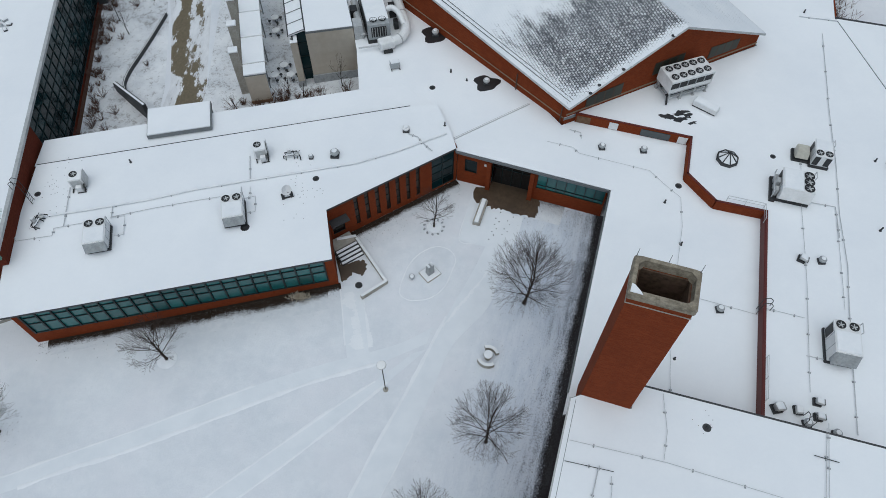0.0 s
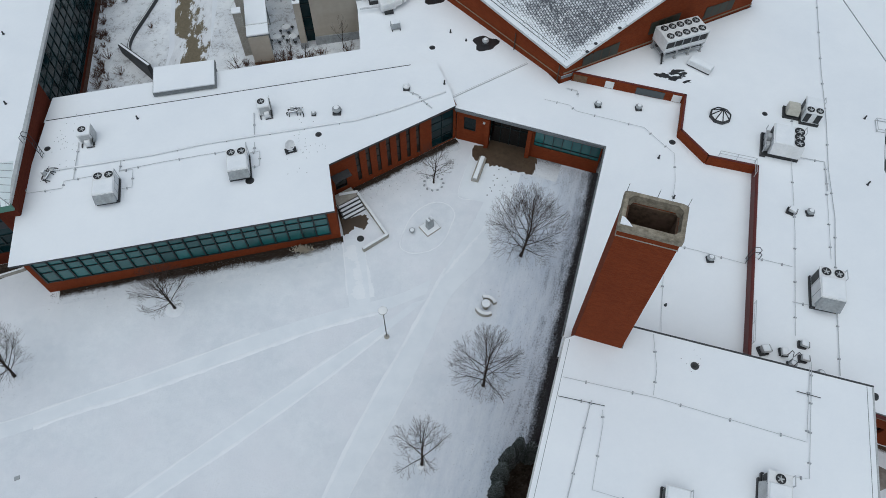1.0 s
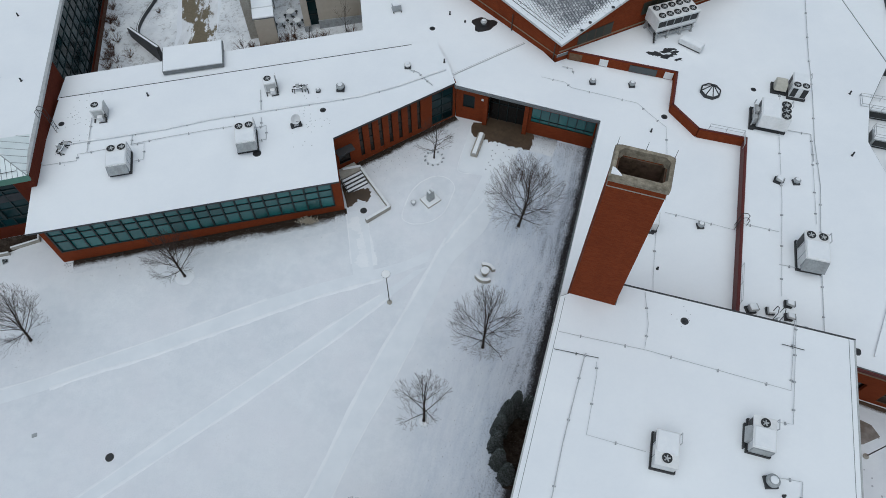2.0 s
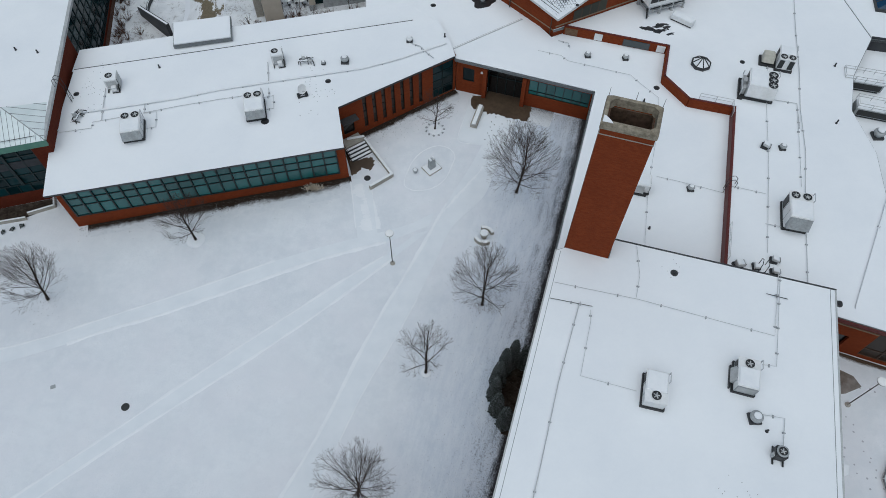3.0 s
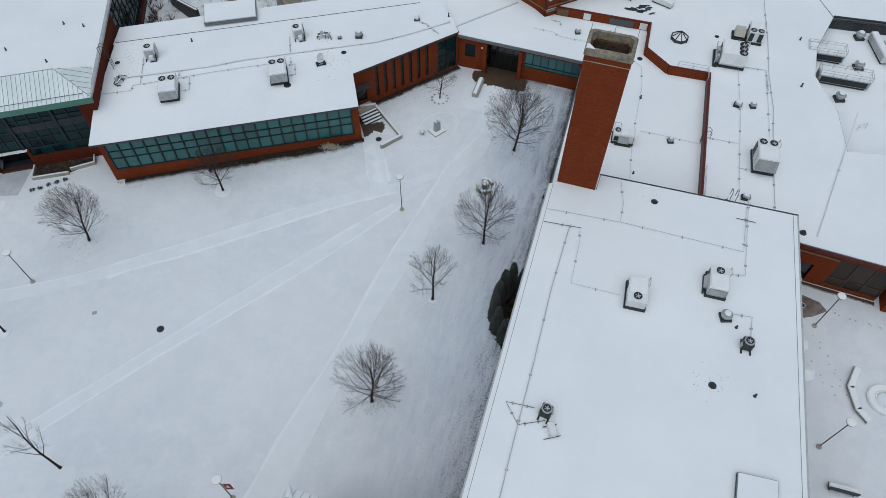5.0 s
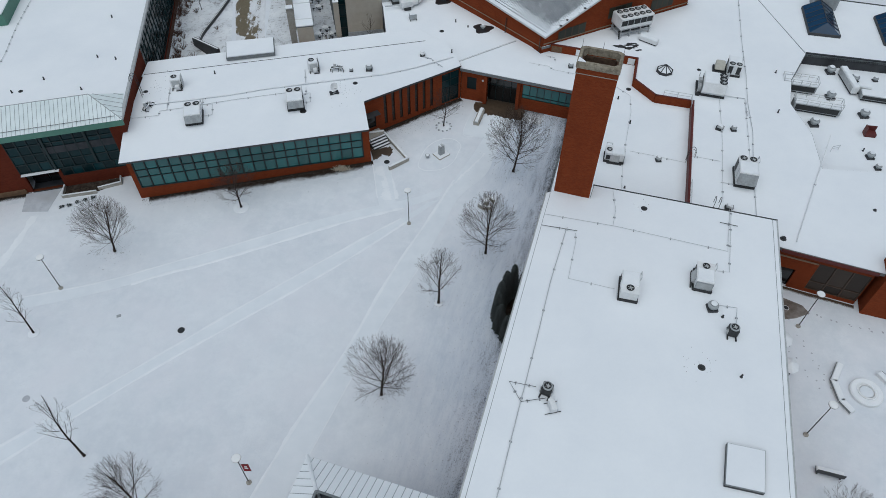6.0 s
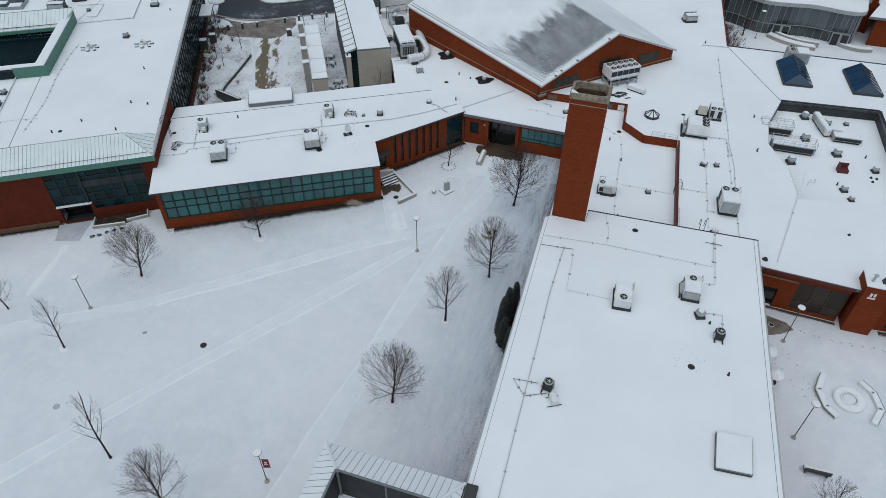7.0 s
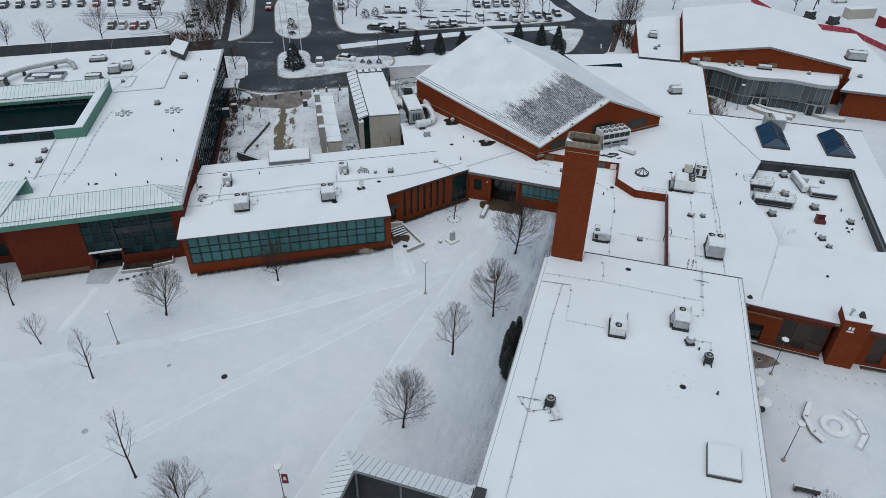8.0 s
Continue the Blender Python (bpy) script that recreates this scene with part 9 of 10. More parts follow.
# planters and paving at the west building's entrance
low_wall("planter", [(-43.05, 28.5), (-46.85, 27.65), (-47.2, 29.5)], 0.16, 0.45, "grey concrete planter wall with snow", "planter", CONC)
low_wall("planter", [(-43.0, 29.05), (-40.55, 30.05), (-40.9, 31.1)], 0.16, 0.45, "grey concrete planter wall with snow", "planter", CONC)
sheet("wet_paving", [(-50.9, 25.3), (-51.5, 28.3), (-47.6, 29.3), (-47.9, 25.4)], 0.03, PAVESNOW, "damp concrete entrance paving thinly covered with snow")
sheet("planting_bed", [(-46.8, 27.8), (-43.6, 28.5), (-40.8, 30.15), (-41.0, 31.2), (-47.2, 29.6)], 0.05, MULCH, "dark soil in the entrance planters", "planting bed")
rngb = random.Random(77)
for i in range(5):
    x = -46.5 + i * 0.8
    v = thing("shrub", "low dark clipped shrub dusted with snow", "shrub", pose(x, 26.1 + 0.36 * i + rngb.gauss(0, 0.12), gz(x)), "clipped shrubs")
    part("foliage", conifer_mesh(random.Random(200 + i), 0.22 + 0.1 * rngb.random(), 0.26, 40), EVERGREEN, v)


# ---- mansard ring in front ----
def build_mansard_ring():
    b = thing("entrance_tower", "high entrance block with a standing-seam rim round a dark well", "building")
    o = [(-11.45, -9.7), (-0.6, -13.25), (-4.9, -27.0), (-16.0, -24.0)]
    i = [(-10.25, -12.85), (-2.7, -15.35), (-5.6, -24.5), (-13.4, -22.6)]
    zo, zi = 9.9, 11.3
    for k in range(4):
        p, q = o[k], o[(k + 1) % 4]
        r, s = i[(k + 1) % 4], i[k]
        part("mansard", Geo().add([(p[0], p[1], zo), (q[0], q[1], zo), (r[0], r[1], zi), (s[0], s[1], zi)], [(3, 2, 1, 0)]), SNOW, b, "white standing-seam metal slope under snow")
        n = int(dist(p, q) / 0.55)
        g = Geo()
        e = Vector((q[0] - p[0], q[1] - p[1], 0)).normalized()
        nrm = Vector((-e.y, e.x, 0))
        if nrm.dot(Vector((-7.5, -18, 0)) - Vector((p[0], p[1], 0))) < 0:
            nrm = -nrm
        up = Vector((0, 0, 1))
        ds = abs(nrm.dot(Vector((s[0] - p[0], s[1] - p[1], 0))))
        k0 = e.dot(Vector((s[0] - p[0], s[1] - p[1], 0)))
        k1 = dist(p, q) + e.dot(Vector((r[0] - q[0], r[1] - q[1], 0)))
        for j in range(1, n):
            x = j * 0.55
            t = 1.0
            if x < k0:
                t = x / k0
            elif x > k1:
                t = (dist(p, q) - x) / max(0.01, dist(p, q) - k1)
            a = Vector((p[0], p[1], zo)) + e * x
            c = a + nrm * (ds * t) + up * ((zi - zo) * t)
            g.add([a - e * 0.02, a + e * 0.02, c + e * 0.02, c - e * 0.02, a + up * 0.06, c + up * 0.06], [(0, 4, 5, 3), (1, 2, 5, 4)])
        part("roof_seam", g, UNITGREY, b, "standing seams")
        part("ridge_cap", Geo().cyl((s[0], s[1], zi), (r[0], r[1], zi), 0.1, 0.1, 6), COPING, b)
        part("hip_cap", Geo().cyl((p[0], p[1], zo + 0.02), (s[0], s[1], zi + 0.02), 0.14, 0.14, 6), SNOWCAP, b)
        part("inner_wall", Geo().add([(s[0], s[1], 7.4), (r[0], r[1], 7.4), (r[0], r[1], zi - 0.05), (s[0], s[1], zi - 0.05)], [(3, 2, 1, 0)]), MEMBRANE, b, "dark membrane well wall")
        part("inner_post", Geo().cyl((s[0] + 0.1, s[1] - 0.1, 7.6), (s[0] + 0.1, s[1] - 0.1, zi), 0.12, 0.12, 8), COPING, b)
        m = lerp(s, r, 0.5)
        part("inner_post", Geo().cyl((m[0], m[1], 7.6), (m[0], m[1], zi), 0.1, 0.1, 8), COPING, b)
        po, qo = o[k], o[(k + 1) % 4]
        wall(b, qo, po, -0.8, zo - 0.05, BRICK)
    part("well_floor", Geo().prism(i, 7.4, 7.7), PATHSNOW, b, "snow on the sunken roof of the well")
    part("joint_box", Geo().box(-0.2, -13.9, 9.2, 0.9, 1.4, 0.5, -16), DARKTRIM, b, "dark box gutter at the joint")


build_mansard_ring()


# ---- east court ----
EX = 38.6, 0.4
ZE = gz(39)


def build_fire_ring():
    v = thing("stone_ring", "round stepped stone fountain ring under snow", "fountain", pose(EX[0], EX[1], ZE))
    part("outer_step", Geo().lathe([(1.5, -0.1), (1.5, 0.28), (0.95, 0.3), (0.95, 0.2)], n=30), UNITWHITE, v)
    part("snow_layer", Geo().lathe([(1.48, 0.27), (1.4, 0.36), (1.0, 0.36), (0.92, 0.3)], n=30), SNOWCAP, v)
    part("inner_ring", Geo().lathe([(0.85, 0.1), (0.85, 0.38), (0.7, 0.4), (0.65, 0.3)], n=24), UNITWHITE, v)
    part("basin", Geo().lathe([(0.68, 0.2), (0.6, 0.32), (0.1, 0.36)], n=24), PATHSNOW, v)


build_fire_ring()


def angled_bench(pts, label):
    v = thing("angled_bench", label, "bench", None, "angled benches")
    for a, b in zip(pts, pts[1:]):
        m = run_pose(a, b, ZE)
        L = dist(a, b)
        part("block", Geo().obox(m @ pose(L / 2, 0, -0.1), L + 0.2, 0.62, 0.45), UNITWHITE, v)
        part("snow_cap", Geo().cbox(m @ pose(L / 2, 0.03, 0.35), L + 0.18, 0.58, 0.1, 0.05), SNOWCAP, v)
        part("backrest", Geo().obox(m @ pose(L / 2, -0.31, 0.2), L + 0.1, 0.05, 0.2), COPING, v)


angled_bench([(37.2, 3.4), (35.9, 1.6), (35.85, -0.5), (36.4, -1.6)], "angled concrete bench with snow round the stone ring")
angled_bench([(39.8, -2.4), (41.2, -0.9), (41.35, 1.1), (40.7, 2.4)], "angled concrete bench with snow round the stone ring")


def build_bench2():
    v = thing("park_bench", "dark park bench with snow on its seat", "bench", run_pose((30.95, -7.1), (33.0, -7.7), ZE))
    part("seat", Geo().box(1.15, 0, 0.4, 2.3, 0.55, 0.08), DARKTRIM, v)
    part("backrest", Geo().box(1.15, -0.28, 0.4, 2.3, 0.08, 0.5), DARKTRIM, v)
    part("snow_cap", Geo().cbox(pose(1.15, 0.03, 0.48), 2.25, 0.5, 0.16, 0.06), SNOWCAP, v)
    for x in (0.2, 2.1):
        part("leg", Geo().box(x, 0, 0, 0.1, 0.5, 0.42), DARKTRIM, v)


build_bench2()
for x, y in ((31.6, 5.2), (31.2, 2.3)):
    v = thing("patio_table", "patio table with closed snow-laden umbrella top", "table", pose(x, y, ZE), "patio tables")
    part("pole", Geo().cyl((0, 0, 0), (0, 0, 2.4), 0.04, 0.04, 8), DARKMETAL, v)
    part("umbrella", Geo().lathe([(0.95, 2.0), (0.92, 2.06), (0.5, 2.32), (0.05, 2.5)], n=8), SNOWCAP, v, "umbrella canopy under snow")
    part("tabletop", Geo().lathe([(0.55, 0.7), (0.55, 0.75), (0.5, 0.77)], n=16), DARKTRIM, v)
sheet("wet_paving", [(32.0, 12.6), (33.2, 12.4), (36.2, 10.6), (36.6, 9.6), (35.0, 9.0), (33.0, 8.8), (31.9, 9.2)], 0.03, DAMPPAVE, "wet brown paving before the doorway")
soil_strip((32.3, 14.2), (41.6, 10.6), 0.9, "damp brown strip along the brick wall", PAVEFADE)
soil_strip((45.8, 9.4), (62.0, 4.9), 1.2, "damp brown strip along the brick wall", PAVEFADE)
g = Geo()
rngc = random.Random(8)
for k in range(260):
    a = rngc.uniform(0, 6.28)
    d = Vector((math.cos(a) * rngc.uniform(0.2, 1.1), math.sin(a) * rngc.uniform(0.2, 0.8), 1)).normalized()
    c = Vector((-13.6 + rngc.gauss(0, 0.45), 31.95 + rngc.gauss(0, 0.16), gz(-13.6)))
    g.cyl(c, c + d * rngc.uniform(0.3, 0.7), 0.03, 0.01, 3, caps=False)
solid("dry_grass_clump", g, STRAW, "pale dry ornamental grass clump below the teal windows", "grass", "stuff")

# ---- service court behind the wing ----
sheet("driveway", [(-32.9, 52.6), (-27.6, 53.8), (-28.0, 60.8), (-30.9, 80.5), (-31.2, 85.5), (-38.0, 84.8), (-36.8, 80.0), (-34.6, 72.0), (-32.4, 61.0)], 0.013, DRIVE, "driveway under patchy snow, brown paving worn clear")
rngp = random.Random(55)


def patchy(name, poly_fn, n, mat, label, lift=0.026, big=1.0):
    g = Geo()
    for k in range(n):
        cx, cy, a = poly_fn()
        m = 9
        pts = []
        for i in range(m):
            t = 2 * math.pi * i / m
            rr = rngp.uniform(0.35, 1.0) * big
            px, py = rr * math.cos(t) * 0.45, rr * math.sin(t) * 1.25
            pts.append((cx + px * math.cos(a) - py * math.sin(a), cy + px * math.sin(a) + py * math.cos(a)))
        g.add([(x, y, gz(x) + lift + k * 0.0004) for x, y in pts], [tuple(range(m))])
    solid(name, g, mat, label, "pavement", "stuff")


sheet("service_court", [(-39.0, 47.3), (-33.0, 48.7), (-32.6, 52.8), (-33.0, 60.6), (-35.0, 72.0), (-37.0, 80.0), (-38.0, 81.6), (-44.4, 82.6), (-45.0, 80.0)], 0.006, DIRTYSNOW, "thin dirty snow over the planted court", "ground")
sheet("service_court", [(-27.4, 53.0), (-9.2, 56.4), (-9.4, 62.6), (-15.6, 61.2), (-20.6, 81.4), (-21.0, 89.8), (-28.8, 88.8), (-29.6, 83.0), (-28.0, 61.2)], 0.006, DIRTYSNOW, "thin trampled snow round the walkway", "ground")


def build_curved_wall():
    pts = smooth_run([(-36.2, 58.9), (-37.2, 59.8), (-37.75, 60.8), (-37.9, 62.0), (-37.7, 63.8), (-37.1, 66.5), (-36.4, 70.0), (-35.7, 74.0)], 5)
    v = thing("garden_wall", "long low dark garden wall curving along the drive", "wall")
    for a, b in zip(pts, pts[1:]):
        m = run_pose(a, b, gz(a[0]))
        part("wall", Geo().obox(m @ pose(dist(a, b) / 2, 0, -0.1), dist(a, b) + 0.05, 0.26, 0.6), DARKTRIM, v)
        part("snow_cap", Geo().obox(m @ pose(dist(a, b) / 2, 0, 0.5), dist(a, b), 0.08, 0.04), SNOWCAP, v)
    w = thing("sign_wall", "dark slanting sign wall at the end of the garden wall", "sign", run_pose((-38.6, 60.2), (-33.6, 55.4), gz(-36)))
    L = dist((-38.6, 60.2), (-33.6, 55.4))
    part("panel", Geo().add([(0, 0, 0), (L, 0, 0), (L, 0, 2.5), (0, 0, 1.3), (0, 0.45, 0), (L, 0.45, 0), (L, 0.45, 2.5), (0, 0.45, 1.3)], [(0, 1, 2, 3), (5, 4, 7, 6), (3, 2, 6, 7), (1, 5, 6, 2), (4, 0, 3, 7)]), MEMBRANE, w)
    part("snow_cap", Geo().add([(0, 0.1, 1.31), (L, 0.1, 2.51), (L, 0.35, 2.51), (0, 0.35, 1.31)], [(0, 1, 2, 3)]), SNOWCAP, w)


build_curved_wall()
for x, y in ((-44.7, 84.3), (-41.9, 84.4), (-39.4, 85.0), (-36.7, 85.6), (-31.7, 87.4), (-29.1, 88.1), (-26.6, 88.7), (-23.9, 89.3)):
    v = thing("bollard", "short dark bollard topped with snow", "bollard", pose(x, y, gz(x)), "bollards")
    part("post", Geo().cyl((0, 0, -0.1), (0, 0, 1.0), 0.2, 0.2, 10), DARKTRIM, v)
    part("snow_cap", Geo().lathe([(0.2, 1.0), (0.12, 1.09)], n=10), SNOWCAP, v)
for x, y, s in ((-30.0, 81.9, 1.1), (-44.6, 76.9, 1.6), (-43.6, 79.5, 1.4)):
    v = thing("litter_bin", "dark square bin with snow on its lid", "bin", pose(x, y, gz(x), 0, 0, 10), "bins")
    part("body", Geo().cbox(pose(0, 0, 0), 0.8 * s, 0.7 * s, 1.1 * s, 0.04), DARKTRIM, v)
    part("snow_cap", Geo().cbox(pose(0, 0, 1.1 * s), 0.75 * s, 0.65 * s, 0.08, 0.03), SNOWCAP, v)
for x, y in ((-21.3, 72.3), (-20.8, 69.8), (-19.0, 63.5), (-18.0, 61.8), (-19.9, 61.8)):
    v = thing("cafe_table", "round metal cafe table with stools dusted with snow", "table", pose(x, y, gz(x)), "cafe tables")
    part("tabletop", Geo().lathe([(0.5, 0.7), (0.5, 0.74), (0.45, 0.78)], n=16), SNOWCAP, v)
    part("pole", Geo().cyl((0, 0, 0), (0, 0, 0.7), 0.05, 0.05, 8), DARKMETAL, v)
    for k in range(4):
        part("stool", Geo().lathe([(0.05, 0), (0.05, 0.4), (0.2, 0.42), (0.18, 0.47)], c=(0.75 * math.cos(k * 1.57 + 0.5), 0.75 * math.sin(k * 1.57 + 0.5), 0), n=10), DARKMETAL, v)
v = thing("door_canopy", "small white canopy on the west building's side", "canopy", pose(-45.2, 84.0, 0, 0, 0, 8))
part("slab", Geo().cbox(pose(0, 0, 2.9), 2.2, 5.0, 0.25, 0.05), COPING, v)
part("snow_layer", Geo().cbox(pose(0, 0, 3.15), 2.1, 4.9, 0.1, 0.04), SNOW, v)
for y in (-2.2, 2.2):
    part("post", Geo().cyl((0.8, y, -0.8), (0.8, y, 2.9), 0.08, 0.08, 8), DARKTRIM, v)

# ---- far side: roads and car park ----
road = sheet("road", [(-46.6, 97), (-45.5, 89.6), (-36, 88.8), (-17, 91.9), (-8, 97), (26, 104), (33, 106), (36.9, 110.8), (40.1, 119.7), (42.6, 128.2), (44.6, 130.5), (62, 132.5), (62, 136.5), (45.3, 134.2), (39.4, 134.6), (37.1, 138.1), (35.1, 144.4), (33.2, 152.2), (28, 175), (22, 175), (28.3, 152), (29.8, 145.8), (32.7, 139.4), (33.4, 135.6), (31, 133.2), (24.1, 131.2), (15, 129.1), (0.4, 127), (-13.9, 125.7), (-22.4, 124.6), (-26.0, 126.4), (-28.6, 129.0), (-30.6, 136.0), (-33.0, 151), (-38, 240), (-62, 240), (-55.4, 153), (-53, 140.2), (-51.3, 131), (-50.8, 125.7), (-52.7, 120.6), (-54, 119.2), (-54.9, 119.8), (-57.5, 134), (-61.2, 153), (-63.2, 153), (-59.3, 134), (-57.0, 120.8), (-64, 118.5), (-64, 111), (-52.6, 109.4), (-48.4, 109.2), (-46.8, 105.2), (-45.2, 98)], 0.03, ASPHALT, "wet dark asphalt road cleared of snow", "road")
sheet("wet_paving", [(-48.6, 93.4), (-46.2, 91.0), (-42.4, 88.4), (-39, 87.2), (-36, 88.4), (-30, 89.4), (-29.4, 86.4), (-30.4, 83.6), (-31.6, 81.4), (-33.4, 80.7), (-35.6, 81.2), (-40.2, 81.6), (-44, 83), (-46.8, 84.2)], 0.02, DAMPPAVE, "wet brown paving of the crossing path")
for run, w in (([(-55.4, 153), (-53, 140.2), (-51.3, 131), (-50.7, 126.0), (-51.6, 122.0), (-54.2, 119.3)], 0.5), ([(-32.6, 151), (-30.4, 136.4), (-28.4, 129.0), (-26.0, 126.2), (-22.0, 124.4), (-13.9, 125.6), (0.4, 126.9), (15, 129.0), (24.1, 131.1), (31, 133.0), (33.4, 135.6)], 0.4), ([(-46.4, 91.0), (-43.4, 89.6), (-40, 88.6), (-36, 88.7), (-30, 89.8), (-17, 91.8)], 0.35)):
    sheet("kerb", band(smooth_run(run, 5), w), 0.12, CONC, "pale concrete kerb", "kerb")
sheet("verge", [(-46.1, 84.8), (-44.0, 85.0), (-41.4, 85.9), (-42.7, 88.0), (-44.6, 89.2), (-46.4, 90.0)], 0.035, PATHSNOW, "snow left round the bollards", "verge")
sheet("wet_paving", [(37.1, 110.6), (41.4, 123.9), (43.5, 130.2), (44.8, 130.2), (42.2, 121.8), (38.5, 110.8)], 0.035, WETPAVE, "wet brown path beside the annex")


def island(pts, label, lift=0.17):
    n = len(pts)
    sheet("kerb", pts, lift, CONC, "pale concrete kerb", "kerb")
    c = (sum(p[0] for p in pts) / n, sum(p[1] for p in pts) / n)
    sheet("traffic_island", [lerp(p, c, 0.03) for p in pts], lift + 0.04, PATHSNOW if "median" in label else DIRTYSNOW, label, "traffic island")


island(smooth_run([(-38.6, 97.6), (-36.5, 96.1), (-31.7, 96.5), (-22.7, 99.3), (-14.0, 101.5), (-14.4, 108.5), (-26.0, 106.8), (-31.8, 104.5), (-33.4, 110.2), (-35.5, 113.1), (-39.4, 112.6), (-40.7, 108.9), (-38.6, 97.6)], 4)[:-1], "snow-covered traffic island with a spruce")
island(smooth_run([(-44.6, 126.6), (-41.9, 122.4), (-38.1, 120.9), (-35.7, 123.5), (-36.0, 131.3), (-38.7, 143.0), (-40.6, 152.7), (-49.0, 152.4), (-44.6, 126.6)], 4)[:-1], "snow-covered traffic island")
island(smooth_run([(-51.6, 108.3), (-48.9, 108.4), (-47.4, 105.2), (-46.2, 100.0), (-45.6, 96.2), (-48.4, 96.0), (-50.6, 103.4), (-51.6, 108.3)], 4)[:-1], "small snow-covered island with a bare tree")
island([(-27.8, 116.4), (-13.6, 120.0), (0.4, 123.7), (29.6, 128.8), (29.2, 126.2), (0.3, 120.4), (-13.5, 116.8), (-26.8, 113.3)], "long snow-covered median")
island(smooth_run([(26.5, 108.9), (29.0, 111.7), (33.4, 123.7), (32.6, 126.4), (28.4, 126.2), (24.6, 124.0), (28.0, 118.0), (26.5, 108.9)], 4)[:-1], "triangular snow-covered island")
sheet("verge", [(-13.5, 101.6), (-13.5, 108.0), (0.3, 111.2), (24.5, 114.6), (26.0, 111), (20, 105.4), (-8, 99.5)], 0.045, PATHSNOW, "snow-covered verge with spruces beside the road", "verge")
patchy("bare_asphalt", lambda: (rngp.uniform(-20, 6), rngp.choice((128.2, 131.5, 136.5, 141.0)) + rngp.gauss(0, 0.6), 1.4), 70, ASPHALT, "bare wet asphalt streaks in the car park", 0.06, 1.5)
patchy("bare_asphalt", lambda: (rngp.uniform(8, 30), rngp.choice((132.5, 139.5)) + rngp.gauss(0, 0.4), 1.4), 40, ASPHALT, "bare wet asphalt streaks in the car park", 0.06, 0.9)
for k in range(5):
    sheet("parking_line", band([(-20 + 0.6 * k, 133 + k * 6.0), (29, 137.0 + k * 6.0)], 2.6), 0.045 + 0.002 * k, PATHSNOW, "trodden snow aisle of the car park", "car park")
for i, (a, b) in enumerate((((-46.6, 138), (-47.4, 146)), ((-43.8, 118.8), (-52.2, 118.8)), ((26.8, 108.2), (31.8, 108.8)), ((35.8, 113.0), (36.4, 116.0)))):
    sheet("road_marking", band([a, b], 0.25), 0.04, UNITWHITE, "worn white road marking", "road marking")
def tyre_track(pts, label):
    for d in (-0.75, 0.75):
        run = smooth_run(pts, 8)
        side = []
        for i, p in enumerate(run):
            a, c = run[max(0, i - 1)], run[min(len(run) - 1, i + 1)]
            L = dist(a, c)
            side.append((p[0] - (c[1] - a[1]) / L * d, p[1] + (c[0] - a[0]) / L * d))
        sheet("tyre_track", band(side, 0.42), 0.07, TRACK, label, "tracks")


tyre_track([(-100.0, 138.8), (-92.5, 138.3), (-85.5, 139.3), (-79.5, 140.4), (-74.7, 140.0), (-71.4, 136.8), (-70.4, 131.0), (-72.2, 126.4), (-75.6, 123.9), (-79.5, 122.6)], "grey tyre tracks curving through car park snow")
tyre_track([(-91.7, 136.2), (-84.7, 137.0), (-78.7, 137.6), (-74.6, 136.6), (-73.2, 133.8), (-73.6, 130.4), (-75.2, 127.3)], "grey tyre tracks curving through car park snow")



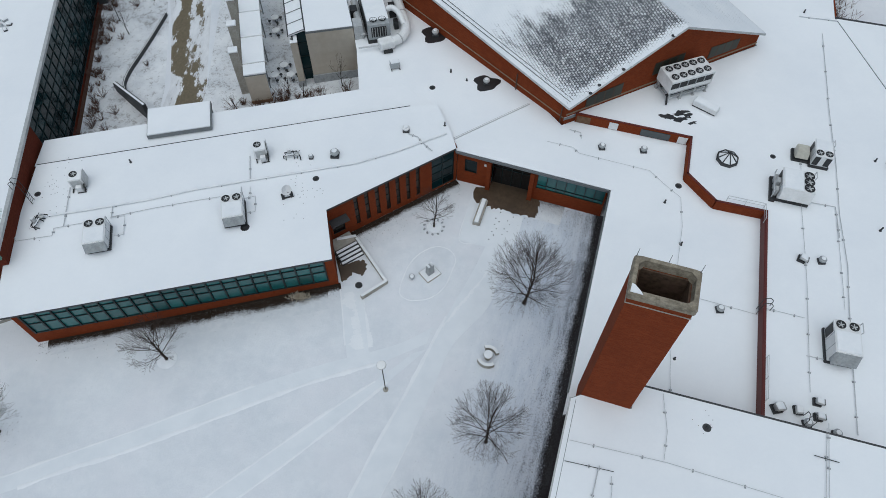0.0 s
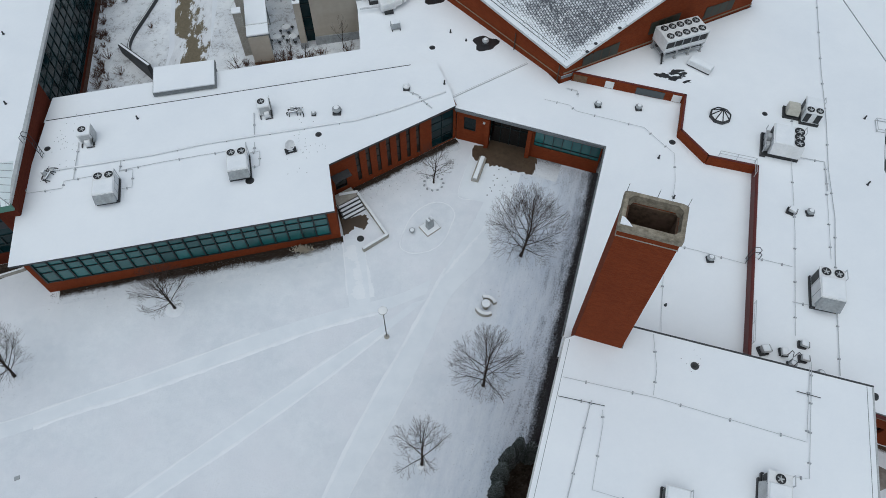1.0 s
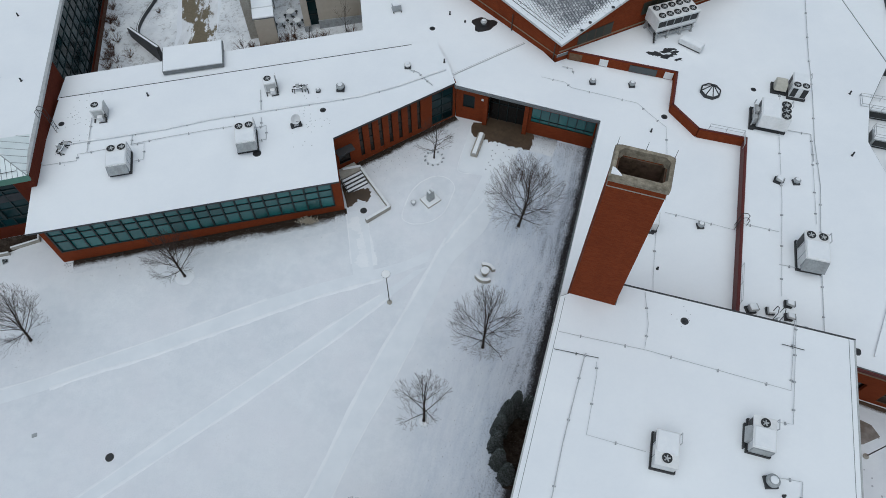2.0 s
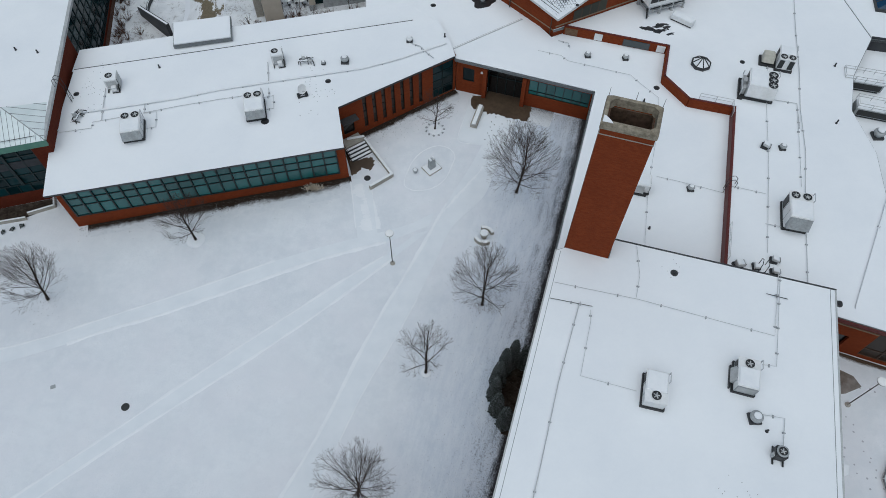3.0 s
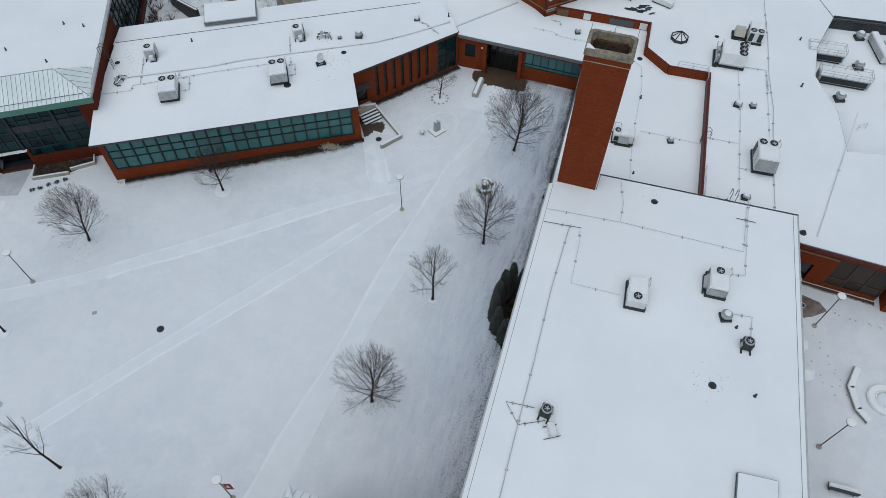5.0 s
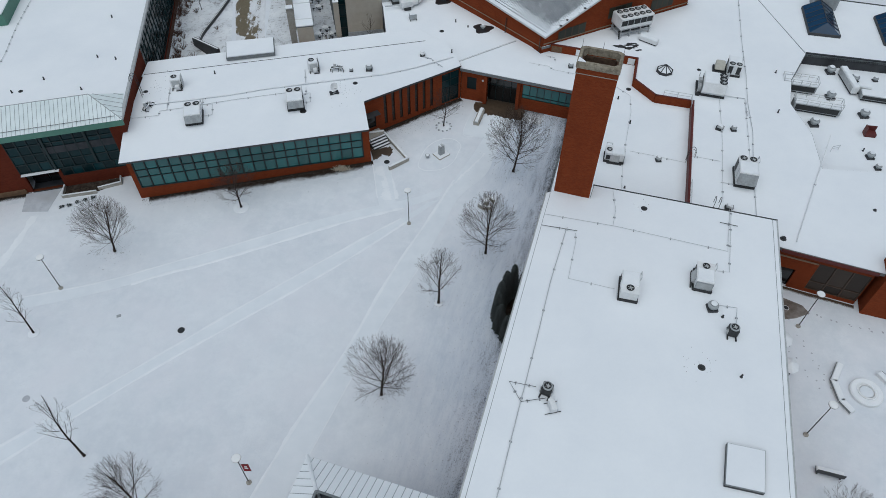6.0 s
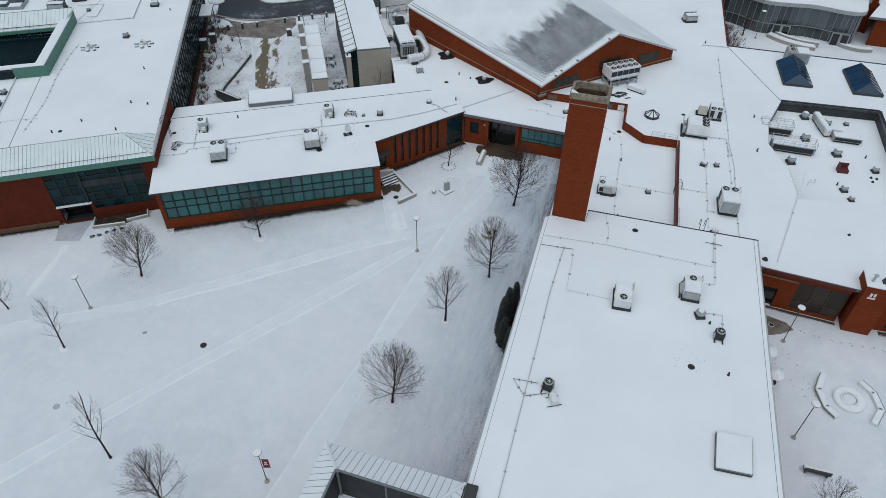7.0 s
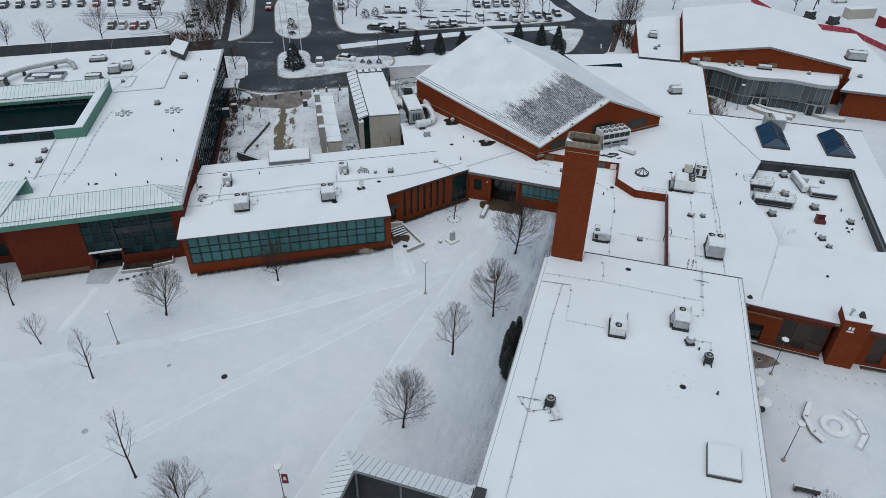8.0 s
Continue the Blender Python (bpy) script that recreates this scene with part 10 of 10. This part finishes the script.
def car(x, y, ang, mat, label, snow=True):
    v = thing("car", label, "car", pose(x, y, gz(x) + 0.05, 0, 0, ang), "parked cars")

    def loft(secs):
        g = Geo()
        n = len(secs[0])
        vs = [p for s in secs for p in s]
        fs = [tuple(range(n - 1, -1, -1)), tuple(range((len(secs) - 1) * n, len(secs) * n))]
        for j in range(len(secs) - 1):
            for i in range(n):
                a, b = j * n + i, j * n + (i + 1) % n
                fs.append((a, b, b + n, a + n))
        return g.add(vs, fs)

    def sec(yy, w, z0, z1, r=0.15):
        return [(-w, yy, z0), (w, yy, z0), (w, yy, z1 - r), (w - r, yy, z1), (-w + r, yy, z1), (-w, yy, z1 - r)]
    part("body", loft([sec(-2.2, 0.78, 0.35, 0.72), sec(-2.0, 0.86, 0.25, 0.82), sec(-1.0, 0.9, 0.22, 0.92), sec(1.3, 0.9, 0.22, 0.95), sec(2.0, 0.86, 0.25, 0.9), sec(2.2, 0.78, 0.38, 0.8)]), mat, v)
    part("cabin", loft([sec(-1.15, 0.78, 0.9, 0.95, 0.02), sec(-0.55, 0.7, 0.9, 1.38, 0.08), sec(1.0, 0.7, 0.9, 1.4, 0.08), sec(1.7, 0.78, 0.9, 0.98, 0.02)]), BLACKGLASS, v, "dark windows")
    part("roof", Geo().cbox(pose(0, 0.25, 1.38), 1.3, 1.6, 0.06, 0.03), SNOWCAP if snow else mat, v, "roof under snow" if snow else "")
    if snow:
        part("snow_cap", Geo().cbox(pose(0, -1.6, 0.88), 1.5, 1.0, 0.07, 0.03), SNOWCAP, v, "snow on the bonnet")
    for sx in (-0.82, 0.82):
        for yy in (-1.35, 1.35):
            w = part("wheel", Geo().cyl((sx - 0.1, yy, 0.32), (sx + 0.1, yy, 0.32), 0.32, 0.32, 14), DARKTRIM, v)
            part("rim", Geo().cyl((sx - 0.12, yy, 0.32), (sx + 0.12, yy, 0.32), 0.18, 0.18, 10), GALV, w)
    for sx in (-0.6, 0.6):
        part("headlight", Geo().box(sx, -2.17, 0.58, 0.3, 0.08, 0.14), CREAM, v)
        part("tail_light", Geo().box(sx, 2.17, 0.62, 0.28, 0.08, 0.14), MAROON, v)


PAINT = {
    "dark grey": mat_speckle("paint_dark_grey", (0.05, 0.052, 0.056), (0.07, 0.072, 0.076), 3.0, 0.3, 0.02),
    "black": mat_speckle("paint_black", (0.012, 0.012, 0.013), (0.02, 0.02, 0.022), 3.0, 0.3, 0.02),
    "silver": mat_speckle("paint_silver", (0.40, 0.41, 0.42), (0.48, 0.49, 0.50), 3.0, 0.35, 0.02, 0.5, 0.4),
    "white": mat_speckle("paint_white", (0.68, 0.68, 0.67), (0.76, 0.76, 0.75), 3.0, 0.35, 0.02),
    "red": mat_speckle("paint_red", (0.25, 0.02, 0.02), (0.32, 0.03, 0.03), 3.0, 0.3, 0.02),
    "blue": mat_speckle("paint_blue", (0.03, 0.05, 0.10), (0.045, 0.07, 0.14), 3.0, 0.3, 0.02),
}
for x, y, a, c in ((-122, 144.7, 15, "dark grey"), (-118, 145.2, 15, "black"), (-114, 145.6, 15, "dark grey"), (-110, 146.0, 15, "silver"), (-106, 146.5, 15, "black"), (-102, 146.9, 15, "dark grey"), (-98, 147.3, 15, "red"), (-94, 147.8, 15, "black"), (-90, 148.2, 15, "dark grey"), (-86, 148.7, 15, "black"), (-82, 149.1, 15, "dark grey"), (-86.6, 128.8, 8, "dark grey"), (-83.8, 128.8, 8, "white"), (-81.0, 128.9, 8, "red"), (-78.4, 129.0, 8, "dark grey"), (-82.6, 143.7, 95, "dark grey"), (-30.2, 104.4, 10, "silver"), (-24.4, 106.4, 75, "white"), (-49.8, 145.4, 5, "red"), (-19.0, 127.6, 80, "dark grey"), (-15.3, 125.8, 80, "black"), (-12.3, 128.9, 8, "dark grey"), (-12.7, 141.6, 8, "black"), (-4.6, 129.4, 8, "silver"), (-2.2, 129.4, 8, "dark grey"), (7.6, 145.8, 8, "black"), (10.2, 144.9, 8, "dark grey"), (12.9, 146.0, 8, "silver"), (15.6, 146.1, 8, "dark grey"), (8.0, 134.1, 15, "white"), (13.7, 134.3, 8, "dark grey"), (16.8, 133.0, 8, "silver"), (19.8, 133.1, 8, "white"), (23.2, 136.5, 8, "blue"), (25.8, 135.6, 8, "dark grey"), (28.7, 138.1, 8, "black"), (111.9, 152.0, 95, "white"), (-8.6, 112.6, 80, "dark grey"), (-67.4, 130.8, 20, "dark grey"), (-67.8, 136.0, 20, "silver"), (-68.6, 140.5, 20, "black"), (0.8, 129.9, 8, "black"), (18.4, 146.4, 8, "white"), (-17.0, 143.0, 8, "white"), (-30.0, 146.0, 8, "dark grey")):
    car(x, y, a, PAINT[c], c + " car with snow on roof and bonnet")
for i, (x, y, r, h) in enumerate(((-22.5, 137.0, 1.9, 2.4), (-20.0, 139.0, 1.6, 2.2), (-40.5, 128.5, 2.2, 1.4), (-40.0, 124.6, 1.5, 0.8), (-18.8, 103.6, 0.9, 1.2), (-16.6, 103.8, 0.9, 1.2), (-20.4, 104.4, 0.8, 1.0), (-41.5, 132.0, 1.6, 1.8))):
    v = thing("shrub", "rounded dark shrub dusted with snow", "shrub", pose(x, y, gz(x)), "road shrubs")
    part("foliage", conifer_mesh(random.Random(300 + i), h, r, 260, True), EVERGREEN if i != 2 else SHRUB, v)
for x, y, h in ((-39.6, 112.2, 11.0), (-37.8, 110.8, 12.0), (-35.8, 113.4, 11.0)):
    v = thing("flagpole", "tall white flagpole on the traffic island", "flagpole", pose(x, y, gz(x)), "flagpoles")
    part("pole", Geo().cyl((0, 0, 0), (0, 0, h), 0.11, 0.05, 10), UNITWHITE, v)
    part("finial", Geo().lathe([(0.02, h), (0.1, h + 0.08), (0.02, h + 0.2)], n=10), GALV, v)
for x, y, h in ((-35.5, 99.6, 5.5), (4.2, 130.3, 6.0), (8.6, 130.4, 3.2), (26.1, 135.5, 7.0), (-16.9, 105.9, 6.5), (-84.8, 128.9, 8.0), (-65.8, 130.3, 8.0), (46.0, 133.0, 7.0)):
    v = thing("street_lamp", "slim street lamp beside the car park", "street lamp", pose(x, y, gz(x)), "street lamps")
    part("pole", Geo().cyl((0, 0, 0), (0, 0, h), 0.09, 0.06, 8), POLE, v)
    part("lamp_head", Geo().cbox(pose(0, -0.35, h), 0.35, 1.0, 0.14, 0.04), GALV, v)


def build_far_left():
    rng = random.Random(12)
    g = Geo()
    for _ in range(900):
        t = rng.random()
        x, y = (rng.uniform(-71, -57.5), rng.uniform(111, 124)) if t < 0.6 else (rng.uniform(41.5, 45.0), rng.uniform(112, 129)) if t < 0.85 else (rng.uniform(-66, -58), rng.uniform(124, 152))
        s = rng.uniform(0.6, 1.7)
        for _ in range(5):
            a = rng.uniform(0, 6.28)
            d = Vector((math.cos(a) * 0.55, math.sin(a) * 0.55, 1)).normalized()
            g.cyl((x, y, gz(x)), Vector((x, y, gz(x))) + d * s, 0.035, 0.012, 3, caps=False)
    solid("thicket", g, SHRUB, "brown leafless thicket between the building and the road", "shrubs", "stuff")


build_far_left()


# ---- far right: second hall, curved foyer, annex ----
def build_far_right():
    b = thing("second_hall", "big brick hall with a low gabled snow-covered roof", "building")
    fl, fr = (47.0, 89.5), (77.8, 81.6)
    bl, br = (55.4, 119.0), (83.5, 110.5)
    ze, zp = 8.4, 11.0
    pf, pb = lerp(fl, fr, 0.5), lerp(bl, br, 0.5)
    v3 = lambda p, z: (p[0], p[1], z)
    for s, e in ((fl, bl), (fr, br)):
        vs = [v3(s, ze), v3(e, ze), v3(pb, zp), v3(pf, zp)]
        vs += [(x, y, z - 0.3) for x, y, z in vs]
        fs = [(0, 1, 2, 3), (7, 6, 5, 4), (0, 4, 5, 1), (1, 5, 6, 2), (2, 6, 7, 3), (3, 7, 4, 0)]
        if s is fl:
            fs = [q[::-1] for q in fs]
        part("roof_slope", Geo().add(vs, fs), SNOW, b, "roof slope under even snow")
    part("rake_trim", Geo().cyl(v3(fl, ze - 0.1), v3(pf, zp - 0.1), 0.18, 0.18, 6).cyl(v3(pf, zp - 0.1), v3(fr, ze - 0.1), 0.18, 0.18, 6), COPING, b, "grey metal rake trim")
    m = run_pose(fl, fr)
    L = dist(fl, fr)
    part("wall", Geo().add([(0.4, 0.35, -1), (L - 0.4, 0.35, -1), (L - 0.4, 0.35, ze - 0.35), (L / 2, 0.35, zp - 0.4), (0.4, 0.35, ze - 0.35)], [(0, 1, 2, 3, 4)]), BRICK, b, "red brick gable wall", m)
    wall(b, bl, fl, -1, ze - 0.3, BRICK)
    wall(b, fr, br, -1, ze - 0.3, BRICK)
    wall(b, br, bl, -1, ze - 0.3, BRICK)
    for x in (4.8, 11.2, 17.5):
        part("wall_panel", Geo().box(x, 0.3, 6.9, 1.6, 0.08, 0.8), STONE, b, "tan panel in the brick", m)
    # lower roof west of the hall
    c = thing("hall_annex", "low annex with a flat snowy roof beside the hall", "building")
    roof(c, [(38.6, 91.5), (46.7, 89.5), (55.2, 119.2), (44.0, 116.5), (43.2, 113.5)], 6.6, 0.5, DARKTRIM)
    wall(c, (43.2, 113.5), (38.6, 91.5), 0, 6.1, BRICK)
    wall(c, (38.6, 91.5), (46.7, 89.5), 0, 6.1, UNITGREY)
    rooftop_unit(pose(44.6, 103.5, 6.6, 0, 0, -15), 1.6, 1.8, 1.2, 1, UNITGREY, 0.0, "small grey rooftop unit on the annex", rails=False)
    mushroom_vent(pose(43.2, 96.0, 6.6), 0.5)
    mushroom_vent(pose(44.4, 97.6, 6.6), 0.35)
    rooftop_unit(pose(49.6, 89.0, ZU, 0, 0, -15), 1.6, 1.4, 1.1, 1, UNITWHITE, 0.0, "small white unit at the foot of the gable wall", rails=False)
    rooftop_unit(pose(62.3, 84.9, 6.72, 0, 0, -15), 2.4, 0.9, 0.8, 1, UNITWHITE, 0.0, "low white unit on the foyer roof", rails=False)
    for x, y in ((55.8, 86.7), (57.0, 86.4), (58.2, 86.1), (70.2, 82.4)):
        mushroom_vent(pose(x, y, 6.72), 0.4)
    # curved glass foyer
    f = thing("glass_foyer", "curved glass foyer with a wavy white fascia and snowy roof", "building")
    run = smooth_run([(50.4, 86.6), (53.4, 85.4), (57.0, 81.6), (61.0, 80.4), (65.5, 79.6), (70.0, 77.2), (73.2, 76.8), (75.0, 79.6), (76.2, 82.0)], 4)
    back = [(77.0, 82.2), (49.5, 89.4)]
    zt = 6.7
    part("roof", Geo().prism(run + back, zt - 0.7, zt - 0.05), GALV, f, "pale grey curved fascia")
    cx, cy = 63, 83.5
    part("snow_layer", Geo().prism([lerp(p, (cx, cy), 0.012) for p in run] + back, zt - 0.05, zt + 0.03), SNOW, f)
    n = len(run)
    for i in range(n - 1):
        a, c2 = offset(run[i], run[i + 1], 0.5)
        m = run_pose(a, c2)
        L = dist(a, c2)
        w = part("window_bay", Geo().box(0, 0, -0.5, 0.06, 0.16, 6.6).box(L / 2, 0, 2.36, L, 0.1, 0.1), UNITGREY, f, "grey frame", m)
        part("pane", Geo().box(L / 2, 0.08, -0.5, L, 0.04, 2.9), GREYGLASS, w)
        part("pane", Geo().box(L / 2, 0.08, 2.42, L, 0.04, 3.7), FOYERGLASS, w)
    for x, y, a in ((60.9, 80.0, -22), (70.4, 76.6, -25)):
        d = part("door", Geo().obox(pose(x, y, 0, 0, 0, a), 3.0, 0.25, 2.7), UNITGREY, f, "white framed double doors")
        for k in (-0.75, 0.75):
            part("door_glass", Geo().obox(pose(x, y, 0.3, 0, 0, a) @ pose(k, -0.14, 0), 1.1, 0.05, 2.3), BLACKGLASS, d)
    # curved stone planters before it
    for r0, r1, a0, a1, cx, cy in ((9.2, 9.8, 205, 258, 68.5, 85.2), (9.9, 11.2, 208, 254, 68.5, 85.2), (4.4, 5.4, 200, 275, 75.0, 79.2)):
        arc_seat(cx, cy, r0, r1, a0, a1, gz(60), 0.6 if r0 != 9.2 else 0.9, "curved stone planter wall under snow", "planter", CONC, "planter_wall", "planter walls")
    # brick range east of the foyer, annex roof and site beyond
    g = thing("east_range", "low brick range with a flat snowy roof", "building")
    roof(g, [(74.0, 76.6), (125, 61.5), (125, 78), (90, 89.5), (93.2, 108.8), (84.0, 110.4), (78.2, 81.6)], 6.0, 0.45)
    wall(g, (75.8, 76.9), (125, 62.2), -1, 5.6, BRICK)
    wall(g, (90, 89.5), (93.2, 108.8), -1, 5.6, BRICK)
    rooftop_unit(pose(84.8, 92.6, 6.0, 0, 0, -14), 3.6, 2.0, 1.7, 2, UNITGREY, 0.0, "grey rooftop unit on the far range")
    rooftop_unit(pose(80.2, 95.6, 6.0, 0, 0, -14), 1.0, 1.6, 1.2, 1, UNITGREY, 0.0, "small grey rooftop unit on the far range", rails=False)
    for i in range(6):
        mushroom_vent(pose(82.6 - i * 0.4, 98.5 + i * 1.6, 6.0), 0.45)
    mushroom_vent(pose(80.9, 82.9, 6.0), 0.5)
    # red mesh fence and containers of the building site
    s = thing("site_fence", "bright red mesh cloth on a site fence", "fence")
    run = [(93.0, 129.5), (101.5, 125.8), (104.6, 112.0), (112, 98)]
    for a, c2 in zip(run, run[1:]):
        m = run_pose(a, c2, gz(100))
        part("cloth", Geo().box(dist(a, c2) / 2, 0, 0, dist(a, c2), 0.06, 1.3), REDFENCE, s, "", m)
        for k in range(int(dist(a, c2) / 3) + 1):
            part("post", Geo().cyl((k * 3, 0, 0), (k * 3, 0, 1.5), 0.05, 0.05, 6), GALV, s, "", m)
    s2 = [(86.5, 152), (88.0, 142)]
    part("cloth", Geo().obox(run_pose(s2[0], s2[1], gz(80)) @ pose(5, 0, 0), 10, 0.06, 1.3), REDFENCE, s)
    for x, y, a, mt, lab in ((110.5, 138.5, 10, BEIGE, "beige steel site container under snow"), (116.0, 131.5, 10, MAROON, "dark red steel site container under snow")):
        c3 = thing("site_container", lab, "container", pose(x, y, gz(100), 0, 0, a), "containers")
        part("box", Geo().cbox(pose(0, 0, 0), 8.0, 2.5, 2.6, 0.05), mt, c3)
        part("snow_layer", Geo().cbox(pose(0, 0, 2.6), 7.9, 2.4, 0.1, 0.04), SNOWCAP, c3)
        for k in range(14):
            part("rib", Geo().box(-3.7 + k * 0.57, -1.27, 0.2, 0.12, 0.06, 2.3), mt, c3)
    for x, y, lab in ((96.5, 137.0, "dark excavator-like site machine under snow"), (101.0, 133.0, "heap of building materials under snow")):
        k = thing("site_machine", lab, "machine", pose(x, y, gz(90), 0, 0, 25))
        part("body", Geo().cbox(pose(0, 0, 0.6), 2.6, 1.8, 1.5, 0.2), DARKTRIM, k)
        part("track", Geo().cbox(pose(0, 0, 0), 3.2, 2.2, 0.7, 0.25), DARKMETAL, k)
        if "machine" in lab:
            part("boom", Geo().tube([(0.6, 0, 1.8), (1.0, 0, 4.4), (1.6, 0, 5.2), (1.9, 0, 3.6)], 0.16, 6), DARKMETAL, k)
        part("snow_cap", Geo().cbox(pose(0, 0, 2.1), 2.3, 1.6, 0.1, 0.04), SNOWCAP, k)
    # dark slot window in the roof behind the gym
    v = thing("roof_slot", "long dark clerestory slot in the far roof", "skylight")
    part("glazing", Geo().prism([(26.6, 87.3), (34.4, 88.8), (34.2, 86.6)], ZU + 0.005, ZU + 0.02), DARKGLASS, v)
    # screen wall between the beige building and the gym
    w = thing("screen_wall", "pale grey screen wall behind the plant", "wall")
    part("panel", Geo().obox(run_pose((-13.5, 88.5), (-3.0, 90.5), -0.5) @ pose(5.3, 0, 0), 10.7, 0.3, 5.4), UNITWHITE, w)
    part("panel", Geo().obox(run_pose((-13.5, 88.5), (-13.0, 84.0), -0.5) @ pose(2.2, 0, 0), 4.4, 0.3, 5.4), DARKTRIM, w)
    part("coping", Geo().obox(run_pose((-13.5, 88.5), (-3.0, 90.5), 4.9) @ pose(5.3, 0, 0), 10.8, 0.5, 0.15), SNOWCAP, w)


build_far_right()
